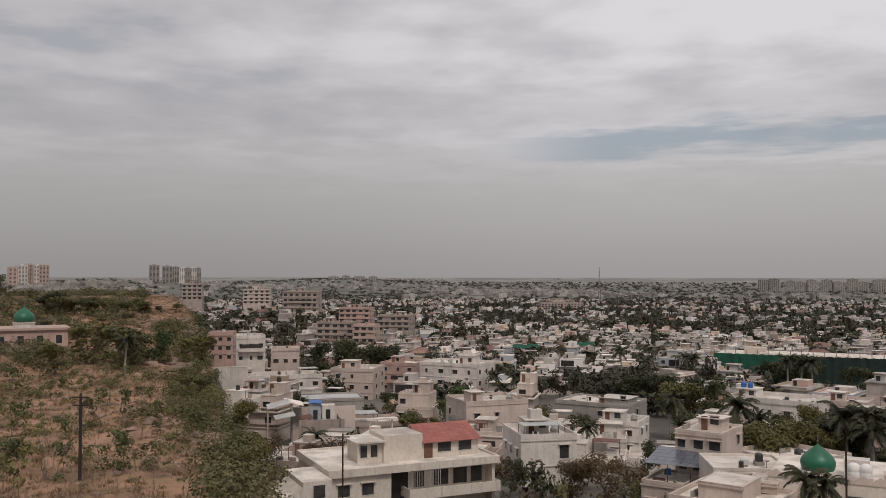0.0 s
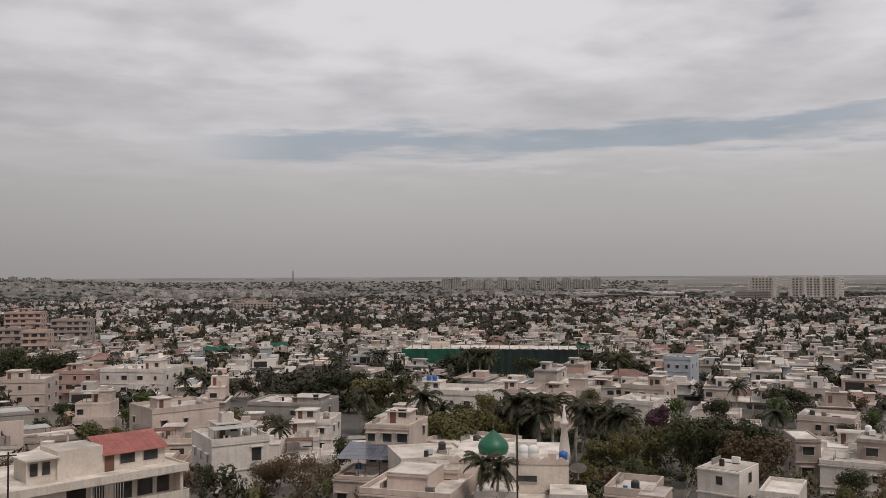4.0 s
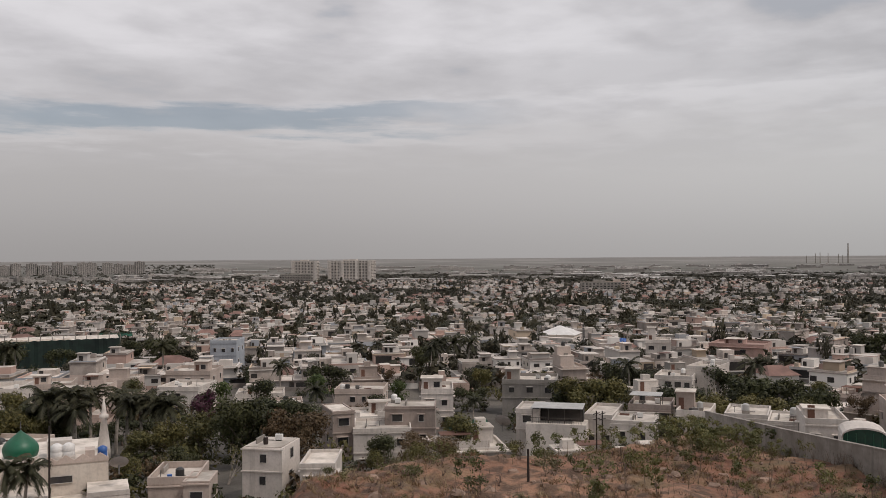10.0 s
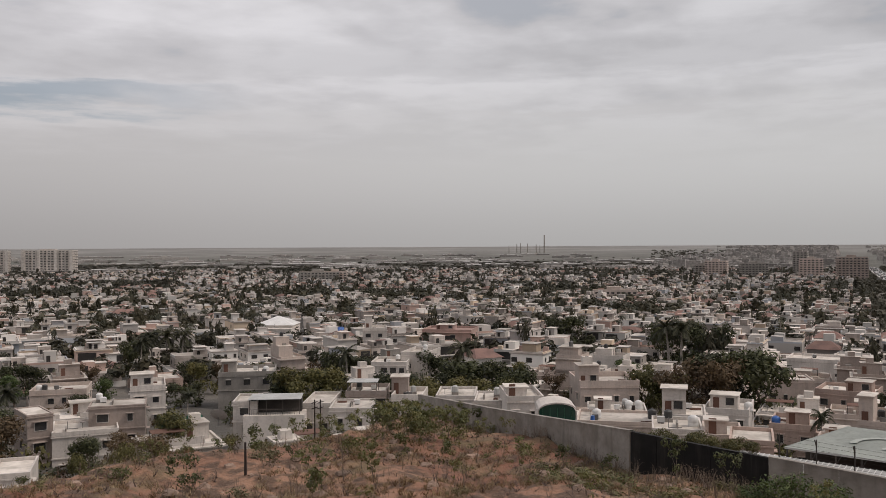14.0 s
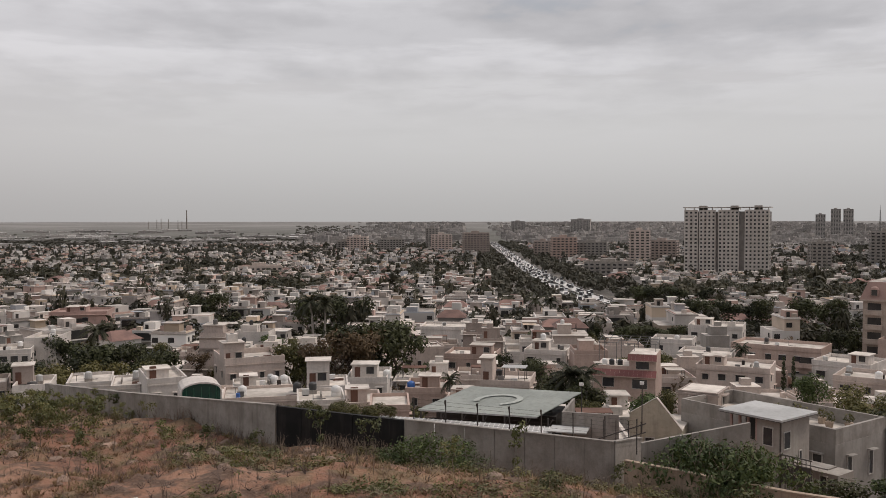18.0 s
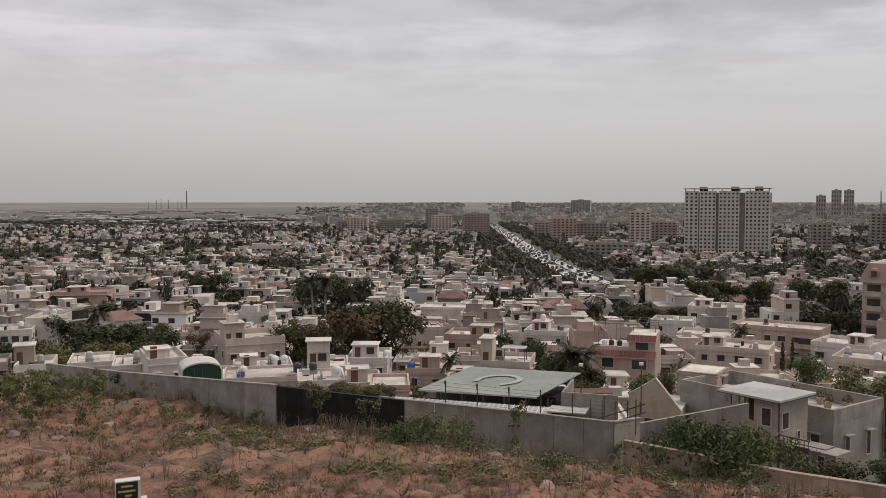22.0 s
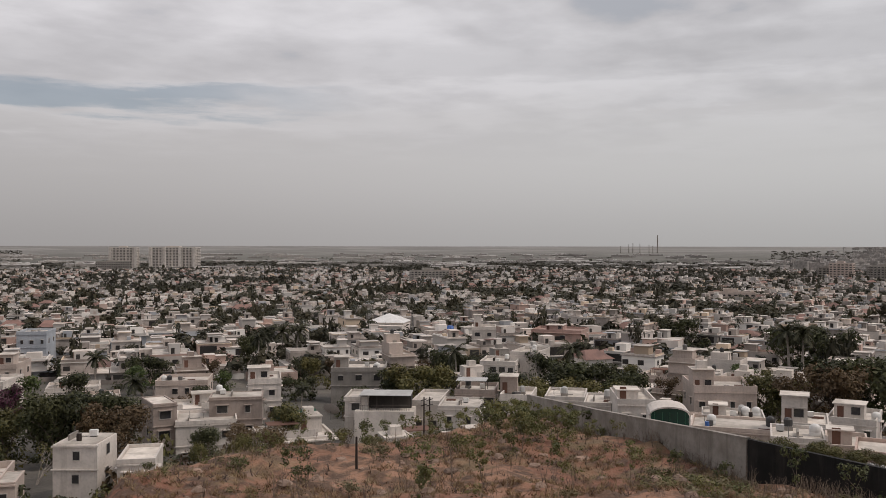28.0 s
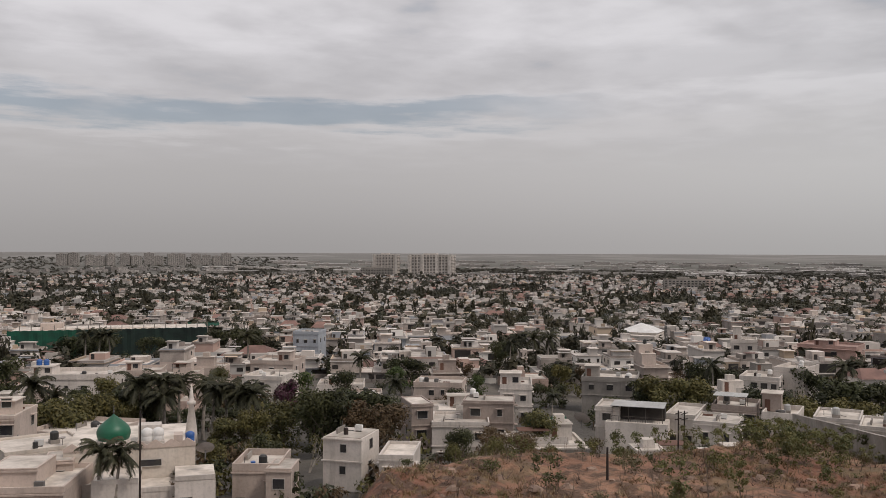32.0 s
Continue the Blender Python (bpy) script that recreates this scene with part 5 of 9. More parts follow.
def court_canopy(x, y, turn, z):
    """The sheet-roofed shed behind the wall, with a pale crescent painted on its roof."""
    t = thing("sheet_roof_shed", "wide shed with grey-green sheet roof and pale painted crescent", "shed", Matrix.Translation((x, y, z)) @ Matrix.Rotation(radians(turn), 4, "Z"))
    reserve(x + 4, y, 9)
    n = 11
    for i in range(n):
        u0, u1 = -5.4 + i * 0.97, -5.4 + (i + 1) * 0.97 - 0.004
        B = Build()
        rise = 0.55
        q = [(u0 + 0.0, 0, 0), (u1, 0, 0), (u1 + 2.5, 9.0, rise), (u0 + 2.5, 9.0, rise)]
        B.face(q, COURTROOF)
        B.face([(a, b, c - 0.06) for a, b, c in q[::-1]], COURTROOF)
        B.face([(u0, 0, -0.14), (u1, 0, -0.14), (u1, 0, 0), (u0, 0, 0)], SHEET)
        k = [(u0 - 0.03, 0, 0.012), (u0 + 0.05, 0, 0.012), (u0 + 2.55, 9.0, rise + 0.012), (u0 + 2.47, 9.0, rise + 0.012)]
        B.face(k, COURTROOF)
        part("roof_sheet", B, t)
    B = Build()
    for i in range(18):
        a0, a1 = radians(-60 + i * 15), radians(-60 + (i + 1) * 15)
        def pt(a, r):
            u, v = -0.4 + 2.1 * r * math.cos(a), 4.4 + 2.0 * r * math.sin(a)
            return (u + v * 0.278, v, 0.10 + v * 0.061)
        B.face([pt(a0, 0.74), pt(a0, 1), pt(a1, 1), pt(a1, 0.74)], PALEGREEN)
    part("crescent", B, t, "pale painted crescent")
    for i in range(46):
        B = Build()
        u = -13.0 + i * 0.43
        q = [(u, -3.4, -1.45), (u + 0.42, -3.4, -1.45), (u + 0.42, -0.2, -0.75), (u, -0.2, -0.75)]
        B.face(q, SHEET)
        B.face([(a, b, c + 0.05) for a, b, c in (q[0], (u + 0.07, -3.4, -1.45), (u + 0.07, -0.2, -0.75), q[3])], PLASTICWHITE)
        part("awning_slat", B, t, "white ribbed awning strip")
    for i in range(7):
        u = -5.2 + i * 1.9
        B = Build()
        B.rod((u, 0.1, -6), (u, 0.1, -0.1), 0.08, DARKSTEEL)
        B.rod((u, 0.1, -0.9), (u + 0.4, 0.1, -0.15), 0.04, DARKSTEEL)
        part("post", B, t)
    B = Build()
    # solid dark block in place of the shade under the roof
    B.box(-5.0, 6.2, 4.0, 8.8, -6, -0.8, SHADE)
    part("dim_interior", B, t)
    # grey annex with screen walls at its end
    B = Build()
    B.box(7.2, 12.0, 1.0, 1.2, -6, 0.35, CONCRETE)
    B.box(7.2, 7.4, 1.2, 7.0, -6, 0.35, CONCRETE)
    B.box(6.4, 9.6, -1.4, 0.9, -0.9, -0.8, SHEET)
    part("screen_wall", B, t)
    B = Build()
    for i in range(5):
        B.rod((10.0 + i * 1.0, -1.2, -6), (10.0 + i * 1.0, -1.2, 0.4), 0.04, DARKSTEEL)
    B.rod((9.6, -1.2, -1.6), (14.4, -1.2, 0.3), 0.05, DARKSTEEL)
    B.rod((9.6, -1.2, -2.2), (14.4, -1.2, -0.4), 0.05, DARKSTEEL)
    part("stair_rail", B, t, "dark metal stair railing")
    for u, v in ((8.6, 3.0), (13.6, 5.0)):
        B = Build()
        B.rod((u, v, -2), (u, v, 2.4), 0.05, DARKSTEEL)
        B.box(u - 0.2, u + 0.15, v - 0.12, v + 0.12, 2.3, 2.55, PLASTICWHITE)
        part("floodlight", B, t)
    return t


MAROONTILE = surface("maroon_clay_tile", (0.2, 0.075, 0.07), (0.14, 0.055, 0.05), fine=6)


def pink_villa(x, y, turn, z):
    """Pink house with clay-tiled skirt roofs and a roof frame; z: the height of the lower eaves."""
    t = thing("house", "pink two-storey house with clay-tiled skirt roofs and rooftop frame", "house", Matrix.Translation((x, y, z)) @ Matrix.Rotation(radians(turn), 4, "Z"))
    reserve(x + 4, y, 8)
    B = Build()
    B.box(-5.2, 5.0, 0, 10, -9, 0, PEACH, ROOFING, skip="b")
    part("ground_floor", B, t)
    B = Build()
    B.box(0.6, 5.0, 0.6, 8, 0, 3.4, PEACH, ROOFING)
    B.box(-5.2, 0.6, 1.6, 9, 0, 1.1, PEACH, ROOFING)
    part("upper_floor", B, t)
    for z0, x0, x1, out in ((0.0, -5.4, 5.2, 1.1), (2.6, 0.4, 5.2, 0.8)):
        B = Build()
        y0 = 0 if z0 == 0 else 0.6
        n = 14 if z0 == 0 else 7
        for i in range(n):
            a, c = x0 + (x1 - x0) * i / n, x0 + (x1 - x0) * (i + 1) / n - 0.02
            B.face([(a, y0 - out, z0 - 0.2), (c, y0 - out, z0 - 0.2), (c, y0, z0 + 0.75), (a, y0, z0 + 0.75)], MAROONTILE)
        B.face([(x0, y0 - out, z0 - 0.25), (x0, y0, z0 + 0.75), (x0, y0, z0 - 0.25)], PINKTILE)
        B.box(x0, x1, y0 - out, y0 - out + 0.08, z0 - 0.35, z0 - 0.21, PEACH)
        part("tiled_skirt", B, t, "pinkish clay-tiled skirt roof")
    B = Build()
    B.face([(-6.2, 0, -0.2), (-5.2, 0, 0.9), (-5.2, 9, 0.9), (-6.2, 9, -0.2)], MAROONTILE)
    part("tiled_skirt", B, t)
    for u, zz, ww in ((-2.8, -2.2, 1.9), (2.4, -2.3, 2.4), (2.8, 0.9, 2.1)):
        window(t, Matrix.Translation((u, 0 if zz < 0 else 0.6, zz)), ww, 1.5, 0.5, PEACH)
    B = Build()
    for u in (-5.0, -2.0, 1.0, 4.6):
        for v in (4.0, 9.5):
            B.rod((u, v, 1.0), (u, v, 4.8), 0.06, STEEL)
    for i in range(7):
        u = -5.2 + i * 1.65
        B.rod((u, 3.8, 4.6), (u, 9.7, 5.2), 0.05, STEEL)
    for k in range(4):
        B.rod((-5.2, 4.0 + k * 1.9, 4.65 + k * 0.19), (4.8, 4.0 + k * 1.9, 4.65 + k * 0.19), 0.05, STEEL)
    part("roof_frame", B, t, "bare steel rooftop frame")
    for u in (-3.8, -2.6, -1.2):
        add_tank(t, u, 2.6, 1.1, "black" if u > -3 else "white", 0.7)
    return t


SANDYWALL = surface("pale_sandy_render", (0.5, 0.44, 0.34), (0.4, 0.35, 0.27), coarse=0.6, streaks=0.3)


def gable_shed(x, y, turn, z):
    t = thing("gable_house", "plain beige house with a sloping gable wall", "house", Matrix.Translation((x, y, z)) @ Matrix.Rotation(radians(turn), 4, "Z"))
    reserve(x + 2, y, 5)
    B = Build()
    f = [(-2.2, 0, -7), (2.6, 0, -7), (2.6, 0, -0.9), (0.3, 0, 1.9), (-2.2, 0, 0.3)]
    k = [(a, 0.45, c) for a, _, c in f]
    B.face(f, SANDYWALL)
    B.face(k[::-1], SANDYWALL)
    for i in range(5):
        j = (i + 1) % 5
        B.face([f[j], f[i], k[i], k[j]], SANDYWALL)
    part("gable_wall", B, t)
    B = Build()
    B.box(-2.1, 2.5, 0.46, 8, -7, -1.2, SANDYWALL, ROOFING, skip="b")
    part("body", B, t)
    B = Build()
    B.face([(0.3, -0.06, 1.96), (2.7, -0.06, -0.95), (2.7, 0.5, -0.95), (0.3, 0.5, 1.96)], ROOFING)
    B.face([(-2.3, -0.06, 0.27), (0.3, -0.06, 1.96), (0.3, 0.5, 1.96), (-2.3, 0.5, 0.27)], ROOFING)
    part("verge", B, t)
    window(t, Matrix.Translation((-0.3, 0, -2.6)), 0.8, 0.7, 0)
    return t


SANDYGREY = surface("sandy_grey_render", (0.40, 0.365, 0.325), (0.31, 0.28, 0.25), streaks=0.3)


def canopy_house(x, y, turn, z):
    """Grey house seen corner-on: flat sheet roof on brick-red columns. (x, y, z): the near corner of its roof."""
    t = thing("house", "grey hillside house with flat overhanging sheet roof", "house", Matrix.Translation((x, y, z)) @ Matrix.Rotation(radians(turn), 4, "Z"))
    reserve(x + 2, y, 6)
    B = Build()
    B.box(-5.8, 0.0, 0, 5.4, 0, 0.16, SHEET)
    B.box(-5.8, 0.0, 0, 5.4, -0.07, -0.004, DARKSTEEL)
    part("flat_roof", B, t, "pale flat overhanging sheet roof")
    B = Build()
    B.box(-2.6, -0.5, 0.7, 5.0, -9, -0.08, SANDYGREY, skip="b")
    B.box(-5.4, -2.6, 1.1, 5.0, -9, -2.7, SANDYGREY, skip="b")
    part("body", B, t)
    B = Build()
    B.box(-5.4, -2.62, 0.7, 0.9, -3.2, -2.1, SANDYGREY)
    part("terrace_wall", B, t)
    for u in (-5.3, -4.5, -3.7, -2.9):
        B = Build()
        B.box(u, u + 0.2, 0.92, 1.1, -2.7, -0.08, PINK)
        part("column", B, t, "brick-red column")
    B = Build()
    # dark sheet puts the open terrace's shade into colour
    B.box(-5.3, -2.7, 3.2, 3.5, -2.7, -0.08, SHADE)
    part("back_screen", B, t)
    B = Build()
    B.rod((-0.2, 0.2, -9), (-0.2, 0.2, -0.1), 0.08, DARKSTEEL)
    part("corner_post", B, t)
    window(t, Matrix.Translation((-1.6, 0.7, -2.2)), 0.8, 1.4, 0, pane=DARK)
    window(t, Matrix.Translation((-0.5, 1.6, -2.4)) @ Matrix.Rotation(math.pi / 2, 4, "Z"), 0.9, 1.3, 0, pane=DARK)
    window(t, Matrix.Translation((-0.5, 3.6, -3.9)) @ Matrix.Rotation(math.pi / 2, 4, "Z"), 0.35, 1.0, 0)
    B = Build()
    B.box(-0.48, 3.4, 2.4, 4.8, -9, -3.9, SANDYGREY, skip="b")
    part("porch", B, t)
    B = Build()
    B.box(0.2, 3.2, 1.2, 2.6, -3.3, -3.2, CONCRETE)
    part("porch_roof", B, t)
    for u in (1.0, 2.2):
        window(t, Matrix.Translation((u, 2.4, -5.6)), 0.5, 1.4, 0)
    g = thing("steel_gate", "black steel gate with railing in front of the grey house", "gate", Matrix.Translation((x, y, z)) @ Matrix.Rotation(radians(turn), 4, "Z"))
    B = Build()
    B.box(0.2, 2.7, -0.44, -0.36, -4.6, -3.0, SHADE)
    part("gate_leaf", B, g)
    for q in range(8):
        B = Build()
        B.rod((0.25 + q * 0.345, -0.4, -9), (0.25 + q * 0.345, -0.4, -2.4), 0.035, DARKSTEEL, None, 4)
        part("bar", B, g)
    for zz in (-2.4, -3.0):
        B = Build()
        B.rod((0.1, -0.4, zz), (2.8, -0.4, zz), 0.06, DARKSTEEL)
        part("rail", B, g)
    return t


def parapet_block(x, y, turn, z):
    """Long grey block with high sandy parapets. (x, y, z): its near top corner."""
    t = thing("house", "long grey house with high concrete parapets round its roof", "house", Matrix.Translation((x, y, z)) @ Matrix.Rotation(radians(turn), 4, "Z"))
    reserve(x, y, 9)
    B = Build()
    B.box(-16, 0, 0, 8.1, -10, -1.3, GREYP, ROOFING, skip="b")
    part("body", B, t)
    for nm, x0, x1, y0, y1 in (("front", -16, 0, 0, 0.3), ("back", -16, 0, 7.8, 8.1), ("side", -0.3, 0, 0.3, 7.8), ("side", -16, -15.7, 0.3, 7.8)):
        B = Build()
        B.box(x0, x1, y0, y1, -1.296, 0 if nm != "side" else -0.004, CONCRETE)
        part("parapet", B, t, "high weathered concrete parapet")
    for v in (2.2, 5.6):
        window(t, Matrix.Translation((0, v, -4.6)) @ Matrix.Rotation(math.pi / 2, 4, "Z"), 0.6, 2.0, 0.5, GREYP)
    window(t, Matrix.Translation((-1.6, 0, -4.0)), 0.8, 1.6, 0.4, GREYP)
    B = Build()
    B.rod((0.12, 7.9, -10), (0.12, 7.9, -1.0), 0.09, STEEL)
    part("drainpipe", B, t)
    for i in range(6):
        B = Build()
        u, v = -9 + i * 1.3, 5.5 + (i % 2)
        B.lathe(u, v, [(0.3, -1.3), (0.4, -0.8), (0.38, -0.75)], CREAMWALL, 8)
        leaf_cloud(B, random.Random(i), [(u, v, -0.3, 0.5, 1.0)], 60, 0.14, LEAF_OLIVE)
        part("potted_plant", B, t)
    return t


def white_store(x, y, turn, z):
    t = thing("storage_block", "plain white rendered storage block with panel joints", "building", Matrix.Translation((x, y, z)) @ Matrix.Rotation(radians(turn), 4, "Z"))
    reserve(x, y, 7)
    B = Build()
    B.box(-4.4, 6.5, 0.05, 5, -8, 0, WHITE, ROOFING, skip="b")
    part("body", B, t)
    for i in range(4):
        for j in range(3):
            B = Build()
            u = -4.4 + i * 2.72
            B.box(u + 0.015, u + 2.705, 0.0, 0.05, -5.1 + j * 1.72, -3.41 + j * 1.72, WHITE)
            part("wall_panel", B, t)
    B = Build()
    B.rim(-4.5, 6.6, -0.05, 5.1, 0.004, 0.18, 0.25, WHITE)
    part("roof_edge", B, t)
    B = Build()
    B.lathe(-2.2, 2.0, [(0.3, 0.0), (0.3, 0.12), (0.1, 0.16)], DARKSTEEL, 10)
    part("vent_cap", B, t)
    return t


def green_porch(x, y, turn, z):
    t = thing("glazed_porch", "arched roof porch glazed in dark green", "porch", Matrix.Translation((x, y, z)) @ Matrix.Rotation(radians(turn), 4, "Z"))
    reserve(x, y, 4)
    B = Build()
    n = 10
    arc = [(2.4 * math.cos(math.pi * (1 - i / n)), 0.95 * math.sin(math.pi * i / n)) for i in range(n + 1)]
    for (a, p), (c, q) in zip(arc, arc[1:]):
        B.face([(a * 1.08, -0.3, p * 1.12 - 0.85), (c * 1.08, -0.3, q * 1.12 - 0.85), (c * 1.08, 5, q * 1.12 - 0.85), (a * 1.08, 5, p * 1.12 - 0.85)], WHITE)
        B.face([(a * 1.08, -0.3, p * 1.12 - 1.05), (c * 1.08, -0.3, q * 1.12 - 1.05), (c * 1.08, -0.3, q * 1.12 - 0.85), (a * 1.08, -0.3, p * 1.12 - 0.85)], WHITE)
    part("arched_roof", B, t)
    B = Build()
    B.face([(a, -0.05, p - 0.95) for a, p in arc[::-1]], GREENGLASS)
    B.box(-2.4, 2.4, -0.05, 0.0, -2.3, -0.95, GREENGLASS)
    part("glazing", B, t, "dark green glazing")
    for i in range(5):
        B = Build()
        u = -1.92 + i * 0.96
        B.box(u - 0.04, u + 0.04, -0.1, -0.05, -2.3, -0.5, GREENPAINT)
        part("mullion", B, t)
    B = Build()
    B.box(-2.6, 2.6, 0.02, 5, -9, -1.0, WHITE, skip="b")
    part("body", B, t)
    return t


GREENGLASS = surface("green_glass", (0.008, 0.06, 0.04), (0.012, 0.045, 0.032), rough=0.2)


def pergola(x, y, turn, z):
    t = thing("roof_pergola", "white sheet canopy over a dark railed roof terrace", "canopy", Matrix.Translation((x, y, z)) @ Matrix.Rotation(radians(turn), 4, "Z"))
    reserve(x, y, 5)
    for i in range(8):
        B = Build()
        u = -4.3 + i * 1.0875
        B.box(u + 0.01, u + 1.0775, 0, 6, 0.9, 0.96, SHEET)
        part("roof_sheet", B, t)
    for u in (-4.0, -1.3, 1.4, 4.1):
        for v in (0.2, 5.8):
            B = Build()
            B.rod((u, v, -1.6), (u, v, 0.9), 0.06, DARKSTEEL)
            part("post", B, t)
    B = Build()
    # first box is dark to imitate shade under the canopy; second is the terrace
    B.box(-4.2, 4.3, 2.6, 5.6, -1.6, 0.85, SHADE)
    B.box(-5, 5, -0.6, 6.2, -8, -1.6, WHITE, ROOFING, skip="b")
    part("terrace_block", B, t)
    B = Build()
    for i in range(22):
        B.rod((-4.1 + i * 0.39, 0.05, -1.6), (-4.1 + i * 0.39, 0.05, -0.7), 0.025, DARKSTEEL, None, 4)
    B.rod((-4.2, 0.05, -0.7), (4.3, 0.05, -0.7), 0.04, DARKSTEEL)
    part("railing", B, t)
    return t


def tarp(x, y, turn, z, w, mt, label):
    t = thing("tarpaulin", label, "tarpaulin", Matrix.Translation((x, y, z)) @ Matrix.Rotation(radians(turn), 4, "Z"))
    B = Build()
    n = 14
    def hgt(i, j):
        return 0.32 * math.sin(i * 1.9 + j) * math.cos(j * 2.3) + 0.3 * math.sin(i * 0.7) - 1.0 * (j / n - 1) ** 2
    for i in range(n):
        for j in range(n):
            q = []
            for a, c in ((i, j), (i + 1, j), (i + 1, j + 1), (i, j + 1)):
                q.append((-w / 2 + w * a / n, w * 0.6 * c / n, hgt(a, c)))
            B.face(q, mt)
    part("cloth", B, t)
    for u in (-w / 2, 0, w / 2):
        for v in (0, w * 0.6):
            B = Build()
            B.rod((u, v, -9), (u, v, 0.0), 0.05, DARKSTEEL)
            part("post", B, t)
    return t


def tent_roof(x, y, turn, z):
    t = thing("pyramid_roof", "low white pyramid roof over a hall", "roof", Matrix.Translation((x, y, z)) @ Matrix.Rotation(radians(turn), 4, "Z"))
    B = Build()
    a = [(-8, 0, 0), (8, 0, 0), (8, 16, 0), (-8, 16, 0)]
    for i in range(4):
        B.face([a[i], a[(i + 1) % 4], (0, 8, 3.2)], PLASTICWHITE)
    B.box(-7.6, 7.6, 0.4, 15.6, -9, -0.02, WHITE, skip="b")
    part("roof", B, t)
    return t


def sign_stone(x, y, z, turn):
    """A black plaque in a white stone block; its writing cannot be read."""
    t = thing("sign_stone", "white stone block with black plaque and gold writing", "sign", Matrix.Translation((x, y, z)) @ Matrix.Rotation(radians(turn), 4, "Z"))
    B = Build()
    B.box(-0.52, 0.52, 0, 0.5, -0.4, 1.15, STONEWHITE)
    B.box(0.52, 0.8, -0.3, 0.5, -0.4, 0.25, STONEWHITE)
    part("stone", B, t)
    B = Build()
    B.box(-0.5, 0.4, -0.03, 0.0, 0.02, 1.1, BLACKSTONE)
    part("plaque", B, t)
    for zz, x0, x1 in ((0.88, -0.3, 0.2), (0.66, -0.42, 0.3), (0.46, -0.15, 0.15)):
        B = Build()
        B.box(x0, x1, -0.04, -0.03, zz, zz + 0.09, GOLD)
        part("writing_line", B, t)
    return t
near_house(-3.2, 112.0, 24.6, 26.5)
mosque(41.6, 98.6, -26.9, 27.8)
dish(47.9, 88.9, 27.0, 1.0, 0, 28.3)
dish(115.5, 89.3, 21.2, 1.4, 0, 72.3)
solar_roof(31.3, 117.9, -28.8, 24.9)
slab_tower(730, -228, -113.3, 66, 26, 18)
ruined_yard(-35.0, 177.5, 12, 23.2)
tower("pale apartment tower with orange-brown window bands", 817, -444, -108.5, 50, 26, 17, CREAM, 9, core=(-8, 10))
tower("grey office tower beside the pale tower", 861, -424, -111.2, 32, 22, 12, GREYP, 7, glass=DARK)
tower("unfinished grey concrete tower", 813, -338, -97.6, 17, 16, 9, CONCRETE, 4)
# the next four towers carry haze in their paint
tower("distant hazy grey tower block", 2123, -884, -112.6, 22, 22, 20, HAZE_PAINT, 4, bands=False)
tower("distant hazy grey tower block", 2110, -915, -113.4, 22, 22, 24, HAZE_PAINT, 4, bands=False)
tower("distant hazy grey tower block", 2099, -940, -114.1, 22, 22, 24, HAZE_PAINT, 4, bands=False)
tower("distant haze-paled tower block", 2157, -1264, -120.4, 24, 22, 26, HAZE_PAINT, 4, bands=False)
big_block(201.3, -93.7, -127.0, 13.9)
green_net_site(139.8, 333.9, -25.7, 11.3)
hill_mosque(-94.8, 200.7, 29.3, 33.0)
tower("pale apartment block with balconies", 1181, 1424, -54.7, 52, 23, 14, TOWERPAINT, 8, core=(-24, 24), trim=WHITE, name='apartment_block')
tower("wide pale apartment block with dark window stacks", 1253, 1361, -57.6, 92, 41, 14, TOWERPAINT, 14, core=(-43, -15, 15, 43), trim=WHITE, name='apartment_block')
tower("dark blue glass office building", 1071, 1320, -39.1, 60, 27, 6, GREYP, 20, name='apartment_block')
tower("brown apartment block beside the highway", 1250, -34, -81.6, 36, 16, 10, BEIGE, 8, name='apartment_block')
tower("beige apartment block among the houses", 1300, 15, -89.3, 30, 13, 9, CREAM, 6, name='apartment_block')
tower("grey apartment block with roof tower", 1380, 30, -98.8, 20, 12, 12, GREYP, 4, name='apartment_block')
tower("grey flats among the houses", 1297, 89, -71.1, 36, 16, 7, GREYP, 8, name='apartment_block')
tower("cream flats among the houses", 1293, 138, -98.9, 30, 13, 8, CREAM, 6, name='apartment_block')
tower("unfinished flats among the houses", 1311, 158, -73.1, 26, 12, 6, CONCRETE, 5, name='apartment_block')
tower("orange-brown apartment block beside the highway", 1071, -136, -87.2, 30, 13, 9, PEACH, 6, name='apartment_block')
tower("beige flats beside the highway", 1144, -119, -100.9, 24, 12, 7, BEIGE, 5, name='apartment_block')
tower("grey flats beside the highway", 1086, -173, -109.1, 38, 17, 7, GREYP, 8, name='apartment_block')
tower("pale pink apartment tower", 978, -208, -97.0, 22, 12, 12, CREAM, 4, name='apartment_block')
tower("brown flats among the houses", 1021, -244, -118.4, 34, 15, 8, BEIGE, 7, name='apartment_block')
tower("grey stepped car park building", 748, -134, -105.2, 42, 18, 4, CONCRETE, 9, name='apartment_block')
tower("long pale school building", 742, 162, -72.7, 36, 16, 3, CREAM, 8, name='apartment_block')
# two far blocks, haze mixed into their paint
tower("distant hospital block among the houses", 2892, -217, -89.3, 44, 19, 13, HAZE_PAINT, 9, bands=False, name='apartment_block')
tower("distant broad block among the houses", 2869, -420, -108.3, 62, 27, 15, HAZE_PAINT, 13, bands=False, name='apartment_block')
tower("long pale building among the houses", 194, 1487, -22.4, 60, 27, 3, BEIGE, 13, name='apartment_block')
tower("long grey-brown building among the houses", 164, 1239, 7.5, 60, 27, 4, BEIGE, 13, name='apartment_block')
tower("dark grey office building", 982, 598, -53.7, 50, 22, 5, GREYP, 11, name='apartment_block')
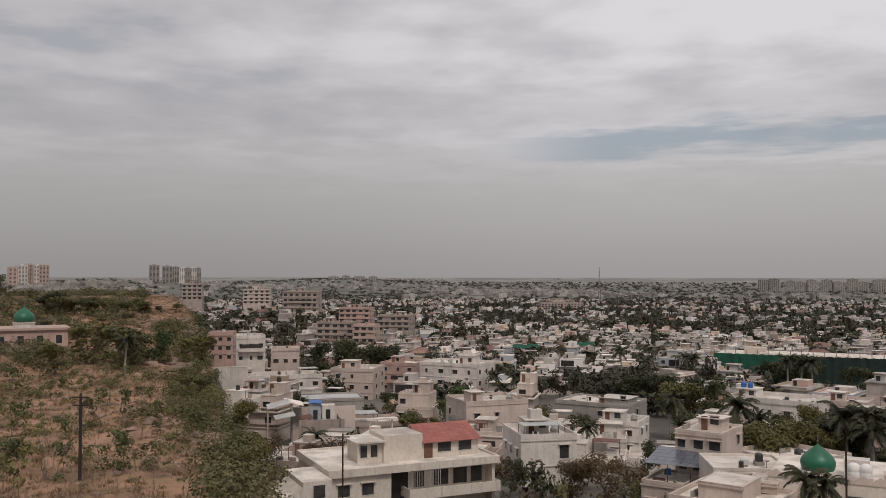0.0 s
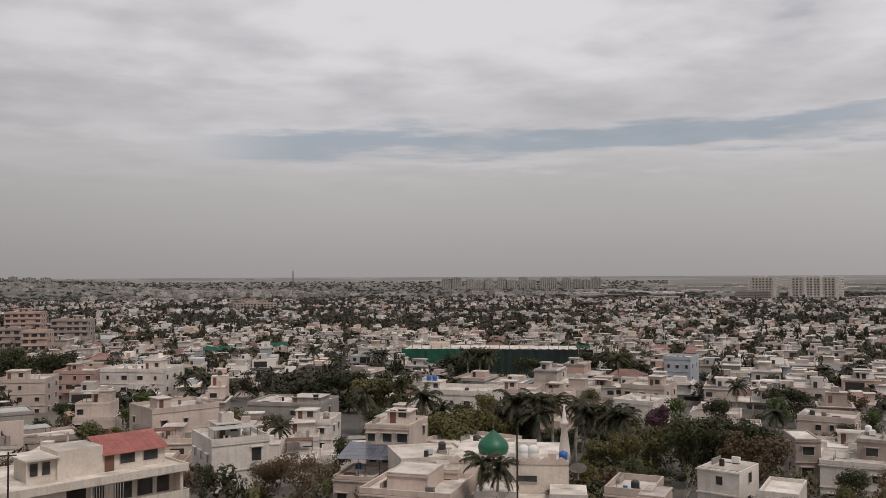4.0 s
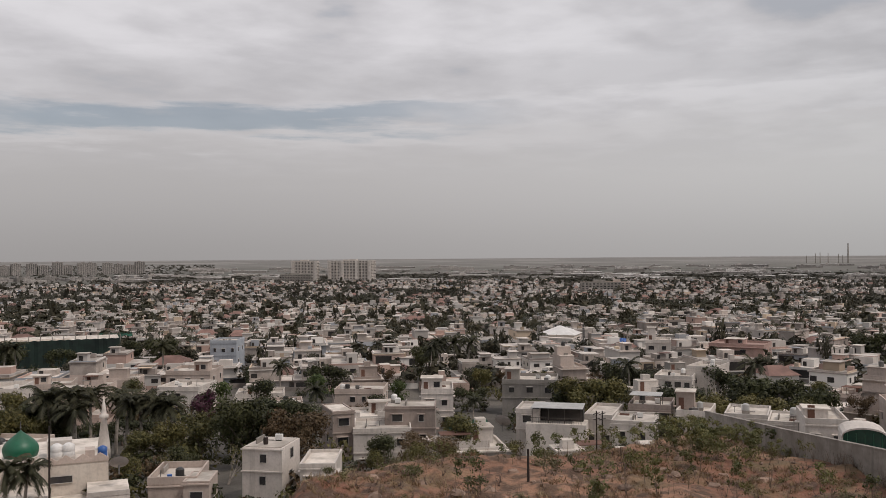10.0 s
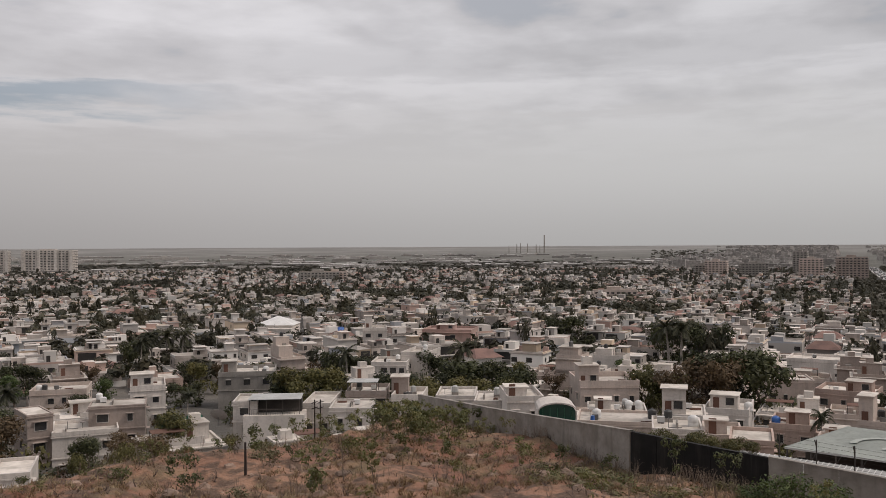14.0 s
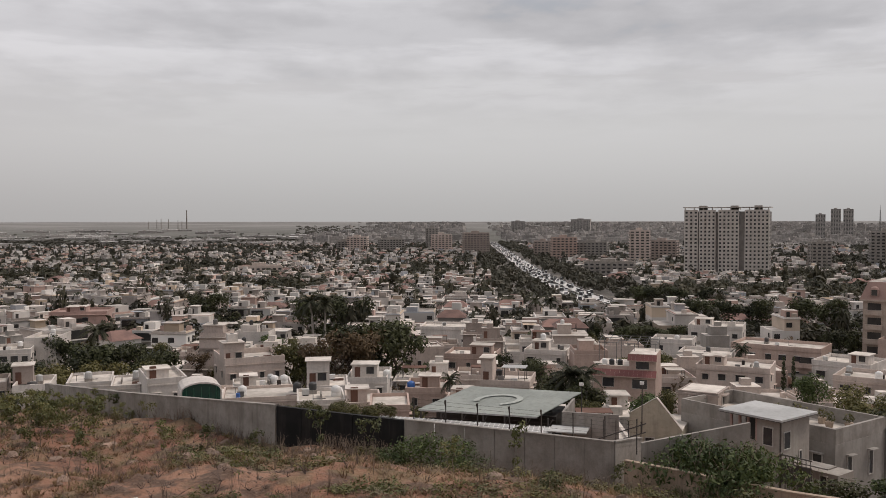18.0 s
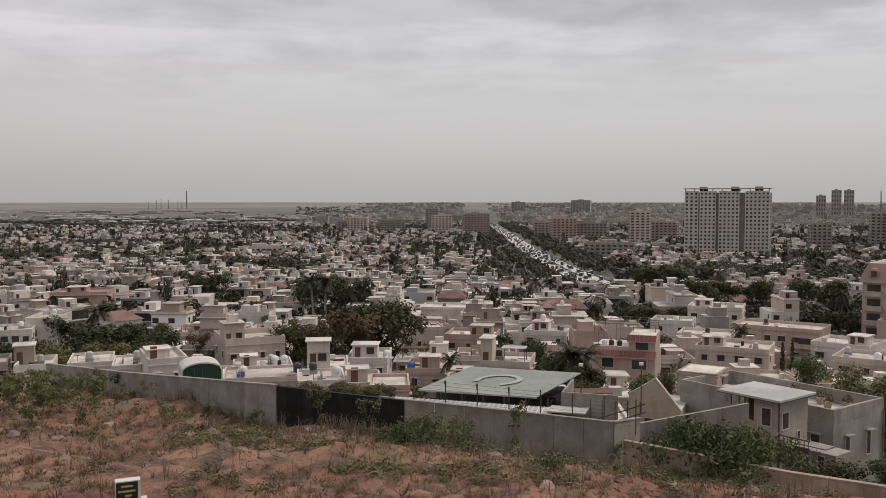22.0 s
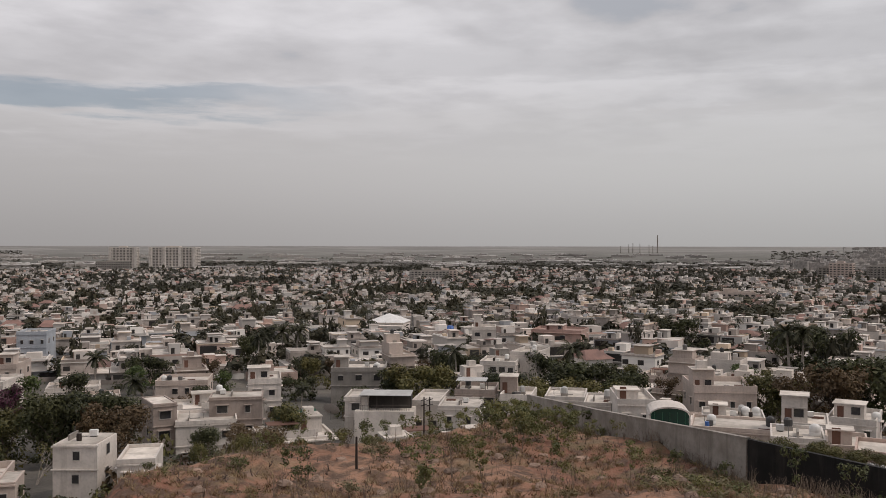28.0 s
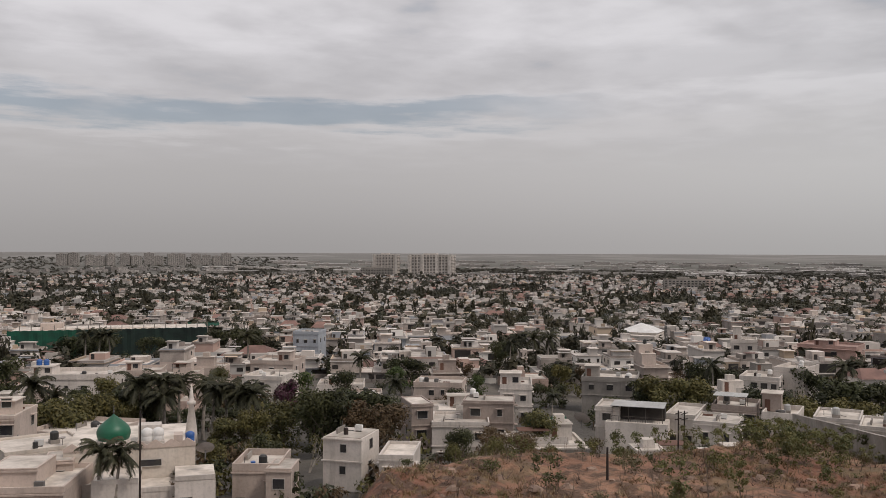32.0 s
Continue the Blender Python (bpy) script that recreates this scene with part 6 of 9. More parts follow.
tower("pale office building among the houses", 1002, 585, -64.7, 30, 13, 5, CREAM, 6, name='apartment_block')
# the long far row, its paint paled to stand for haze
tower("distant haze-paled apartment block in a long row", 990, 2726, -31.9, 30, 16, 11, HAZE_PAINT, 5, bands=False)
tower("distant haze-paled apartment block in a long row", 1021, 2714, -33.6, 30, 16, 12, HAZE_PAINT, 5, bands=False)
tower("distant haze-paled apartment block in a long row", 1063, 2698, -12.5, 26, 16, 10, HAZE_PAINT, 5, bands=False)
tower("distant haze-paled apartment block in a long row", 1090, 2687, -26.3, 26, 16, 9, HAZE_PAINT, 5, bands=False)
tower("distant haze-paled apartment block in a long row", 1118, 2676, -9.4, 26, 16, 11, HAZE_PAINT, 5, bands=False)
tower("distant haze-paled apartment block in a long row", 1158, 2659, -32.7, 30, 16, 11, HAZE_PAINT, 5, bands=False)
tower("distant haze-paled apartment block in a long row", 1187, 2646, -17.2, 30, 16, 9, HAZE_PAINT, 5, bands=False)
tower("distant haze-paled apartment block in a long row", 1222, 2630, -29.8, 30, 16, 12, HAZE_PAINT, 5, bands=False)
tower("distant haze-paled apartment block in a long row", 1246, 2619, -33.0, 30, 16, 9, HAZE_PAINT, 5, bands=False)
tower("distant haze-paled apartment block in a long row", 1286, 2599, -16.8, 34, 16, 11, HAZE_PAINT, 5, bands=False)
tower("distant haze-paled apartment block in a long row", 1305, 2590, -33.0, 34, 16, 11, HAZE_PAINT, 5, bands=False)
tower("distant haze-paled apartment block in a long row", 1348, 2568, -27.4, 30, 16, 11, HAZE_PAINT, 5, bands=False)
tower("distant haze-paled apartment block in a long row", 1376, 2553, -30.4, 26, 16, 10, HAZE_PAINT, 5, bands=False)
tower("distant haze-paled apartment block in a long row", 1403, 2538, -19.6, 26, 16, 9, HAZE_PAINT, 5, bands=False)
tower("distant haze-paled apartment block in a long row", 1430, 2523, -25.8, 30, 16, 12, HAZE_PAINT, 5, bands=False)
tower("distant grey apartment tower on the skyline", -747, 2281, 18.1, 26, 16, 14, CONCRETE, 3, bands=False)
tower("distant grey apartment tower on the skyline", -716, 2291, 17.4, 26, 16, 14, CONCRETE, 3, bands=False)
tower("distant grey apartment tower on the skyline", -711, 2345, 16.9, 18, 16, 14, GREYP, 3, bands=False)
tower("distant grey apartment tower on the skyline", -708, 2398, 16.5, 16, 16, 14, WHITE, 3, bands=False)
tower("distant grey apartment tower on the skyline", -694, 2402, 16.1, 16, 16, 14, GREYP, 3, bands=False)
tower("distant grey apartment tower on the skyline", -680, 2406, 15.8, 16, 16, 15, WHITE, 3, bands=False)
tower("distant grey apartment tower on the skyline", -667, 2409, 15.5, 12, 16, 15, GREYP, 3, bands=False)
tower("pink-white apartment tower on the skyline", -1006, 2068, 33.9, 26, 20, 15, PEACH, 3, bands=False)
tower("pink-white apartment tower on the skyline", -990, 2076, 33.5, 20, 20, 16, WHITE, 3, bands=False)
tower("pink-white apartment tower on the skyline", -980, 2092, 33.1, 20, 20, 16, PEACH, 3, bands=False)
tower("pink-white apartment tower on the skyline", -961, 2089, 32.7, 18, 20, 15, WHITE, 3, bands=False)
tower("pink-white apartment tower on the skyline", -949, 2095, 32.4, 22, 20, 15, PEACH, 3, bands=False)
# ridge blocks in the same haze-greyed paint
tower("distant low block on the ridge", -419, 3374, 7.1, 40, 20, 6, HAZE_PAINT, 5, bands=False, z=30)
tower("distant low block on the ridge", -372, 3380, 6.3, 30, 20, 7, HAZE_PAINT, 5, bands=False, z=30)
tower("distant low block on the ridge", -321, 3385, 5.4, 44, 20, 6, HAZE_PAINT, 5, bands=False, z=30)
tower("distant low block on the ridge", -269, 3389, 4.5, 34, 20, 6, HAZE_PAINT, 5, bands=False, z=30)
lattice_mast("tall thin lattice radio mast far over the town", 297, 1674, 0, 61, 2.2)
lattice_mast("lattice telephone mast among far houses", 1492, 157, 0, 43, 1.9)
lattice_mast("thin grey telephone mast", 1530, -740, 0, 67, 1.8)
lattice_mast("tall thin radio mast", 1702, -845, 0, 91, 1.8)
lattice_mast("steel lattice telephone mast between houses", 270.0, 171.7, 11.1, 13.3, 0.9)
chimney(3447, 1039, 18, 73, 3.2)
chimney(3427, 1104, 18, 38, 1.8)
chimney(3418, 1130, 18, 40, 1.8)
chimney(3413, 1145, 18, 36, 1.8)
chimney(3437, 1070, 18, 34, 1.8)
chimney(3441, 1056, 18, 30, 1.8)
chimney(3403, 1175, 18, 29, 1.8)
minaret("slim white far minaret", 719, 1022, 0.8, 23.4, 1.6)
pole("dark brown utility pole standing in the scrub", -31.8, 77.8, 31.9, 7.8, 0.17, 2, "utility_pole")
pole("thin brown utility pole in front of the cream house", -10.3, 91.4, 21.8, 12.0, 0.11, 1, "utility_pole")
pole("bare brown pole in front of the mosque", 36.4, 80.1, 22.2, 12.7, 0.12, 0, "utility_pole")
pole("weathered wooden post on the hill", 48.5, 35.3, 35.6, 1.4, 0.1, 0, "wooden_post")
pole("twin-legged dark transformer pole", 95.3, 58.8, 19.8, 10.9, 0.12, 2)
pole("twin-legged dark transformer pole", 95.7, 58.2, 19.8, 10.9, 0.12, 2)
boundary = thing("boundary_wall", "long grey concrete boundary wall along the hill's edge", "wall")
wall_run(boundary, (94.31, 43.84, 32.37), (76.84, 28.62, 34.85), 3.0, CONCRETE, 8)
wall_run(boundary, (76.84, 28.62, 34.85), (61.28, 12.27, 37.04), 3.0, CONCRETE, 8)
wall_run(boundary, (60.41, 3.29, 36.23), (60.97, -11.24, 34.55), 3.0, CONCRETE, 7)
cloth = thing("cloth_covered_wall", "black cloth hung over a stretch of the boundary wall", "wall")
wall_run(cloth, (61.28, 12.27, 37.04), (60.41, 3.29, 36.23), 3.0, BLACKNET, 5, "cloth_panel", 0.34, False)
wall_run(boundary, (60.97, -11.24, 34.55), (64.53, -13.86, 33.96), 3.0, CONCRETE, 2)
low_wall = thing("low_wall", "lower sand-coloured plastered wall below the boundary wall", "wall")
wall_run(low_wall, (60.33, -11.93, 33.42), (51.76, -20.03, 33.88), 2.0, CREAMWALL, 7)
wall_run(low_wall, (51.76, -20.03, 33.88), (43.99, -26.77, 34.85), 2.0, CREAMWALL, 7)
wire_fence((61.14, 2.66, 35.98), (61.16, -12.89, 34.44), 8)
court_canopy(76.0, -2.2, -106.6, 33.3)
pink_villa(147.2, -29.0, -109.1, 24.2)
gable_shed(82.0, -18.8, -112.4, 31.5)
villa("grey-beige roof room with small porch", 88.6, -24.8, -120.6, 4.0, 4.5, 32.6, 8, BEIGE, rows=3, wins=1, side=1, parapet=0.1, seed=3)
canopy_house(69.3, -26.0, -141.6, 34.0)
garden_wall = thing("garden_wall", "dark grey rendered garden wall rising beside the house", "wall")
wall_run(garden_wall, (61.1, -13.2, 34.5), (62.5, -21.2, 35.6), 4.0, CONCRETE, 4, "wall_panel", 0.25, False)
parapet_block(73.3, -32.0, -143.6, 32.5)
white_store(63.4, -36.3, -143.8, 32.7)
green_porch(113.4, 32.5, -68.0, 28.9)
pergola(122.4, 83.3, -61.8, 23.8)
tarp(107.3, 89.9, -50.0, 23.5, 6.5, GREENNET, "green shade net stretched over a yard")
sign_stone(37.9, 14.2, 36.6, -65.5)
dish(1.9, 124.0, 28.0, 1.35, 0, 25.9)
tarp(198.3, 370.3, -28.2, 16.8, 14.0, GREENNET, "green canvas roof over a hall")
tarp(35.4, 378.4, -5.3, 20.4, 11.0, GREENNET, "green shade net over a rooftop")
tarp(62.2, 395.1, -8.9, 20.2, 11.0, GREENNET, "green shade net over a rooftop")
tent_roof(289.2, 197.1, -70.7, 19.2)
tarp(284.9, 166.6, -59.7, 19.3, 6.5, PLASTICBLUE, "blue tarpaulin over a rooftop")
# ---- houses and trees that stand out, from north round to east ----
villa("white block house with tall dark stair windows", 16.7, 139.3, 11.2, 9.1, 11.0, 24.5, 8, WHITE, seed=0, rows=2, wins=2, side=3, pane=(1.5, 2.3), stair=(-2.4, 1.4, 4.5, 8.5, 2.2), tanks=((-0.5, 6.0, 'box'),), canopy=(-4.0, 3.0, 0.6, 4.0, 2.0))
villa("cream two-storey house with open roof terrace", 12.0, 194.3, 21.5, 14.9, 12.0, 22.1, 8, CREAM, seed=1, wins=3, stair=(-5.5, -2.5, 2.0, 6.0, 2.4), wing=(-6.5, -1.0, 3.0, 4.2))
villa("white three-storey house with stepped terraces", 1.5, 280.0, -28.3, 20.3, 14.0, 21.9, 10.5, WHITE, seed=2, rows=3, wins=4, side=3, stair=(2.0, 7.0, 4.0, 9.0, 2.8), tanks=((4.0, 6.0, 'box'),), balcony=(-2.0, 4.0, 3.5, 1.6), wing=(1.0, 8.0, 4.0, 6.6))
villa("pink two-storey house with balconies", -15.3, 299.2, -17.1, 12.8, 13.0, 20.1, 9, PINK, seed=3, rows=3, wins=3, side=3, stair=(-3.5, 0.0, 3.0, 7.0, 2.4), balcony=(-3.0, 3.0, 3.2, 1.4))
villa("long white two-storey house with dark windows", -50.4, 273.1, 18.4, 26.7, 12.0, 18.5, 7, WHITE, seed=4, wins=6, stair=(-12.5, -8.0, 2.0, 6.5, 2.8), tanks=((4.0, 6.0, 'box'), (7.0, 7.0, 'white')), parapet=1.0, canopy=(6.5, 12.5, 3.0, 8.0, 2.4))
villa("cream three-storey block with stepped roof rooms", -27.6, 267.6, -12.1, 13.4, 13.0, 21.4, 9.5, CREAM, seed=5, rows=3, wins=3, stair=(-4.5, 0.5, 3.0, 8.0, 2.6), tanks=((3.0, 4.0, 'box'),))
villa("long grey-roofed single-storey building", -30.8, 224.5, 13.8, 21.8, 11.0, 18.5, 5, GREYP, seed=6, rows=1, wins=5, parapet=0.5, stair=(-9.0, -6.0, 2.0, 5.0, 2.2), roof=SHEET)
villa("low beige house with walled flat terrace", -17.1, 186.3, 15.2, 19.2, 10.0, 18.5, 4, BEIGE, seed=7, rows=1, wins=4, stair=(-7.5, -4.0, 1.5, 5.0, 2.3), canopy=(-3.0, 4.0, 2.0, 7.0, 2.2))
villa("white boxy house with projecting upper room", -56.0, 255.9, 22.3, 6.8, 10.0, 20.0, 8, WHITE, seed=8, wins=2)
villa("pink block of flats on the hillside", -66.4, 263.8, 6.1, 7.3, 8.0, 32.4, 8, PINK, seed=9, rows=3, wins=3, side=3, parapet=0.9)
villa("white house with deep upper veranda", -62.0, 285.3, 17.3, 9.3, 11.0, 30.1, 8, WHITE, seed=10, wins=3, balcony=(-4.0, 4.0, 3.8, 1.6))
boxes("pale rendered retaining wall under the hillside flats", "retaining_wall", "wall", -62.8, 250.5, 14.5, 24.1, [("wall_face", -6.5, 7.5, 0, 0.5, -12, 0, WHITE), ("coping", -6.6, 7.6, -0.08, 0.6, 0.004, 0.2, IVORY)])
villa("low cream house on the hillside", -52.6, 295.3, 10.1, 9.3, 10.0, 25.2, 5, CREAM, seed=11, rows=1, wins=3)
villa("grey two-storey house with wide flat roof", 34.2, 204.7, -31.5, 17.8, 13.0, 20.4, 6.5, GREYP, seed=12, wins=4, side=3, parapet=0.6, stair=(1.0, 8.0, 2.5, 9.0, 1.4), balcony=(3.0, 8.0, 3.2, 1.4))
villa("white house with rooftop rooms", 34.8, 175.6, -26.2, 8.0, 9.0, 20.7, 6, WHITE, seed=13, wins=2, stair=(-3.5, 0.5, 1.5, 5.0, 2.2))
villa("cream house with a big rooftop water tank", 44.0, 151.8, -36.2, 9.2, 12.0, 21.4, 6, CREAM, seed=14, wins=3, tanks=((0.0, 4.0, 'black'),), stair=(-3.5, 2.0, 3.0, 7.5, 2.9))
villa("pale low house with long white roof", 47.3, 129.7, -55.0, 12.1, 12.0, 23.2, 5.5, CREAM, seed=15, rows=1, wins=4, parapet=0.7, tanks=((2.0, 5.0, 'black'),))
villa("white two-storey villa with blue roof tanks", 76.1, 206.7, -38.2, 20.1, 13.0, 20.6, 7.5, WHITE, seed=16, wins=5, parapet=1.0, stair=(-8.5, -4.0, 3.0, 8.0, 2.4), tanks=((-6.0, 5.0, 'blue'), (-7.6, 5.0, 'blue')))
villa("cream villa with peach garden wall", 97.7, 217.8, -34.2, 12.2, 11.0, 18.7, 6, CREAM, seed=17, wins=3, stair=(-3.0, 0.5, 3.0, 6.5, 2.4))
villa("small white cube-shaped house", 67.2, 89.6, -58.9, 5.2, 6.5, 26.5, 5.5, WHITE, seed=18, rows=2, wins=1, side=1, parapet=0.0, shade=0.0, pane=(0.8, 1.0))
villa("grey-white house with curved terrace wall", 102.4, 104.1, -44.5, 9.5, 10.0, 21.3, 6.5, WHITE, seed=19, rows=2, wins=3, parapet=0.6)
villa("tall beige stair block of a house", 98.5, 109.2, -28.0, 3.7, 8.0, 24.5, 9.5, BEIGE, seed=20, rows=3, wins=1, side=1, parapet=0.25)
villa("beige upper room with flat overhanging roof", 109.2, 104.3, -50.3, 8.6, 6.0, 24.4, 10, BEIGE, seed=21, rows=3, wins=2, side=1, parapet=0.2, shade=0.6)
villa("white house with cubic roof room", 134.0, 120.2, -48.1, 6.5, 11.0, 22.4, 7, WHITE, seed=22, wins=2, stair=(-3.2, 1.0, 1.0, 5.0, 2.8))
villa("cream house with dark red parapet", 133.1, 142.6, -51.0, 10.7, 10.0, 20.4, 6, CREAM, seed=23, wins=4, tanks=((-4.0, 3.0, 'white'),))
villa("cream low roof behind the trees", 117.7, 149.2, -38.3, 7.8, 9.0, 18.5, 5, CREAM, seed=24, rows=1, wins=2)
villa("white box house beside the pergola roof", 121.3, 88.3, -61.9, 4.0, 8.0, 23.8, 5.5, WHITE, seed=25, rows=2, wins=1, side=2, parapet=0.5)
villa("white house with long flat roof", 129.5, 79.6, -68.4, 4.8, 12.0, 22.6, 5, WHITE, seed=26, rows=1, wins=2, parapet=0.6)
villa("low white house with flat roof terrace", 127.2, 71.7, -66.6, 6.9, 9.0, 22.9, 3.5, WHITE, seed=27, rows=1, wins=2, parapet=0.4)
villa("brown-and-white house with open terrace frame", 139.0, 75.1, -67.6, 7.2, 9.0, 23.3, 5.5, BEIGE, seed=28, wins=3, stair=(4.5, 7.5, 1.0, 5.0, 3.0), canopy=(-3.5, 2.0, 0.6, 5.0, 2.2))
villa("white terrace house with pitched porch", 138.7, 66.9, -72.2, 5.4, 9.0, 23.1, 4.5, WHITE, seed=29, rows=1, wins=3, parapet=0.9)
villa("white two-storey house with big blank wall", 185.4, 87.4, -82.8, 6.3, 11.0, 24.5, 8, WHITE, seed=30, wins=2)
villa("white house with long low front", 178.4, 90.5, -71.1, 8.1, 10.0, 23.0, 5.5, WHITE, seed=31, rows=2, wins=4, parapet=0.7)
villa("grey unplastered house with red roof tank", 157.9, 114.5, -58.1, 11.9, 11.0, 22.2, 6, GREYP, seed=32, wins=3, stair=(-5.5, -2.5, 3.0, 7.0, 2.6), tanks=((4.0, 3.0, 'white'),))
villa("white hall with a tent-shaped roof", 284.8, 194.8, -70.6, 15.4, 16.0, 18.2, 7, WHITE, seed=33, wins=3, parapet=0.2)
villa("pale blue two-storey house", 170.0, 247.2, -49.5, 8.7, 11.0, 22.4, 8, BLUEP, seed=34, wins=3)
villa("white house with flat roof by the palms", 111.6, 180.3, -53.8, 9.8, 12.0, 20.0, 6, WHITE, seed=35, wins=3, parapet=0.7)
villa("cream house with rooftop rooms", 125.8, 198.5, -50.4, 11.4, 12.0, 20.7, 6.5, CREAM, seed=36, wins=3, stair=(1.0, 4.5, 2.0, 6.0, 2.8))
villa("pink-red house with stepped tin roofs", 275.9, 117.9, -78.9, 17.2, 14.0, 20.6, 6.5, PINK, seed=37, rows=2, wins=4, band=0.9, stair=(-4.0, 2.0, 2.0, 8.0, 2.0), balcony=(-5.0, 3.0, 3.0, 1.6), roof=PINKTILE)
villa("white tall stair-tower house", 256.5, 135.2, -62.2, 7.8, 10.0, 22.4, 10, WHITE, seed=38, rows=3, wins=2, stair=(-3.2, -0.8, 1.0, 4.0, 4.5))
villa("white house with low long roof behind the wall", 127.4, 53.0, -71.4, 6.1, 9.0, 26.0, 5, WHITE, seed=39, rows=1, wins=2, parapet=0.5)
villa("white flat-roofed house behind the wall", 125.8, 46.2, -71.8, 5.5, 9.0, 26.0, 5, WHITE, seed=40, rows=1, wins=2, parapet=0.4)
villa("white house with curved green-glazed porch", 119.8, 39.0, -64.0, 5.2, 10.0, 27.8, 7, WHITE, seed=41, wins=2, stair=(-2.5, 0.5, 2.0, 5.0, 1.6), parapet=0.7)
villa("cream house with high roof room and wide terrace", 173.7, 39.0, -65.3, 11.8, 13.0, 21.8, 8, CREAM, seed=42, wins=4, parapet=1.2, stair=(-6.0, -2.0, 1.0, 5.5, 4.0), tanks=((-4.0, 3.0, 'box'),))
villa("white house with a box-shaped roof room", 126.7, 18.0, -81.9, 5.9, 9.0, 25.7, 6, WHITE, seed=43, wins=2, parapet=0.4, stair=(-3.0, 0.3, 1.0, 4.4, 3.8))
villa("white stepped house with roof rooms", 139.3, 13.6, -90.4, 6.5, 10.0, 24.3, 6, WHITE, seed=44, wins=3, stair=(-2.5, 1.5, 2.0, 5.5, 2.4), tanks=((3.0, 3.0, 'white'),))
villa("pale low roof terrace with clutter", 125.1, 27.0, -77.8, 11.4, 9.0, 24.3, 5, CREAM, seed=45, rows=1, wins=4, parapet=0.5, tanks=((-3.0, 4.0, 'white'), (5.0, 5.0, 'black')))
villa("peach house with square roof rooms", 139.9, 4.3, -92.2, 6.3, 9.0, 22.5, 6, PEACH, seed=46, wins=2, stair=(-1.0, 2.2, 2.0, 5.0, 2.2), tanks=((-2.4, 2.0, 'blue'),))
villa("cream house with tall white stair wall", 139.7, -8.4, -101.5, 7.9, 9.0, 23.7, 6, CREAM, seed=47, wins=2, stair=(-3.9, -2.0, 0.2, 4.0, 4.2), canopy=(-1.0, 3.0, 3.0, 6.0, 2.3), balcony=(-1.5, 3.0, 3.0, 1.2))
villa("peach villa with pyramid-roofed tower", 188.0, -3.7, -101.1, 10.7, 10.0, 20.6, 6.5, PEACH, seed=48, wins=3, stair=(0.0, 4.6, 1.5, 5.5, 2.4))
villa("white house with dome-lidded roof room", 193.9, -20.5, -106.0, 9.3, 10.0, 20.6, 6, WHITE, seed=49, wins=3, stair=(-3.0, 0.5, 2.0, 5.5, 2.4), tanks=((-1.0, 4.0, 'white'),))
villa("low cream hall with long flat roof", 204.9, 6.5, -78.2, 9.7, 10.0, 20.1, 5, CREAM, seed=50, rows=1, wins=4, parapet=0.4)
villa("white garden villa among trees", 245.0, 2.0, -95.5, 13.6, 12.0, 19.7, 5, WHITE, seed=51, rows=1, wins=4, parapet=0.7)
villa("white villa with roof rooms", 241.5, -72.1, -112.6, 14.3, 12.0, 20.3, 7, WHITE, seed=52, wins=4, stair=(-5.5, -1.0, 2.0, 6.0, 2.2), tanks=((4.0, 4.0, 'box'),))
villa("peach long house with red roof front", 208.4, -76.4, -124.1, 20.5, 12.0, 19.5, 7, PEACH, seed=53, wins=6, parapet=0.8, balcony=(5.0, 10.0, 3.4, 1.4))
villa("white house with curved parapet", 173.9, -76.7, -131.8, 11.1, 11.0, 21.1, 7, WHITE, seed=54, wins=3, stair=(1.0, 4.5, 2.0, 6.0, 2.2))
villa("cream house with broad terrace", 169.6, -54.0, -115.7, 13.7, 11.0, 21.0, 6, CREAM, seed=55, wins=4, stair=(-6.0, -2.0, 3.0, 7.0, 2.0))
villa("white house with parapet rooms", 197.1, -56.4, -114.0, 11.5, 10.0, 19.4, 6, WHITE, seed=56, wins=3)
villa("pink house with low roof", 144.0, -80.5, -133.2, 11.6, 11.0, 23.3, 6, PINK, seed=57, wins=4, parapet=0.8)
villa("cream house with rounded roof tank", 153.7, -72.7, -125.3, 11.6, 10.0, 21.6, 6, CREAM, seed=58, wins=3, tanks=((1.0, 4.0, 'white'),))
villa("white small house with arched window", 218.3, -54.4, -112.0, 10.0, 9.0, 19.7, 6, WHITE, seed=59, wins=2, tanks=((1.0, 3.0, 'white'),))
villa("white low house with flat roof", 69.9, 82.3, -48.4, 4.2, 8.0, 24.7, 3.2, WHITE, seed=60, rows=1, wins=2, parapet=0.5)
villa("low white roof terrace with clutter", 108.8, 16.2, -79.5, 5.9, 8.0, 27.2, 4, WHITE, seed=61, rows=1, wins=2, parapet=0.5, tanks=((2.0, 4.0, 'white'),))
villa("low cream house with a roof terrace", 107.5, 10.8, -82.2, 4.4, 8.0, 27.1, 4, CREAM, seed=62, rows=1, wins=2, parapet=0.6, stair=(-2.0, 0.5, 2.0, 4.5, 1.8))
villa("red-awninged low house behind the wall", 99.7, 7.1, -85.9, 4.5, 7.0, 28.5, 4, PEACH, seed=63, rows=1, wins=2, parapet=0.5)
villa("white low house with roof clutter", 141.7, 30.6, -75.8, 9.4, 8.0, 22.7, 5, WHITE, seed=64, rows=1, wins=3, parapet=0.5, stair=(-3.5, -1.0, 2.0, 5.0, 1.8), tanks=((2.0, 4.0, 'white'), (3.6, 4.2, 'white')))
villa("pale low house with tank", 118.0, -1.5, -94.7, 5.0, 7.0, 25.0, 4, CREAM, seed=65, rows=1, wins=2, parapet=0.5, stair=(-1.5, 1.0, 2.0, 4.5, 1.8))
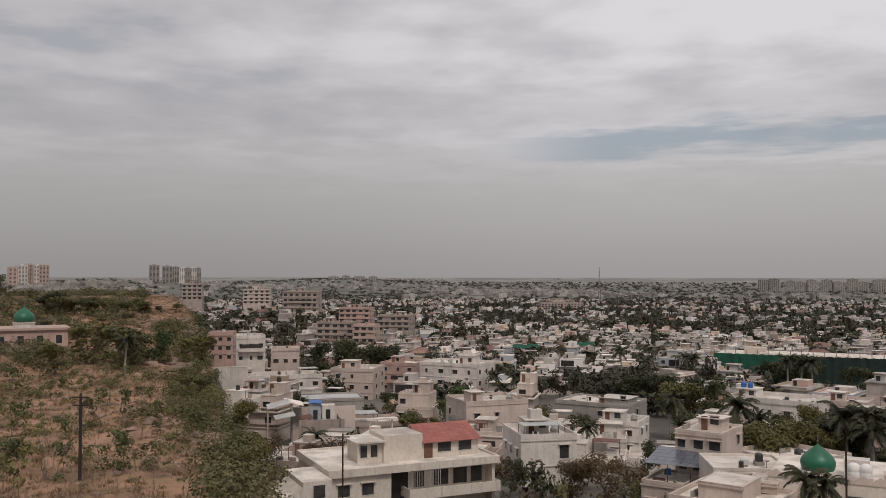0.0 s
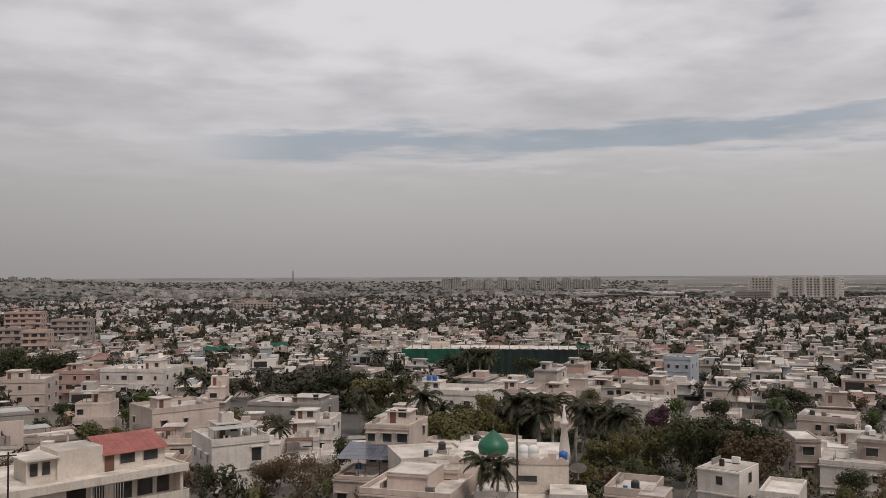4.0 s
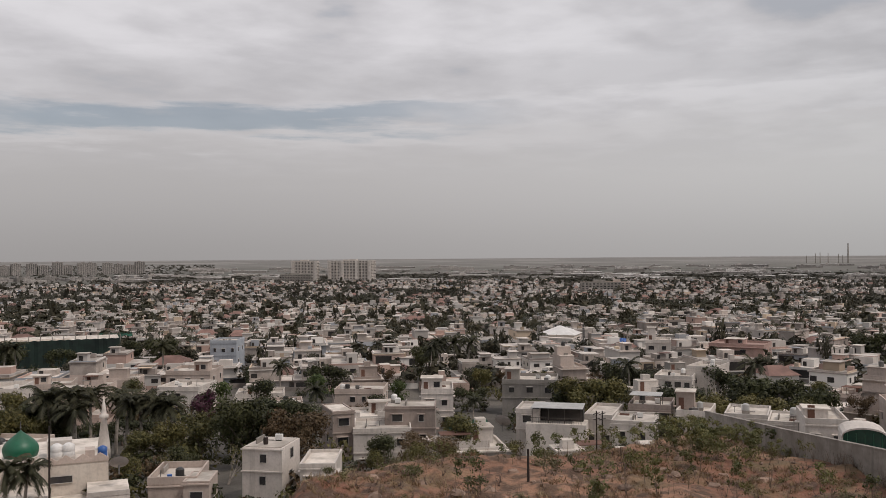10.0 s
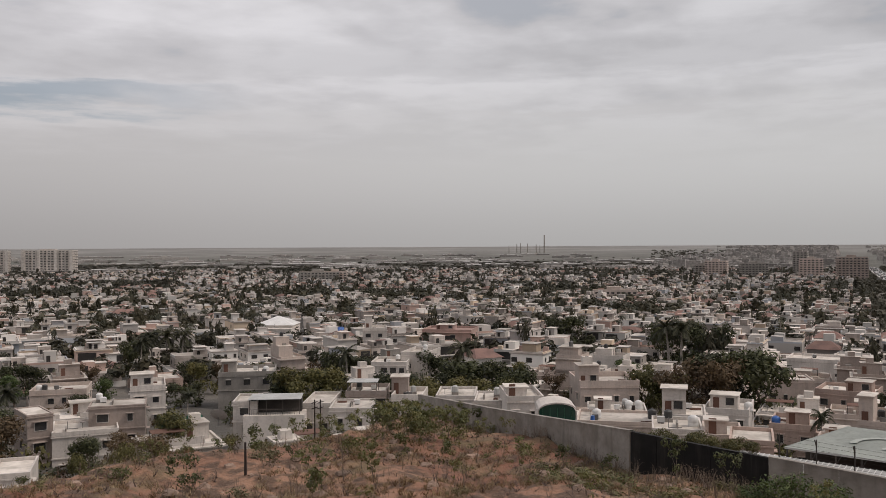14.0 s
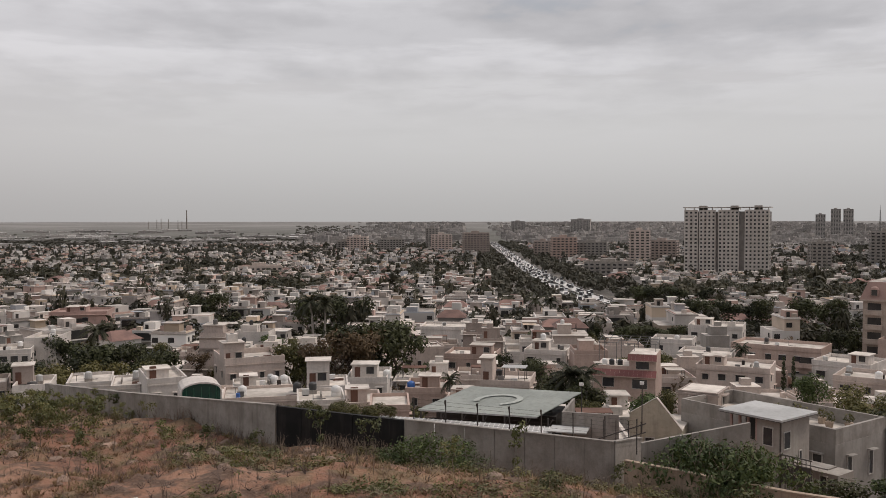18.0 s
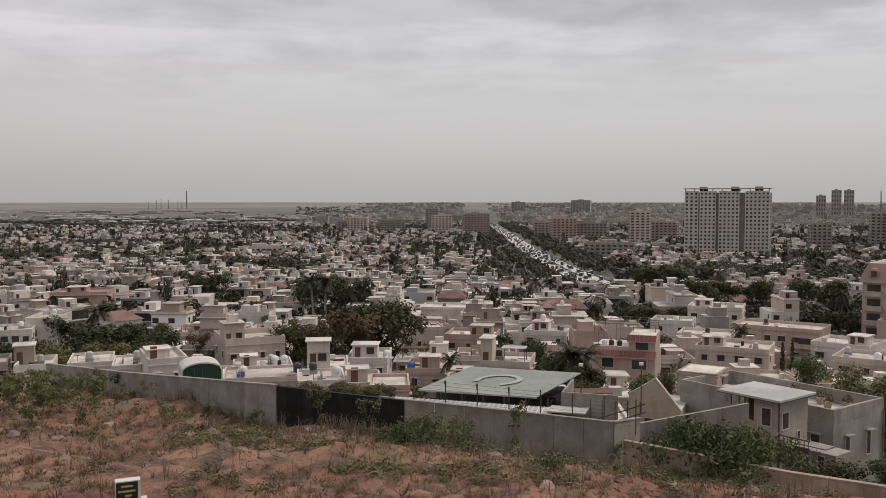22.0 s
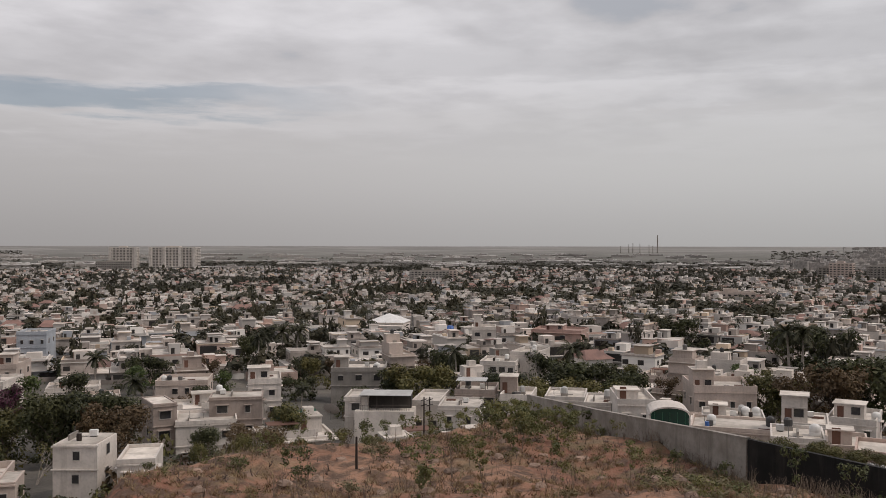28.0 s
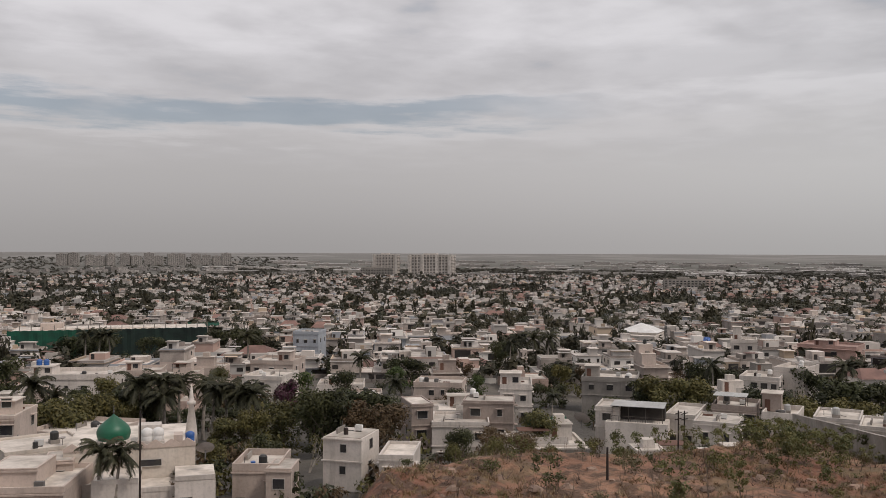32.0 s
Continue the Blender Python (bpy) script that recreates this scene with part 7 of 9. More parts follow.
villa("cream roof room on a low walled terrace", 29.5, 94.5, -37.3, 4.8, 6.0, 27.9, 4, CREAM, seed=66, rows=1, wins=1, side=1, parapet=0.12, shade=0.0)
villa("low cream house with walled roof terrace", 28.6, 92.7, -37.2, 10.5, 10.0, 26.0, 3.4, CREAM, seed=67, rows=1, wins=3, parapet=0.6)
villa("small cream rooftop hut beside the mosque", 35.2, 97.9, -27.8, 3.1, 5.0, 27.2, 3, CREAM, seed=68, rows=1, wins=1, side=1, parapet=0.1, shade=0.0)
villa("cream house with open shaded terrace", 29.0, 117.5, -33.9, 5.7, 8.0, 22.4, 4, CREAM, seed=69, rows=1, wins=2, parapet=0.5)
villa("pale flat-roofed house joined to the mosque", 37.6, 107.6, -5.3, 9.3, 9.0, 26.4, 4, IVORY, seed=70, rows=1, wins=2, side=1, parapet=0.4)
villa("cream roof room with air conditioners", 35.4, 123.0, -36.1, 6.6, 9.0, 28.2, 6, CREAM, seed=71, rows=2, wins=3, side=2, parapet=0.4, stair=(-1.0, 2.4, 3.0, 6.0, 1.8))
villa("roofless pale courtyard rooms below the garden", 56.3, 92.2, -43.4, 5.6, 8.0, 23.7, 3.4, CREAM, seed=72, rows=1, wins=2, side=1, parapet=0.9)
villa("pale roof room beside the courtyard", 57.3, 88.8, -44.8, 3.0, 5.0, 24.3, 3.2, CREAM, seed=73, rows=1, wins=1, side=1, parapet=0.15, shade=0.0)
villa("brown unfinished four-storey block of flats", -102.3, 631.8, -2.8, 25.3, 16.0, 38.7, 15, BEIGE, seed=74, rows=4, pane=(2.4, 1.7), band=0.5, wins=6, side=3, parapet=0.9, stair=(-4.0, 2.0, 4.0, 9.0, 3.0), balcony=(-9.0, 9.0, 7.5, 1.4))
villa("pink four-storey block of flats with square windows", -56.0, 557.2, -8.3, 19.8, 14.0, 29.5, 12, PINK, seed=75, rows=4, pane=(2.4, 1.7), band=0.5, wins=5, side=3, parapet=0.9, stair=(-3.0, 2.0, 4.0, 9.0, 2.6))
villa("cream three-storey flats with dark openings", -57.1, 466.5, -9.0, 20.0, 13.0, 25.2, 9, BEIGE, seed=76, rows=3, pane=(2.4, 1.7), band=0.5, wins=5, side=3, parapet=0.8, stair=(-6.0, -2.0, 3.0, 8.0, 2.6))
villa("pale pink three-storey flats", -40.7, 453.2, -10.9, 11.1, 12.0, 24.4, 9, PEACH, seed=77, rows=3, pane=(2.4, 1.7), band=0.5, wins=3, side=3, parapet=0.9)
villa("pale block of flats below the ridge", -157.1, 743.6, 5.9, 22.5, 14.0, 38.3, 12, CREAM, seed=78, rows=4, pane=(2.4, 1.7), band=0.5, wins=5, side=2, stair=(-4.0, 2.0, 4.0, 9.0, 4.0))
villa("brown half-built flats below the ridge", -207.9, 731.0, 9.9, 16.3, 14.0, 43.1, 13, BEIGE, seed=79, rows=4, pane=(2.4, 1.7), band=0.5, wins=4, side=2, stair=(-2.0, 3.0, 4.0, 9.0, 3.4))
villa("grey-brown long flats with roof rooms", -29.2, 519.2, -12.8, 19.3, 14.0, 26.5, 9, BEIGE, seed=80, rows=3, pane=(2.4, 1.7), band=0.5, wins=5, side=3, stair=(1.0, 6.0, 3.0, 8.0, 2.6))
tree("dry", 20.8, 110.1, 19.8, 9.3, 1, 1.01)
tree("dry", 17.0, 112.7, 19.7, 8.0, 2, 0.92)
tree("dark", 31.0, 136.5, 17.4, 8.7, 3, 0.74)
tree("dark", 9.5, 127.6, 18.4, 5.7, 0, 0.98)
tree("dark", -14.0, 234.6, 13.8, 6.2, 1, 0.98)
tree("dark", -10.7, 234.8, 13.7, 6.3, 2, 0.97)
tree("dark", -7.5, 234.9, 13.7, 6.3, 3, 0.97)
tree("dark", -30.2, 328.6, 11.4, 14.3, 0, 0.92)
tree("dark", -25.2, 329.0, 11.4, 14.3, 1, 0.92)
tree("dark", -20.2, 329.4, 11.3, 14.4, 2, 0.91)
tree("dark", -48.2, 336.6, 11.4, 15.9, 3, 0.86)
tree("dark", -42.7, 337.3, 11.4, 15.8, 0, 0.86)
tree("dark", -37.1, 338.0, 11.4, 15.8, 1, 0.86)
tree("olive", -1.7, 200.0, 14.9, 3.8, 2, 1.17)
tree("olive", -4.5, 199.9, 14.9, 3.8, 3, 1.17)
tree("dark", 11.7, 299.8, 11.7, 9.5, 0, 1.08)
tree("dark", 15.9, 299.6, 11.7, 9.5, 1, 1.08)
tree("dark", 20.1, 299.3, 11.7, 9.6, 2, 1.07)
tree("dark", 24.3, 299.0, 11.7, 9.6, 3, 1.07)
tree("palm", 15.6, 254.5, 13.0, 10.1, 0, 0.87)
tree("palm", 20.2, 254.2, 13.0, 10.2, 1, 0.86)
tree("palm", 24.7, 253.8, 13.0, 10.2, 2, 0.86)
tree("dark", 49.5, 245.1, 13.2, 11.0, 3, 0.99)
tree("dark", 53.1, 244.3, 13.2, 11.0, 0, 0.99)
tree("dark", 56.6, 243.5, 13.2, 11.1, 1, 0.98)
tree("dark", 60.2, 242.7, 13.2, 11.2, 2, 0.98)
tree("olive", 54.9, 228.5, 13.7, 10.3, 3, 1.11)
tree("olive", 59.0, 227.5, 13.7, 10.5, 0, 1.10)
tree("olive", 63.1, 226.4, 13.7, 10.6, 1, 1.10)
tree("dark", 65.1, 231.0, 13.5, 11.4, 2, 0.97)
tree("dark", 68.9, 229.9, 13.5, 11.6, 3, 0.96)
tree("palm", 50.1, 188.5, 15.0, 11.0, 0, 0.89)
tree("palm", 49.6, 193.7, 14.8, 9.2, 1, 0.92)
tree("palm", 51.6, 156.7, 16.0, 14.0, 2, 0.87)
tree("palm", 55.6, 155.3, 16.0, 11.2, 3, 0.75)
tree("palm", 64.4, 141.0, 16.3, 13.8, 0, 0.85)
tree("palm", 67.4, 139.6, 16.3, 14.0, 1, 0.84)
tree("palm", 86.7, 318.4, 10.8, 12.3, 2, 0.83)
tree("palm", 90.1, 317.5, 10.8, 12.4, 3, 0.83)
tree("palm", 67.4, 333.3, 10.5, 13.5, 0, 0.78)
tree("olive", 50.9, 146.4, 16.3, 10.6, 1, 0.85)
tree("olive", 53.9, 145.3, 16.3, 10.5, 2, 0.86)
tree("olive", 57.0, 144.1, 16.3, 10.4, 3, 0.86)
tree("olive", 60.0, 142.9, 16.3, 10.4, 0, 0.86)
tree("dark", 61.8, 153.0, 16.0, 9.9, 1, 0.97)
tree("dark", 64.7, 151.8, 16.0, 9.9, 2, 0.97)
tree("dark", 67.5, 150.5, 16.0, 9.8, 3, 0.98)
tree("palm", 67.3, 145.1, 16.2, 12.6, 0, 0.90)
tree("palm", 69.3, 144.2, 16.2, 12.6, 1, 0.89)
tree("palm", 74.6, 148.3, 16.0, 12.3, 2, 0.93)
tree("palm", 78.3, 146.4, 16.0, 12.2, 3, 0.94)
tree("palm", 75.9, 138.6, 16.2, 11.8, 0, 0.91)
tree("palm", 78.2, 137.3, 16.2, 11.7, 1, 0.91)
tree("palm", 80.4, 136.0, 16.2, 11.7, 2, 0.91)
tree("palm", 65.5, 134.9, 16.5, 11.7, 3, 0.85)
tree("palm", 79.2, 133.3, 16.3, 11.4, 0, 0.90)
tree("palm", 81.0, 132.1, 16.3, 11.4, 1, 0.90)
tree("dark", 75.1, 159.2, 15.6, 4.7, 2, 1.53)
tree("dark", 78.1, 157.7, 15.6, 4.7, 3, 1.53)
tree("dark", 81.1, 156.2, 15.6, 4.6, 0, 1.55)
tree("dark", 84.0, 154.6, 15.6, 4.6, 1, 1.55)
tree("dark", 87.0, 153.0, 15.6, 4.6, 2, 1.55)
tree("dark", 89.9, 151.3, 15.6, 4.6, 3, 1.55)
tree("palm", 154.1, 257.4, 11.7, 12.6, 0, 0.92)
tree("olive", 81.6, 125.8, 16.5, 9.7, 1, 1.11)
tree("green", 105.8, 157.8, 15.2, 10.1, 2, 0.87)
tree("purple", 102.0, 154.3, 15.3, 9.5, 3, 0.88)
tree("dark", 88.7, 127.1, 16.3, 9.1, 0, 1.11)
tree("dark", 91.1, 125.4, 16.3, 9.2, 1, 1.11)
tree("dark", 110.1, 148.6, 15.3, 7.2, 2, 1.03)
tree("dark", 112.6, 146.8, 15.3, 7.2, 3, 1.03)
tree("dry", 86.3, 103.8, 17.8, 11.0, 0, 1.16)
tree("dry", 82.0, 103.5, 18.1, 8.6, 1, 1.01)
tree("dark", 83.9, 109.6, 17.5, 8.5, 2, 0.81)
tree("cypress", 135.2, 186.1, 13.8, 9.5, 3, 0.83)
tree("palm", 138.5, 177.3, 14.0, 11.1, 0, 0.82)
tree("dark", 153.1, 178.3, 13.7, 9.0, 1, 1.03)
tree("dark", 155.8, 176.0, 13.7, 9.1, 2, 1.02)
tree("palm", 201.9, 179.3, 12.5, 13.9, 3, 0.82)
tree("palm", 204.5, 176.2, 12.5, 14.0, 0, 0.82)
tree("palm", 207.1, 173.2, 12.5, 14.2, 1, 0.81)
tree("palm", 192.4, 174.9, 12.8, 12.5, 2, 0.77)
tree("dark", 196.2, 182.6, 12.6, 11.9, 3, 0.66)
tree("dark", 198.7, 179.8, 12.6, 12.0, 0, 0.66)
tree("dark", 151.3, 130.8, 14.8, 6.0, 1, 1.21)
tree("dark", 153.4, 128.3, 14.8, 6.0, 2, 1.21)
tree("dark", 155.5, 125.8, 14.8, 6.0, 3, 1.21)
tree("palm", 142.6, 117.9, 15.3, 5.9, 0, 1.01)
tree("olive", 154.2, 102.1, 15.3, 10.2, 1, 1.04)
tree("olive", 156.1, 99.3, 15.3, 10.2, 2, 1.04)
tree("olive", 157.8, 96.5, 15.3, 10.3, 3, 1.03)
tree("dark", 181.8, 105.2, 14.5, 11.9, 0, 0.79)
tree("palm", 178.3, 101.1, 14.7, 12.5, 1, 0.71)
tree("dark", 187.3, 83.4, 14.7, 12.0, 2, 0.81)
tree("olive", 82.8, 84.1, 19.3, 5.9, 3, 0.73)
tree("bare", 68.8, 61.1, 21.8, 10.2, 0, 0.92)
tree("olive", 69.9, 65.8, 21.4, 9.0, 1, 0.61)
tree("dark", 108.0, 290.6, 11.4, 12.3, 2, 0.99)
tree("dark", 112.0, 289.1, 11.4, 12.2, 3, 1.00)
tree("dark", 115.9, 287.5, 11.4, 12.1, 0, 1.00)
tree("dark", 119.9, 285.9, 11.4, 12.1, 1, 1.00)
tree("palm", 108.9, 279.5, 11.7, 14.1, 2, 0.81)
tree("palm", 112.4, 278.2, 11.7, 14.0, 3, 0.82)
tree("palm", 115.8, 276.7, 11.7, 13.9, 0, 0.82)
tree("dark", 134.7, 290.3, 11.1, 10.1, 1, 0.87)
tree("dark", 139.1, 288.2, 11.1, 10.1, 2, 0.87)
tree("dark", 164.3, 297.7, 10.5, 11.5, 3, 1.12)
tree("dark", 168.5, 295.3, 10.5, 11.5, 0, 1.12)
tree("dark", 172.6, 292.9, 10.5, 11.5, 1, 1.12)
tree("dark", 176.7, 290.5, 10.5, 11.5, 2, 1.12)
tree("olive", 71.6, 131.8, 16.5, 6.9, 3, 1.10)
tree("olive", 74.6, 130.1, 16.5, 6.8, 0, 1.11)
tree("olive", 77.6, 128.4, 16.5, 6.8, 1, 1.11)
tree("olive", 80.5, 126.6, 16.5, 6.8, 2, 1.11)
tree("olive", 60.4, 109.5, 18.0, 6.2, 3, 0.95)
tree("bare", 64.8, 106.9, 18.7, 6.5, 1, 1.0)
tree("dark", 66.9, 107.6, 18.4, 6.3, 2, 0.95)
tree("olive", 73.0, 118.6, 17.6, 8.6, 1, 0.9)
tree("bare", 72.4, 104.6, 18.4, 7.6, 0, 0.96)
tree("palm", 37.0, 91.8, 21.1, 9.7, 1, 0.82)
tree("palm", 38.3, 90.2, 21.2, 9.2, 2, 0.77)
tree("dark", 50.9, 162.2, 15.8, 9.6, 3, 0.99)
tree("dark", 47.9, 163.1, 15.8, 9.7, 0, 0.99)
tree("dark", 45.0, 163.9, 15.8, 9.9, 1, 0.98)
tree("olive", 48.5, 141.9, 16.5, 11.3, 2, 0.98)
tree("olive", 51.4, 140.9, 16.5, 11.5, 3, 0.97)
tree("olive", 54.2, 139.8, 16.5, 11.7, 0, 0.96)
tree("olive", 57.0, 138.7, 16.5, 11.9, 1, 0.95)
tree("dark", 61.8, 147.6, 16.2, 11.2, 2, 1.06)
tree("dark", 64.5, 146.4, 16.2, 11.4, 3, 1.05)
tree("dark", 67.1, 145.3, 16.2, 11.6, 0, 1.04)
tree("dark", 101.6, 130.0, 16.0, 9.0, 1, 1.21)
tree("dark", 104.4, 127.8, 16.0, 9.0, 2, 1.21)
tree("dark", 81.6, 113.8, 17.4, 12.6, 3, 0.99)
tree("dark", 83.3, 112.5, 17.4, 12.4, 0, 1.00)
tree("dark", 156.0, 79.4, 15.7, 10.2, 1, 1.04)
tree("dark", 157.8, 75.7, 15.7, 10.2, 2, 1.04)
tree("dark", 159.0, 104.0, 15.2, 8.9, 3, 1.22)
tree("dark", 161.2, 100.6, 15.2, 8.8, 0, 1.22)
tree("dark", 163.4, 97.0, 15.2, 8.8, 1, 1.22)
tree("olive", 154.0, 89.2, 15.6, 8.3, 2, 1.17)
tree("olive", 155.9, 85.9, 15.6, 8.3, 3, 1.17)
tree("dark", 173.8, 76.8, 15.2, 11.1, 0, 1.19)
tree("dark", 175.7, 72.4, 15.2, 11.1, 1, 1.19)
tree("dark", 177.4, 67.9, 15.2, 11.1, 2, 1.19)
tree("dark", 179.1, 63.4, 15.2, 11.2, 3, 1.18)
tree("olive", 150.3, 68.2, 16.0, 10.0, 0, 1.05)
tree("olive", 151.9, 64.5, 16.0, 10.0, 1, 1.05)
tree("olive", 153.4, 60.8, 16.0, 10.1, 2, 1.04)
tree("olive", 154.8, 57.2, 16.0, 10.1, 3, 1.04)
tree("dark", 170.2, 58.5, 15.5, 10.4, 0, 0.94)
tree("dark", 171.2, 55.5, 15.5, 10.5, 1, 0.93)
tree("cypress", 163.3, 54.1, 15.8, 12.0, 2, 0.78)
tree("palm", 199.3, 80.6, 14.3, 12.7, 3, 0.87)
tree("dark", 266.9, 40.6, 12.5, 15.7, 0, 0.92)
tree("dark", 267.4, 37.3, 12.5, 15.8, 1, 0.91)
tree("dark", 267.9, 34.0, 12.5, 15.9, 2, 0.91)
tree("dark", 268.2, 30.7, 12.5, 15.9, 3, 0.91)
tree("palm", 251.9, 39.8, 13.0, 16.4, 0, 0.83)
tree("palm", 252.4, 36.6, 13.0, 16.5, 1, 0.83)
tree("olive", 179.1, 32.6, 15.4, 10.2, 2, 0.96)
tree("olive", 179.6, 29.7, 15.4, 10.3, 3, 0.95)
tree("olive", 180.0, 26.8, 15.4, 10.4, 0, 0.95)
tree("dry", 176.4, 23.8, 15.6, 13.2, 1, 1.03)
tree("dry", 176.8, 20.5, 15.6, 13.3, 2, 1.03)
tree("dry", 177.2, 17.2, 15.6, 13.4, 3, 1.02)
tree("dark", 181.2, 17.4, 15.4, 14.8, 0, 1.03)
tree("dark", 181.4, 14.4, 15.4, 14.9, 1, 1.02)
tree("dark", 181.6, 11.5, 15.4, 15.0, 2, 1.02)
tree("dark", 316.5, 93.5, 10.8, 14.0, 3, 0.93)
tree("dark", 317.8, 88.8, 10.8, 14.0, 0, 0.93)
tree("dark", 319.1, 84.2, 10.8, 14.1, 1, 0.93)
tree("dark", 129.2, -14.8, 18.2, 10.3, 2, 0.99)
tree("dark", 128.8, -17.8, 18.2, 10.3, 3, 0.99)
tree("palm", 126.8, -17.4, 18.4, 10.9, 0, 0.83)
tree("palm", 126.5, -19.5, 18.4, 10.9, 1, 0.83)
tree("palm", 140.0, 0.3, 17.4, 8.5, 2, 0.64)
tree("dark", 256.3, -43.5, 12.8, 7.3, 3, 1.38)
tree("dark", 255.5, -48.4, 12.8, 7.4, 0, 1.37)
tree("dark", 254.5, -53.3, 12.8, 7.5, 1, 1.35)
tree("dark", 253.4, -58.1, 12.8, 7.6, 2, 1.34)
tree("dark", 252.3, -62.8, 12.8, 7.7, 3, 1.33)
tree("dark", 310.1, -79.2, 11.1, 12.4, 0, 1.15)
tree("dark", 307.9, -87.2, 11.1, 12.6, 1, 1.14)
tree("dark", 305.5, -95.1, 11.1, 12.8, 2, 1.13)
tree("dark", 303.0, -102.9, 11.1, 13.0, 3, 1.12)
tree("dark", 300.3, -110.4, 11.1, 13.2, 0, 1.11)
tree("dark", 297.5, -117.8, 11.1, 13.4, 1, 1.10)
tree("dark", 294.5, -125.1, 11.1, 13.7, 2, 1.09)
tree("dark", 291.5, -132.1, 11.1, 13.9, 3, 1.08)
tree("dark", 411.7, -83.3, 8.3, 12.0, 0, 1.25)
tree("dark", 409.4, -93.6, 8.3, 12.1, 1, 1.25)
tree("dark", 407.0, -103.8, 8.3, 12.3, 2, 1.23)
tree("dark", 404.3, -113.9, 8.3, 12.5, 3, 1.22)
tree("palm", 318.5, -31.1, 11.1, 11.8, 0, 0.90)
tree("palm", 318.0, -35.6, 11.1, 11.8, 1, 0.90)
tree("olive", 108.5, -27.8, 19.8, 9.9, 2, 0.66)
tree("green", 139.5, -55.0, 16.5, 9.5, 3, 1.01)
tree("olive", 100.1, -50.2, 19.8, 12.2, 0, 1.01)
tree("olive", 99.0, -52.3, 19.8, 12.4, 1, 1.00)
tree("olive", 98.4, -53.4, 19.8, 10.8, 2, 0.93)
tree("olive", 97.3, -55.5, 19.8, 11.0, 3, 0.92)
tree("dark", 92.4, -47.6, 20.6, 9.7, 0, 0.99)
tree("dark", 91.5, -49.4, 20.6, 9.9, 1, 0.97)
tree("dark", 90.5, -51.2, 20.6, 10.0, 2, 0.97)
tree("cypress", 177.8, -67.0, 15.2, 7.8, 3, 0.76)
tree("cypress", 177.1, -68.7, 15.2, 7.9, 0, 0.76)
tree("dark", 215.3, -94.2, 13.7, 10.0, 1, 0.87)
tree("dark", 214.0, -97.2, 13.7, 10.1, 2, 0.87)
tree("dark", 56.8, -26.6, 28.9, 5.0, 3, 1.5)
tree("green", 54.6, -28.3, 28.9, 5.8, 0, 1.4)
tree("dark", 52.4, -30.2, 28.9, 5.8, 1, 1.4)
tree("olive", 64.9, 11.9, 33.9, 2.9, 3, 1.16)
tree("olive", 65.2, 10.5, 33.9, 2.8, 0, 1.18)
tree("olive", 65.4, 9.1, 33.9, 2.8, 1, 1.18)
tree("olive", 65.6, 7.6, 33.9, 2.7, 2, 1.21)
tree("olive", 65.7, 6.2, 33.9, 2.7, 3, 1.21)
tree("olive", 65.8, 4.9, 33.8, 2.6, 0, 1.24)


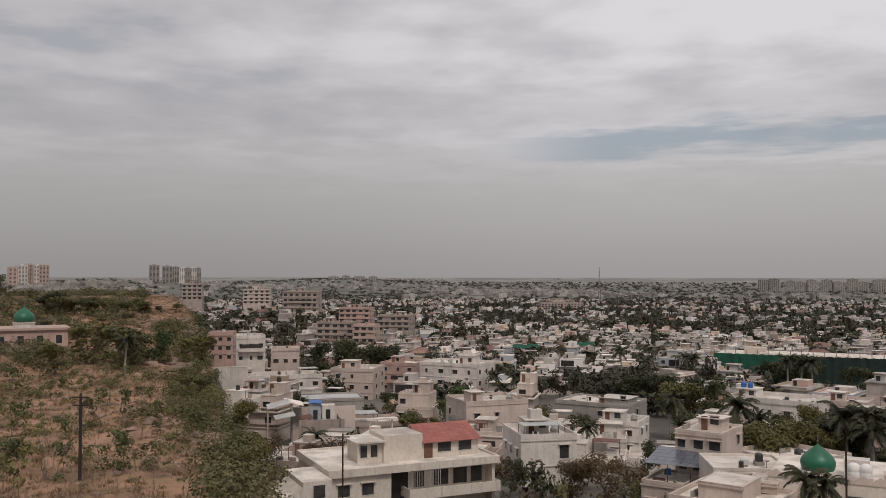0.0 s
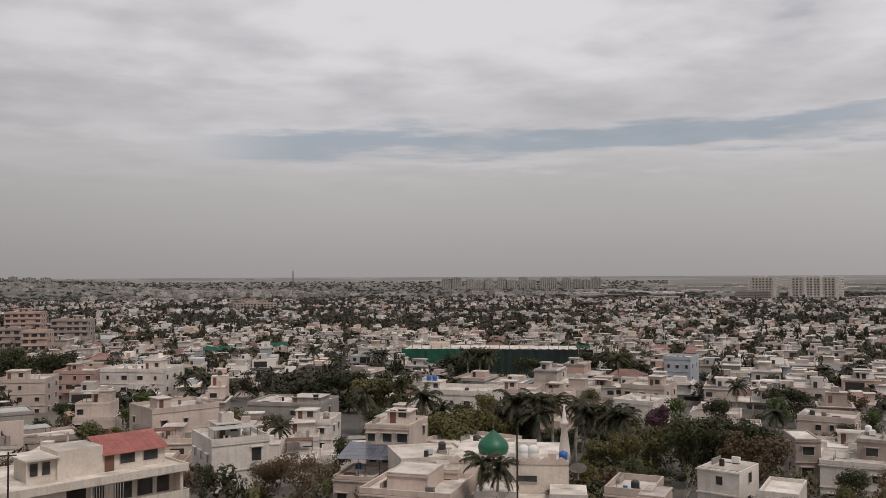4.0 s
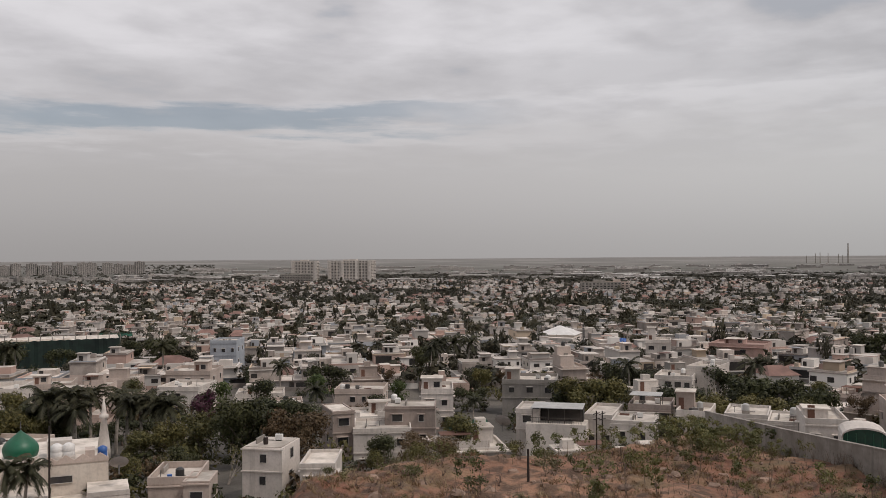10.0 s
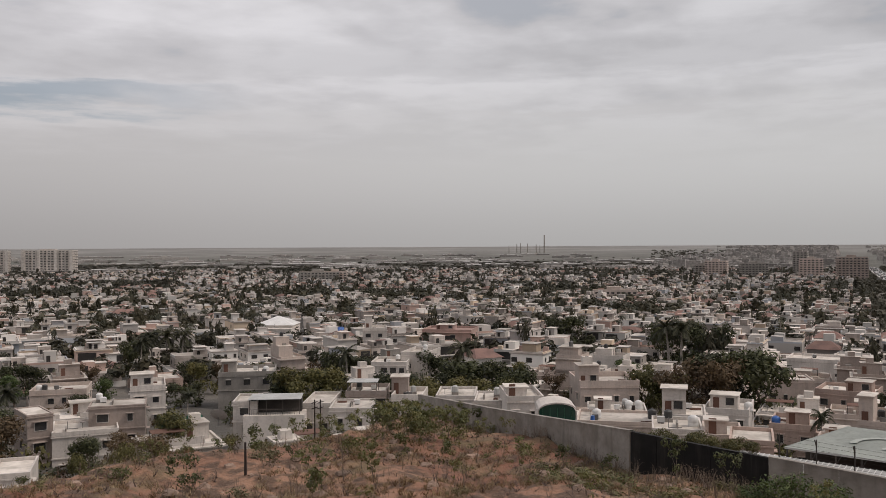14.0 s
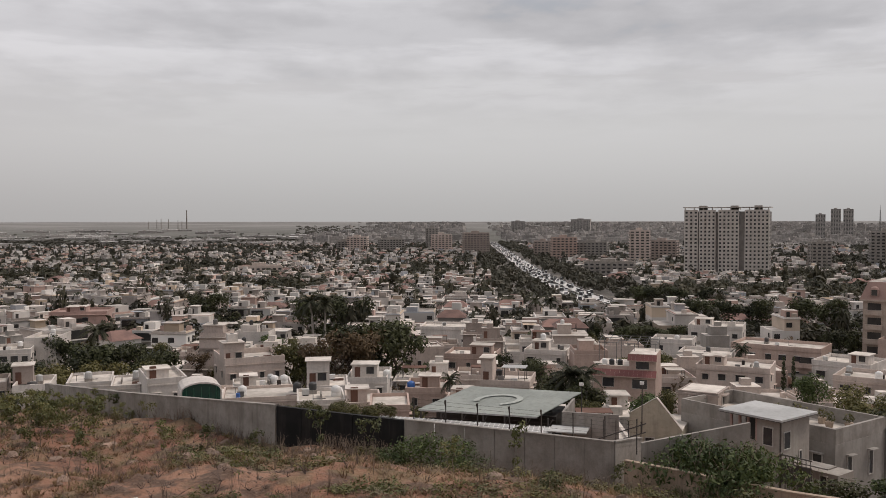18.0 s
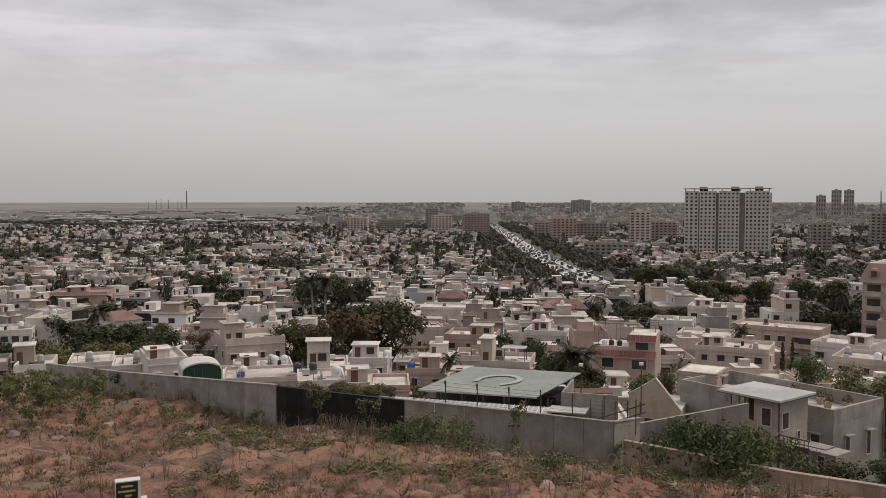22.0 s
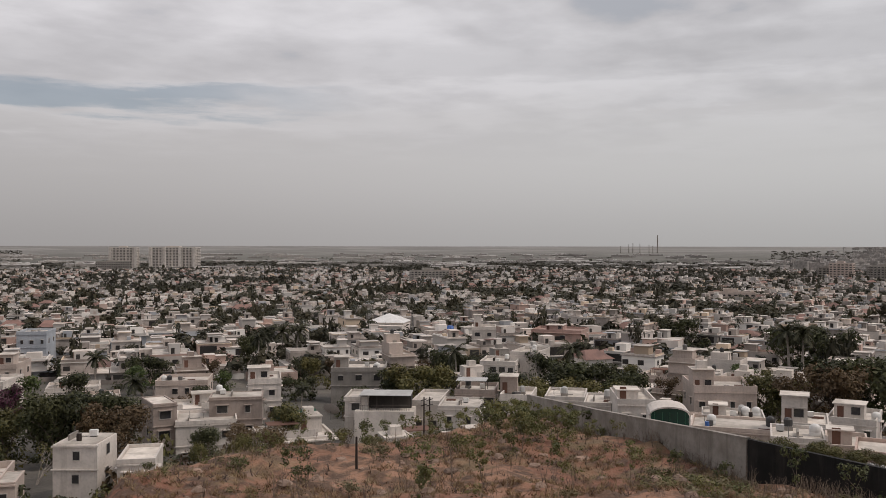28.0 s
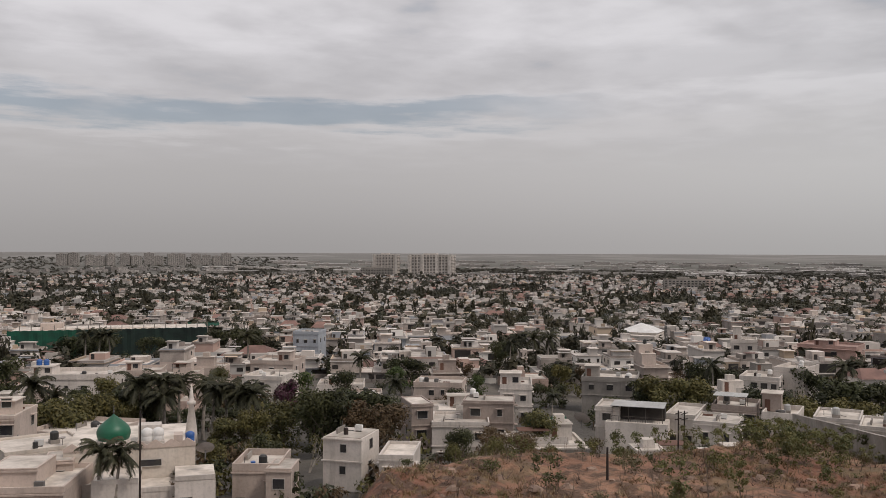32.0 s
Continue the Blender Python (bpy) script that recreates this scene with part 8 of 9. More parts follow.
# ---- the town: plots in rows, back to back, with lanes between ----
def town_house(w, d, storeys, paint, wing, seed):
    """Parts of a flat-roofed villa as (name, Build). Its front looks to -y, its base is at z = 0."""
    rnd = random.Random(seed)
    out = []
    x0, x1, y0, y1 = -w / 2, w / 2, -d / 2, d / 2
    f = 3.15

    def floor(name, a, b, c, e, z, h, eave):
        body, slab = Build(), Build()
        body.box(a, b, c, e, z, z + h, paint, skip="b")
        out.append((name, body))
        slab.box(a - eave, b + eave, c - eave * 1.6, e + eave, z + h, z + h + 0.2, paint, ROOFING)
        out.append(("roof_slab", slab))
        return z + h + 0.2

    def openings(a, b, c, z, chance):
        u = a + 0.5
        while u < b - 1.2:
            ww = rnd.choice((0.9, 1.1, 1.4, 1.6, 2.6))
            if u + ww < b - 0.3 and rnd.random() < chance:
                if ww > 2:
                    o = Build()
                    # veranda shade painted as a dark sheet on the wall
                    o.box(u, u + ww, c - 0.04, c + 0.02, z, z + 2.3, SHADE)
                    out.append(("veranda_opening", o))
                else:
                    out.append(("window", window_build(u + ww / 2, c, z + 0.95, ww, rnd.choice((1.0, 1.2, 1.3)))))
            u += ww + rnd.uniform(1.0, 2.4)

    body = Build()
    body.box(x0, x1, y0, y1, -3.0, 0.0, paint, skip="b")
    out.append(("plinth", body))
    top = floor("ground_floor", x0, x1, y0, y1, 0.0, f, rnd.choice((0.04, 0.04, 0.15, 0.5)))
    openings(x0, x1, y0, 0.1, 0.75)
    a, b, c, e = x0, x1, y0, y1
    for s in range(1, storeys):
        side = rnd.choice((0, 1))
        cut = rnd.uniform(0.15, 0.42) * (b - a)
        low_a, low_b, low_c, low_e = a, b, c, e
        a, b = (a + cut, b) if side else (a, b - cut)
        c += rnd.choice((0.0, 0.0, 1.8, 3.0))
        e -= rnd.choice((0.0, 0.0, 2.0))
        rail = Build()
        rail.rim(low_a, low_b, low_c, low_e, top + 0.003, top + rnd.choice((0.6, 0.9)), 0.16, paint)
        out.append(("terrace_parapet", rail))
        openings(a, b, c, top, 0.7)
        top = floor("upper_floor", a, b, c, e, top, f, rnd.choice((0.04, 0.04, 0.2, 0.6)))
    for side, xs in ((-1, x0), (1, x1)):
        o = Build()
        cy = rnd.uniform(y0 + 2, y1 - 2)
        o.box(*sorted((xs - side * 0.02, xs + side * 0.03)), cy - 0.6, cy + 0.6, 1.0, 2.3, DARK)
        out.append(("window", o))
    if rnd.random() < 0.75:
        par = Build()
        par.rim(a + 0.05, b - 0.05, c + 0.05, e - 0.05, top + 0.003, top + rnd.choice((0.35, 0.6, 0.85)), 0.18, paint)
        out.append(("parapet", par))
    w2, d2 = b - a, e - c
    sw, sd, sh = rnd.uniform(2.2, 4.6), rnd.uniform(2.4, 4.2), rnd.uniform(2.0, 2.6)
    sx = rnd.uniform(a + 0.3, max(a + 0.31, b - sw - 0.4))
    sy = rnd.uniform(c + d2 * 0.3, max(c + d2 * 0.3 + 0.01, e - sd - 0.4))
    sr = Build()
    sr.box(sx, sx + sw, sy, sy + sd, top, top + sh, paint)
    lip = rnd.choice((0.03, 0.03, 0.12, 0.3))
    sr.box(sx - lip, sx + sw + lip, sy - lip * 1.8, sy + sd + lip, top + sh, top + sh + 0.15, paint, ROOFING)
    sr.box(sx + 0.4, sx + 1.25, sy - 0.03, sy, top + 0.02, top + 1.95, BROWNW)
    out.append(("stair_room", sr))
    tank = Build()
    tz, tx, ty = top + sh + 0.15, sx + sw * rnd.uniform(0.35, 0.65), sy + sd * 0.5
    style = rnd.random()
    if style < 0.45:
        tank.box(tx - 0.9, tx + 0.7, ty - 0.8, ty + 0.8, tz, tz + 1.1, paint, ROOFING)
    elif style < 0.75:
        tank.box(a + 0.5, a + 2.4, c + 1.0, c + 2.6, top, top + 1.2, paint, ROOFING)
    else:
        tank.lathe(tx, ty, [(0.5, tz), (0.52, tz + 0.1), (0.52, tz + 0.95), (0.3, tz + 1.12), (0.2, tz + 1.2)], rnd.choice((PLASTICWHITE, PLASTICWHITE, STEEL, PLASTICBLACK)), 10)
    out.append(("water_tank", tank))
    if rnd.random() < 0.55:
        sc = Build()
        u = rnd.uniform(a + 0.5, max(a + 0.6, b - 5))
        v = c + rnd.uniform(0.4, 1.5)
        wide = min(rnd.uniform(3.0, 5.0), b - u - 0.3)
        sc.box(u, u + wide, v, v + 3.0, top + 2.15, top + 2.25, rnd.choice((SHEET, ROOFING, BROWNW, CONCRETE)))
        for px in (u + 0.1, u + wide - 0.1):
            for py in (v + 0.1, v + 2.9):
                sc.rod((px, py, top), (px, py, top + 2.15), 0.06, DARKSTEEL, None, 4)
        out.append(("roof_canopy", sc))
    for _ in range(rnd.choice((1, 2, 2))):
        cl = Build()
        u, v = rnd.uniform(a + 0.4, b - 1.6), rnd.uniform(c + 0.4, e - 1.6)
        cl.box(u, u + rnd.uniform(0.6, 1.3), v, v + rnd.uniform(0.5, 1.2), top, top + rnd.uniform(0.5, 1.3), rnd.choice((STEEL, CONCRETE, GREYP, BROWNW, paint)))
        out.append(("roof_box", cl))
    scr = Build()
    scr.box(a + w2 * rnd.uniform(0.25, 0.75), a + w2 * 0.75 + 0.2, c + 0.4, c + 0.55, top, top + 1.4, paint)
    out.append(("roof_wall", scr))
    wall = Build()
    gy = y0 - 4.2
    wall.box(x0 - 1, x1 + 1, gy, gy + 0.2, -2.5, 2.1, paint, skip="b")
    wall.box(x0 - 1, x0 - 0.8, gy + 0.2, y1 + 0.5, -2.5, 2.1, paint, skip="b")
    wall.box(x1 - 2.6, x1 - 0.2, gy - 0.03, gy, 0.0, 2.0, BROWNW)
    out.append(("yard_wall", wall))
    return out


PAINTS = [(WHITE, "white"), (CREAM, "cream"), (WHITE, "white"), (GREYP, "grey"), (CREAM, "cream"), (WHITE, "white"), (BEIGE, "beige"), (WHITE, "white"), (CREAM, "cream"), (PEACH, "peach")]


def far_template(seed, wall, roof, dark, full):
    """A joined-up far villa: low, broad and stepped, with veranda shade painted as dark faces, overhanging slabs and
    roof rooms.
    """
    rnd = random.Random(seed)
    b = Build()
    w, d = rnd.uniform(9.3, 12.2), rnd.uniform(9.5, 13)
    st = rnd.choice((1, 1, 1, 2, 2, 2, 2, 3))
    f = 3.1
    x0, x1, y0, y1, z = -w / 2, w / 2, -d / 2, d / 2, 0.0
    for s in range(st):
        if s:
            cut = rnd.uniform(0.1, 0.45) * (x1 - x0)
            if rnd.random() < 0.5:
                x0 += cut
            else:
                x1 -= cut
            y0 += rnd.choice((0, 0, 2.5))
            y1 -= rnd.choice((0, 0, 2.5))
        b.box(x0, x1, y0, y1, z if s else -3, z + f, wall, roof, skip="b")
        e = rnd.choice((0.0, 0.0, 0.3, 0.7))
        if full and e:
            b.box(x0 - e, x1 + e, y0 - e, y1 + e, z + f, z + f + 0.25, wall, roof)
        for k, yy in ((-1, y0), (1, y1)):
            u = x0 + 0.5
            while u < x1 - 1.2:
                ww = rnd.choice((0.9, 1.2, 1.5, 2.8, 4.5))
                if u + ww < x1 - 0.2 and rnd.random() < 0.7:
                    # wide faces are painted veranda shade, narrow ones are panes
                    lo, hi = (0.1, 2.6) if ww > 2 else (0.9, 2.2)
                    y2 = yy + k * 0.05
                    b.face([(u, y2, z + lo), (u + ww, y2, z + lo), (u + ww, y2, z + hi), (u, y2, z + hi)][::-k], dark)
                u += ww + rnd.uniform(0.9, 2.4)
        for k, xx in ((-1, x0), (1, x1)):
            for v in (y0 + (y1 - y0) * 0.25, y0 + (y1 - y0) * 0.7):
                if rnd.random() < 0.6:
                    x2 = xx + k * 0.05
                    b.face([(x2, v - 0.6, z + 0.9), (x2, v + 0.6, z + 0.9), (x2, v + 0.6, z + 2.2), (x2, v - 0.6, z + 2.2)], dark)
        z += f + (0.25 if full and e else 0)
    style = rnd.random()
    if style < 0.14:
        o = 0.5
        k = len(b.v)
        xm = (x1 - x0) * 0.25
        ym = (y0 + y1) / 2
        b.v += [(x0 - o, y0 - o, z), (x1 + o, y0 - o, z), (x1 + o, y1 + o, z), (x0 - o, y1 + o, z), (x0 + xm, ym, z + 2.2), (x1 - xm, ym, z + 2.2)]
        b.f += [(k, k + 1, k + 5, k + 4), (k + 1, k + 2, k + 5), (k + 2, k + 3, k + 4, k + 5), (k + 3, k, k + 4)]
        b.m += [b.slot(FAR_TILE)] * 4
        return b
    if full and style < 0.7:
        b.rim(x0, x1, y0, y1, z + 0.003, z + rnd.uniform(0.3, 0.8), 0.25, wall)
    for _ in range(rnd.choice((1, 1, 2))):
        a, c = rnd.uniform(2.2, 5.0), rnd.uniform(2.4, 4.4)
        x, y = rnd.uniform(x0 + 0.2, max(x0 + 0.3, x1 - a)), rnd.uniform(y0 + 0.2, max(y0 + 0.3, y1 - c))
        hh = rnd.uniform(1.6, 2.7)
        b.box(x, x + a, y, y + c, z, z + hh, wall, roof, skip="b")
        if full and rnd.random() < 0.35:
            b.box(x - 0.3, x + a + 0.3, y - 0.5, y + c + 0.5, z + hh, z + hh + 0.18, wall, roof)
        if full:
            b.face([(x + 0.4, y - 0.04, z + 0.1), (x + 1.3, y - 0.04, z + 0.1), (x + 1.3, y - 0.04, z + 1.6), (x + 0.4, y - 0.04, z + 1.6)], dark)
    for _ in range(rnd.choice((0, 1, 2, 3)) if full else rnd.choice((0, 1))):
        x, y = rnd.uniform(x0, x1 - 1.5), rnd.uniform(y0, y1 - 1.5)
        b.box(x, x + 1.2, y, y + 1.2, z, z + rnd.uniform(0.8, 1.7), wall, skip="b")
    if full and rnd.random() < 0.4:
        x, y = rnd.uniform(x0, x1 - 4), y0 + 0.5
        b.box(x, x + 3.6, y, y + 2.6, z + 2.1, z + 2.2, FAR_TILE if rnd.random() < 0.3 else wall)
    for k in (-1, 1):
        b.box(-w / 2 - 0.6, w / 2 + 0.6, *sorted((k * (d / 2 + 3.0), k * (d / 2 + 3.2))), -3, 1.7, wall, skip="b")
    return b


def crown_template(seed, quads, material, size=1.5, flat_top=0.75, lumps=6):
    """Leaf clumps on a few overlapping lumps; about 1 m in radius before scaling, base at z = 0."""
    rnd = random.Random(seed)
    b = Build()
    centres = [(rnd.uniform(-0.55, 0.55), rnd.uniform(-0.55, 0.55), rnd.uniform(0.45, 1.15) * flat_top, rnd.uniform(0.38, 0.62)) for _ in range(lumps)]
    for _ in range(quads):
        cx, cy, cz, cr = rnd.choice(centres)
        d = Vector((rnd.gauss(0, 1), rnd.gauss(0, 1), rnd.gauss(0.15, 1))).normalized()
        p = Vector((cx, cy, cz)) + d * cr * rnd.uniform(0.65, 1.05)
        nrm = (d + Vector((rnd.uniform(-0.7, 0.7), rnd.uniform(-0.7, 0.7), rnd.uniform(-0.2, 0.9)))).normalized()
        u = nrm.orthogonal().normalized()
        v = nrm.cross(u)
        t = rnd.uniform(0, 6.28)
        u, v = u * math.cos(t) + v * math.sin(t), v * math.cos(t) - u * math.sin(t)
        s = size * rnd.uniform(0.6, 1.25)
        b.face([p - u * s, p - v * s * 0.8, p + (u + v * 0.6) * s], material)
    return b


def rows_of_plots(turn, origin, extent, lo, hi, az_lo, az_hi, seed):
    """House plots of one street grid: (x, y, turn)."""
    rnd = random.Random(seed)
    c, s = math.cos(turn), math.sin(turn)
    pitch_w, pitch_d, lane = 11.8, 16.2, 7.5
    out = []
    n = int(extent / pitch_w)
    rows, v, k = [], -extent, 0
    while v < extent:
        rows.append((v, k % 2))
        v += pitch_d + (lane if k % 2 else 0)
        k += 1
    for v, back in rows:
        for i in range(-n, n):
            if (i + int(v // 37) * 5) % 14 == 0:
                continue
            u = i * pitch_w
            x, y = origin[0] + u * c - v * s, origin[1] + u * s + v * c
            r = math.hypot(x, y)
            if not lo < r < hi:
                continue
            az = math.degrees(math.atan2(x, y))
            if not az_lo <= az < az_hi:
                continue
            out.append((x + rnd.uniform(-0.5, 0.5), y + rnd.uniform(-0.5, 0.5), turn + (math.pi if back else 0) + rnd.uniform(-0.02, 0.02)))
    return out


def on_hill(x, y):
    return ground_z(x, y) - town_level(math.hypot(x, y), math.degrees(math.atan2(x, y))) > 1.2


HIGHWAY_Y, HIGHWAY_HALF = -70.0, 30.0


def on_highway(x, y, r):
    return x > 380 and abs(y - HIGHWAY_Y - (x - 420) * -0.01) < HIGHWAY_HALF + r


GRIDS = [(radians(-14), -34, 14), (radians(-40), 14, 70), (radians(-92), 70, 126)]
rnd = random.Random(11)
plots = []
for turn, a, b in GRIDS:
    plots += rows_of_plots(turn, (0, 0), 1700, 98, 1650, a, b, 3)

near_plots, far_plots, tree_spots = [], [], []
for x, y, turn in plots:
    r = math.hypot(x, y)
    if on_hill(x, y) or (34 < math.degrees(math.atan2(x, y)) < 126 and r < hill_edge(math.degrees(math.atan2(x, y))) + 24) or on_highway(x, y, 14) or not is_free(x, y, 4.5 if r < 180 else 6):
        continue
    green = noise.noise((x * 0.008, y * 0.008, 3.3)) + rnd.uniform(-0.25, 0.25)
    if green > (0.21 if r > 300 else 0.17) or (r > 300 and rnd.random() < 0.05):
        for _ in range(5):
            tree_spots.append((x + rnd.uniform(-7, 7), y + rnd.uniform(-8, 8)))
        continue
    (near_plots if r < 245 else far_plots).append((x, y, turn))
    for _ in range(rnd.choice((2, 3, 3, 4)) if noise.noise((x * 0.016, y * 0.016, 7.0)) > 0.06 else rnd.choice((0, 0, 1, 1, 2))):
        a = turn + math.pi / 2 + rnd.choice((0, math.pi)) + rnd.uniform(-0.5, 0.5)
        tree_spots.append((x + 9.5 * math.cos(a), y + 9.5 * math.sin(a)))

# near villas: objects with parts, from a set of designs
designs = []
for k in range(30):
    paint, word = PAINTS[k % len(PAINTS)]
    rr = random.Random(100 + k)
    designs.append((rr.uniform(9.2, 11.3), rr.uniform(9.5, 12.2), rr.choice((1, 1, 1, 2, 2, 3)), paint, rr.choice((0, 0.4, 0.5)), 200 + k, word))
LOW = [k for k, q in enumerate(designs) if q[2] == 1]
made = {}
for x, y, turn in near_plots:
    low = math.hypot(x, y) < 185
    k = rnd.choice(LOW if low else range(len(designs)))
    if not low and designs[k][2] == 3 and rnd.random() < 0.7:
        k = rnd.choice(LOW)
    w_, d_, st, paint, wing, seed, word = designs[k]
    m = Matrix.Translation((x, y, ground_z(x, y))) @ Matrix.Rotation(turn, 4, "Z")
    if k in made:
        copy_thing(made[k], m)
        continue
    root = thing("house", "%s flat-roofed %s villa with rooftop water tank" % (word, {1: "single-storey", 2: "two-storey", 3: "three-storey"}[st]), "house", m, "villas of the town")
    for nm, b in town_house(w_, d_, st, paint, wing, seed):
        part(nm, b, root)
    made[k] = root

# farther houses and trees, joined, in rings; the outermost takes haze-painted materials
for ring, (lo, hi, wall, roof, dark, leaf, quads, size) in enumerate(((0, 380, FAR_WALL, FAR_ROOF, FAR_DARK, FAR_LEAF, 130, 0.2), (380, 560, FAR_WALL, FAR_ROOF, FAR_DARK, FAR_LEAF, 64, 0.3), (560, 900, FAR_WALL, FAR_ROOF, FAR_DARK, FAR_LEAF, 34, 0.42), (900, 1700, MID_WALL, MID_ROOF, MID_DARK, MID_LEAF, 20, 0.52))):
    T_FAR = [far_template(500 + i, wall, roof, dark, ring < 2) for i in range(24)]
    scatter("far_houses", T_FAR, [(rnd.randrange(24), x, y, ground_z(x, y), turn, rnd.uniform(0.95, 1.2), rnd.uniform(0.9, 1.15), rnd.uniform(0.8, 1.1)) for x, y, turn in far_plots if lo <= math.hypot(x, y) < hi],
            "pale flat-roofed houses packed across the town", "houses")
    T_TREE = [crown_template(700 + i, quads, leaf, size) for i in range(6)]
    spots = []
    for x, y in tree_spots:
        if max(lo, 235) <= math.hypot(x, y) < hi:
            s = rnd.choice((2.0, 2.6, 3.2, 3.8, 4.6)) * rnd.uniform(0.85, 1.15)
            tall = 1.7 if rnd.random() < 0.12 else 1.0
            spots.append((rnd.randrange(6), x, y, ground_z(x, y) + rnd.uniform(0.3, 2.6), rnd.uniform(0, 6), s * rnd.uniform(1, 1.5) / tall, s * rnd.uniform(1, 1.4) / tall, s * rnd.uniform(0.85, 1.3) * tall))
    scatter("far_trees", T_TREE, spots, "dark green trees between the houses, haze-greyed farther out", "trees")
T_PALM = []
for i in range(3):
    b = Build()
    tm = random.Random(i)
    b.rod((0, 0, -1), (0.3, 0.2, 8), 0.22, PALEBARK, 0.15, 4)
    for j in range(12):
        a = j * 2.4
        o = Vector((math.cos(a), math.sin(a), 0))
        r1 = Vector((0.3, 0.2, 8)) + o * 1.5 + Vector((0, 0, tm.uniform(-0.2, 1.0)))
        r2 = r1 + o * 1.4 + Vector((0, 0, -1.2))
        side = o.cross(Vector((0, 0, 1))) * 0.42
        b.face([(0.3, 0.2, 8), r1 - side, r2, r1 + side], LEAF_PALM)
    T_PALM.append(b)
far_spots = [p for p in tree_spots if 330 < math.hypot(*p) < 1000]
scatter("far_palms", T_PALM, [(rnd.randrange(3), x + 4, y - 3, ground_z(x, y), rnd.uniform(0, 6), 1, 1, rnd.uniform(0.8, 1.3)) for x, y in far_spots[::5]], "far coconut palms between the houses", "trees")

# the outer town, kilometres off, with haze put into its colours
T_OUT = []
for i in range(6):
    b = Build()
    h = (4, 5, 7, 7, 9, 11)[i]
    b.box(-6, 6, -8, 8, -4, h, HAZE_PAINT, skip="b")
    b.box(-2, 2, -3, 1, h, h + 3, HAZE_PAINT, skip="b")
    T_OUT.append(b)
T_OUTTREE = [crown_template(800 + i, 16, HAZE_LEAF, 0.5) for i in range(4)]
spots, bushes = [], []
for _ in range(24000):
    r = math.sqrt(rnd.uniform(1600 ** 2, 4800 ** 2))
    az = rnd.uniform(-31, 125)
    x, y = polar(az, r)
    dens = noise.noise((x * 0.0016, y * 0.0016, 8.1)) + curve(az, (8, 0.3), (16, -0.1), (34, -0.2), (42, -0.8), (64, -0.8), (80, 0.1), (86, 0.75)) - max(0, r - 2200) * 0.0004 * (1 if 36 < az < 80 else 0.5)
    if on_highway(x, y, 25) or not is_free(x, y, 12) or (34 < az < 80 and r > 3000):
        continue
    if dens > rnd.uniform(0.05, 0.9):
        s = rnd.uniform(0.9, 1.9)
        high = rnd.choice((1.0, 1.0, 1.3, 1.8)) if az > 80 else 1.0
        base = ground_z(x, y)
        spots.append((rnd.randrange(6), x, y, base, rnd.choice((0.3, -0.7, 0.0)), s, s, min(rnd.uniform(0.7, 1.1) * high, max(0.35, (43 - base) / 14))))
    elif r < 3900 and rnd.random() < (0.95 if r < 2300 else (0.8 if az > 80 or az < 34 else 0.12)):
        s = rnd.uniform(2.5, 5.5)
        bushes.append((rnd.randrange(4), x, y, ground_z(x, y), rnd.uniform(0, 6), s * 1.5, s * 1.5, s * 0.9))
# sheds, yards and tree lines on the bare plain in the north-east
T_SHED = []
for i in range(4):
    b = Build()
    b.box(-1, 1, -1, 1, -3, 4.0 + i, HAZE_PAINT, PAVED, skip="b")
    b.box(-0.5, -0.2, -0.6, 0.6, 4.0 + i, 6.5 + i, HAZE_PAINT, skip="b")
    T_SHED.append(b)
sheds, lines = [], []
for _ in range(520):
    az, r = rnd.uniform(28, 86), math.sqrt(rnd.uniform(1750 ** 2, 3300 ** 2))
    x, y = polar(az, r)
    if on_highway(x, y, 60):
        continue
    a = radians(-az) + rnd.uniform(-0.12, 0.12)
    if rnd.random() < 0.42:
        sheds.append((rnd.randrange(4), x, y, ground_z(x, y), a, rnd.uniform(12, 60), rnd.uniform(10, 25), rnd.uniform(0.8, 1.3)))
    for k in range(rnd.choice((2, 4, 6)) if r < 2500 else 0):
        off = rnd.uniform(-70, 70)
        x2, y2 = x + off * math.cos(a), y + off * math.sin(a) + rnd.uniform(-8, 8)
        lines.append((rnd.randrange(4), x2, y2, ground_z(x2, y2), a, rnd.uniform(9, 26), rnd.uniform(5, 9), rnd.uniform(3, 6)))
scatter("plain_sheds", T_SHED, sheds, "long low pale sheds spread over the plain", "buildings")
scatter("plain_tree_lines", T_OUTTREE, lines, "haze-greyed tree lines across the far plain", "trees")
scatter("outer_town_houses", T_OUT, spots, "haze-greyed buildings spread over the far plain", "houses")
scatter("outer_town_trees", T_OUTTREE, bushes, "haze-greyed scattered trees over the far plain", "trees")

near_trees = [(x, y) for x, y in tree_spots if math.hypot(x, y) <= 235 and is_free(x, y, 1.5)]
near_trees = near_trees[::max(1, len(near_trees) // 60)]
for x, y in near_trees:
    kind = rnd.choice(("dark", "dark", "dark", "olive", "olive", "palm", "green", "dry"))
    tree(kind, x, y, ground_z(x, y), rnd.uniform(6.5, 9.5), rnd.randrange(4), rnd.uniform(0.85, 1.2), keep=False)

# ---- the highway with its standing traffic ----
def highway_y(x):
    return HIGHWAY_Y - 0.01 * (x - 420)


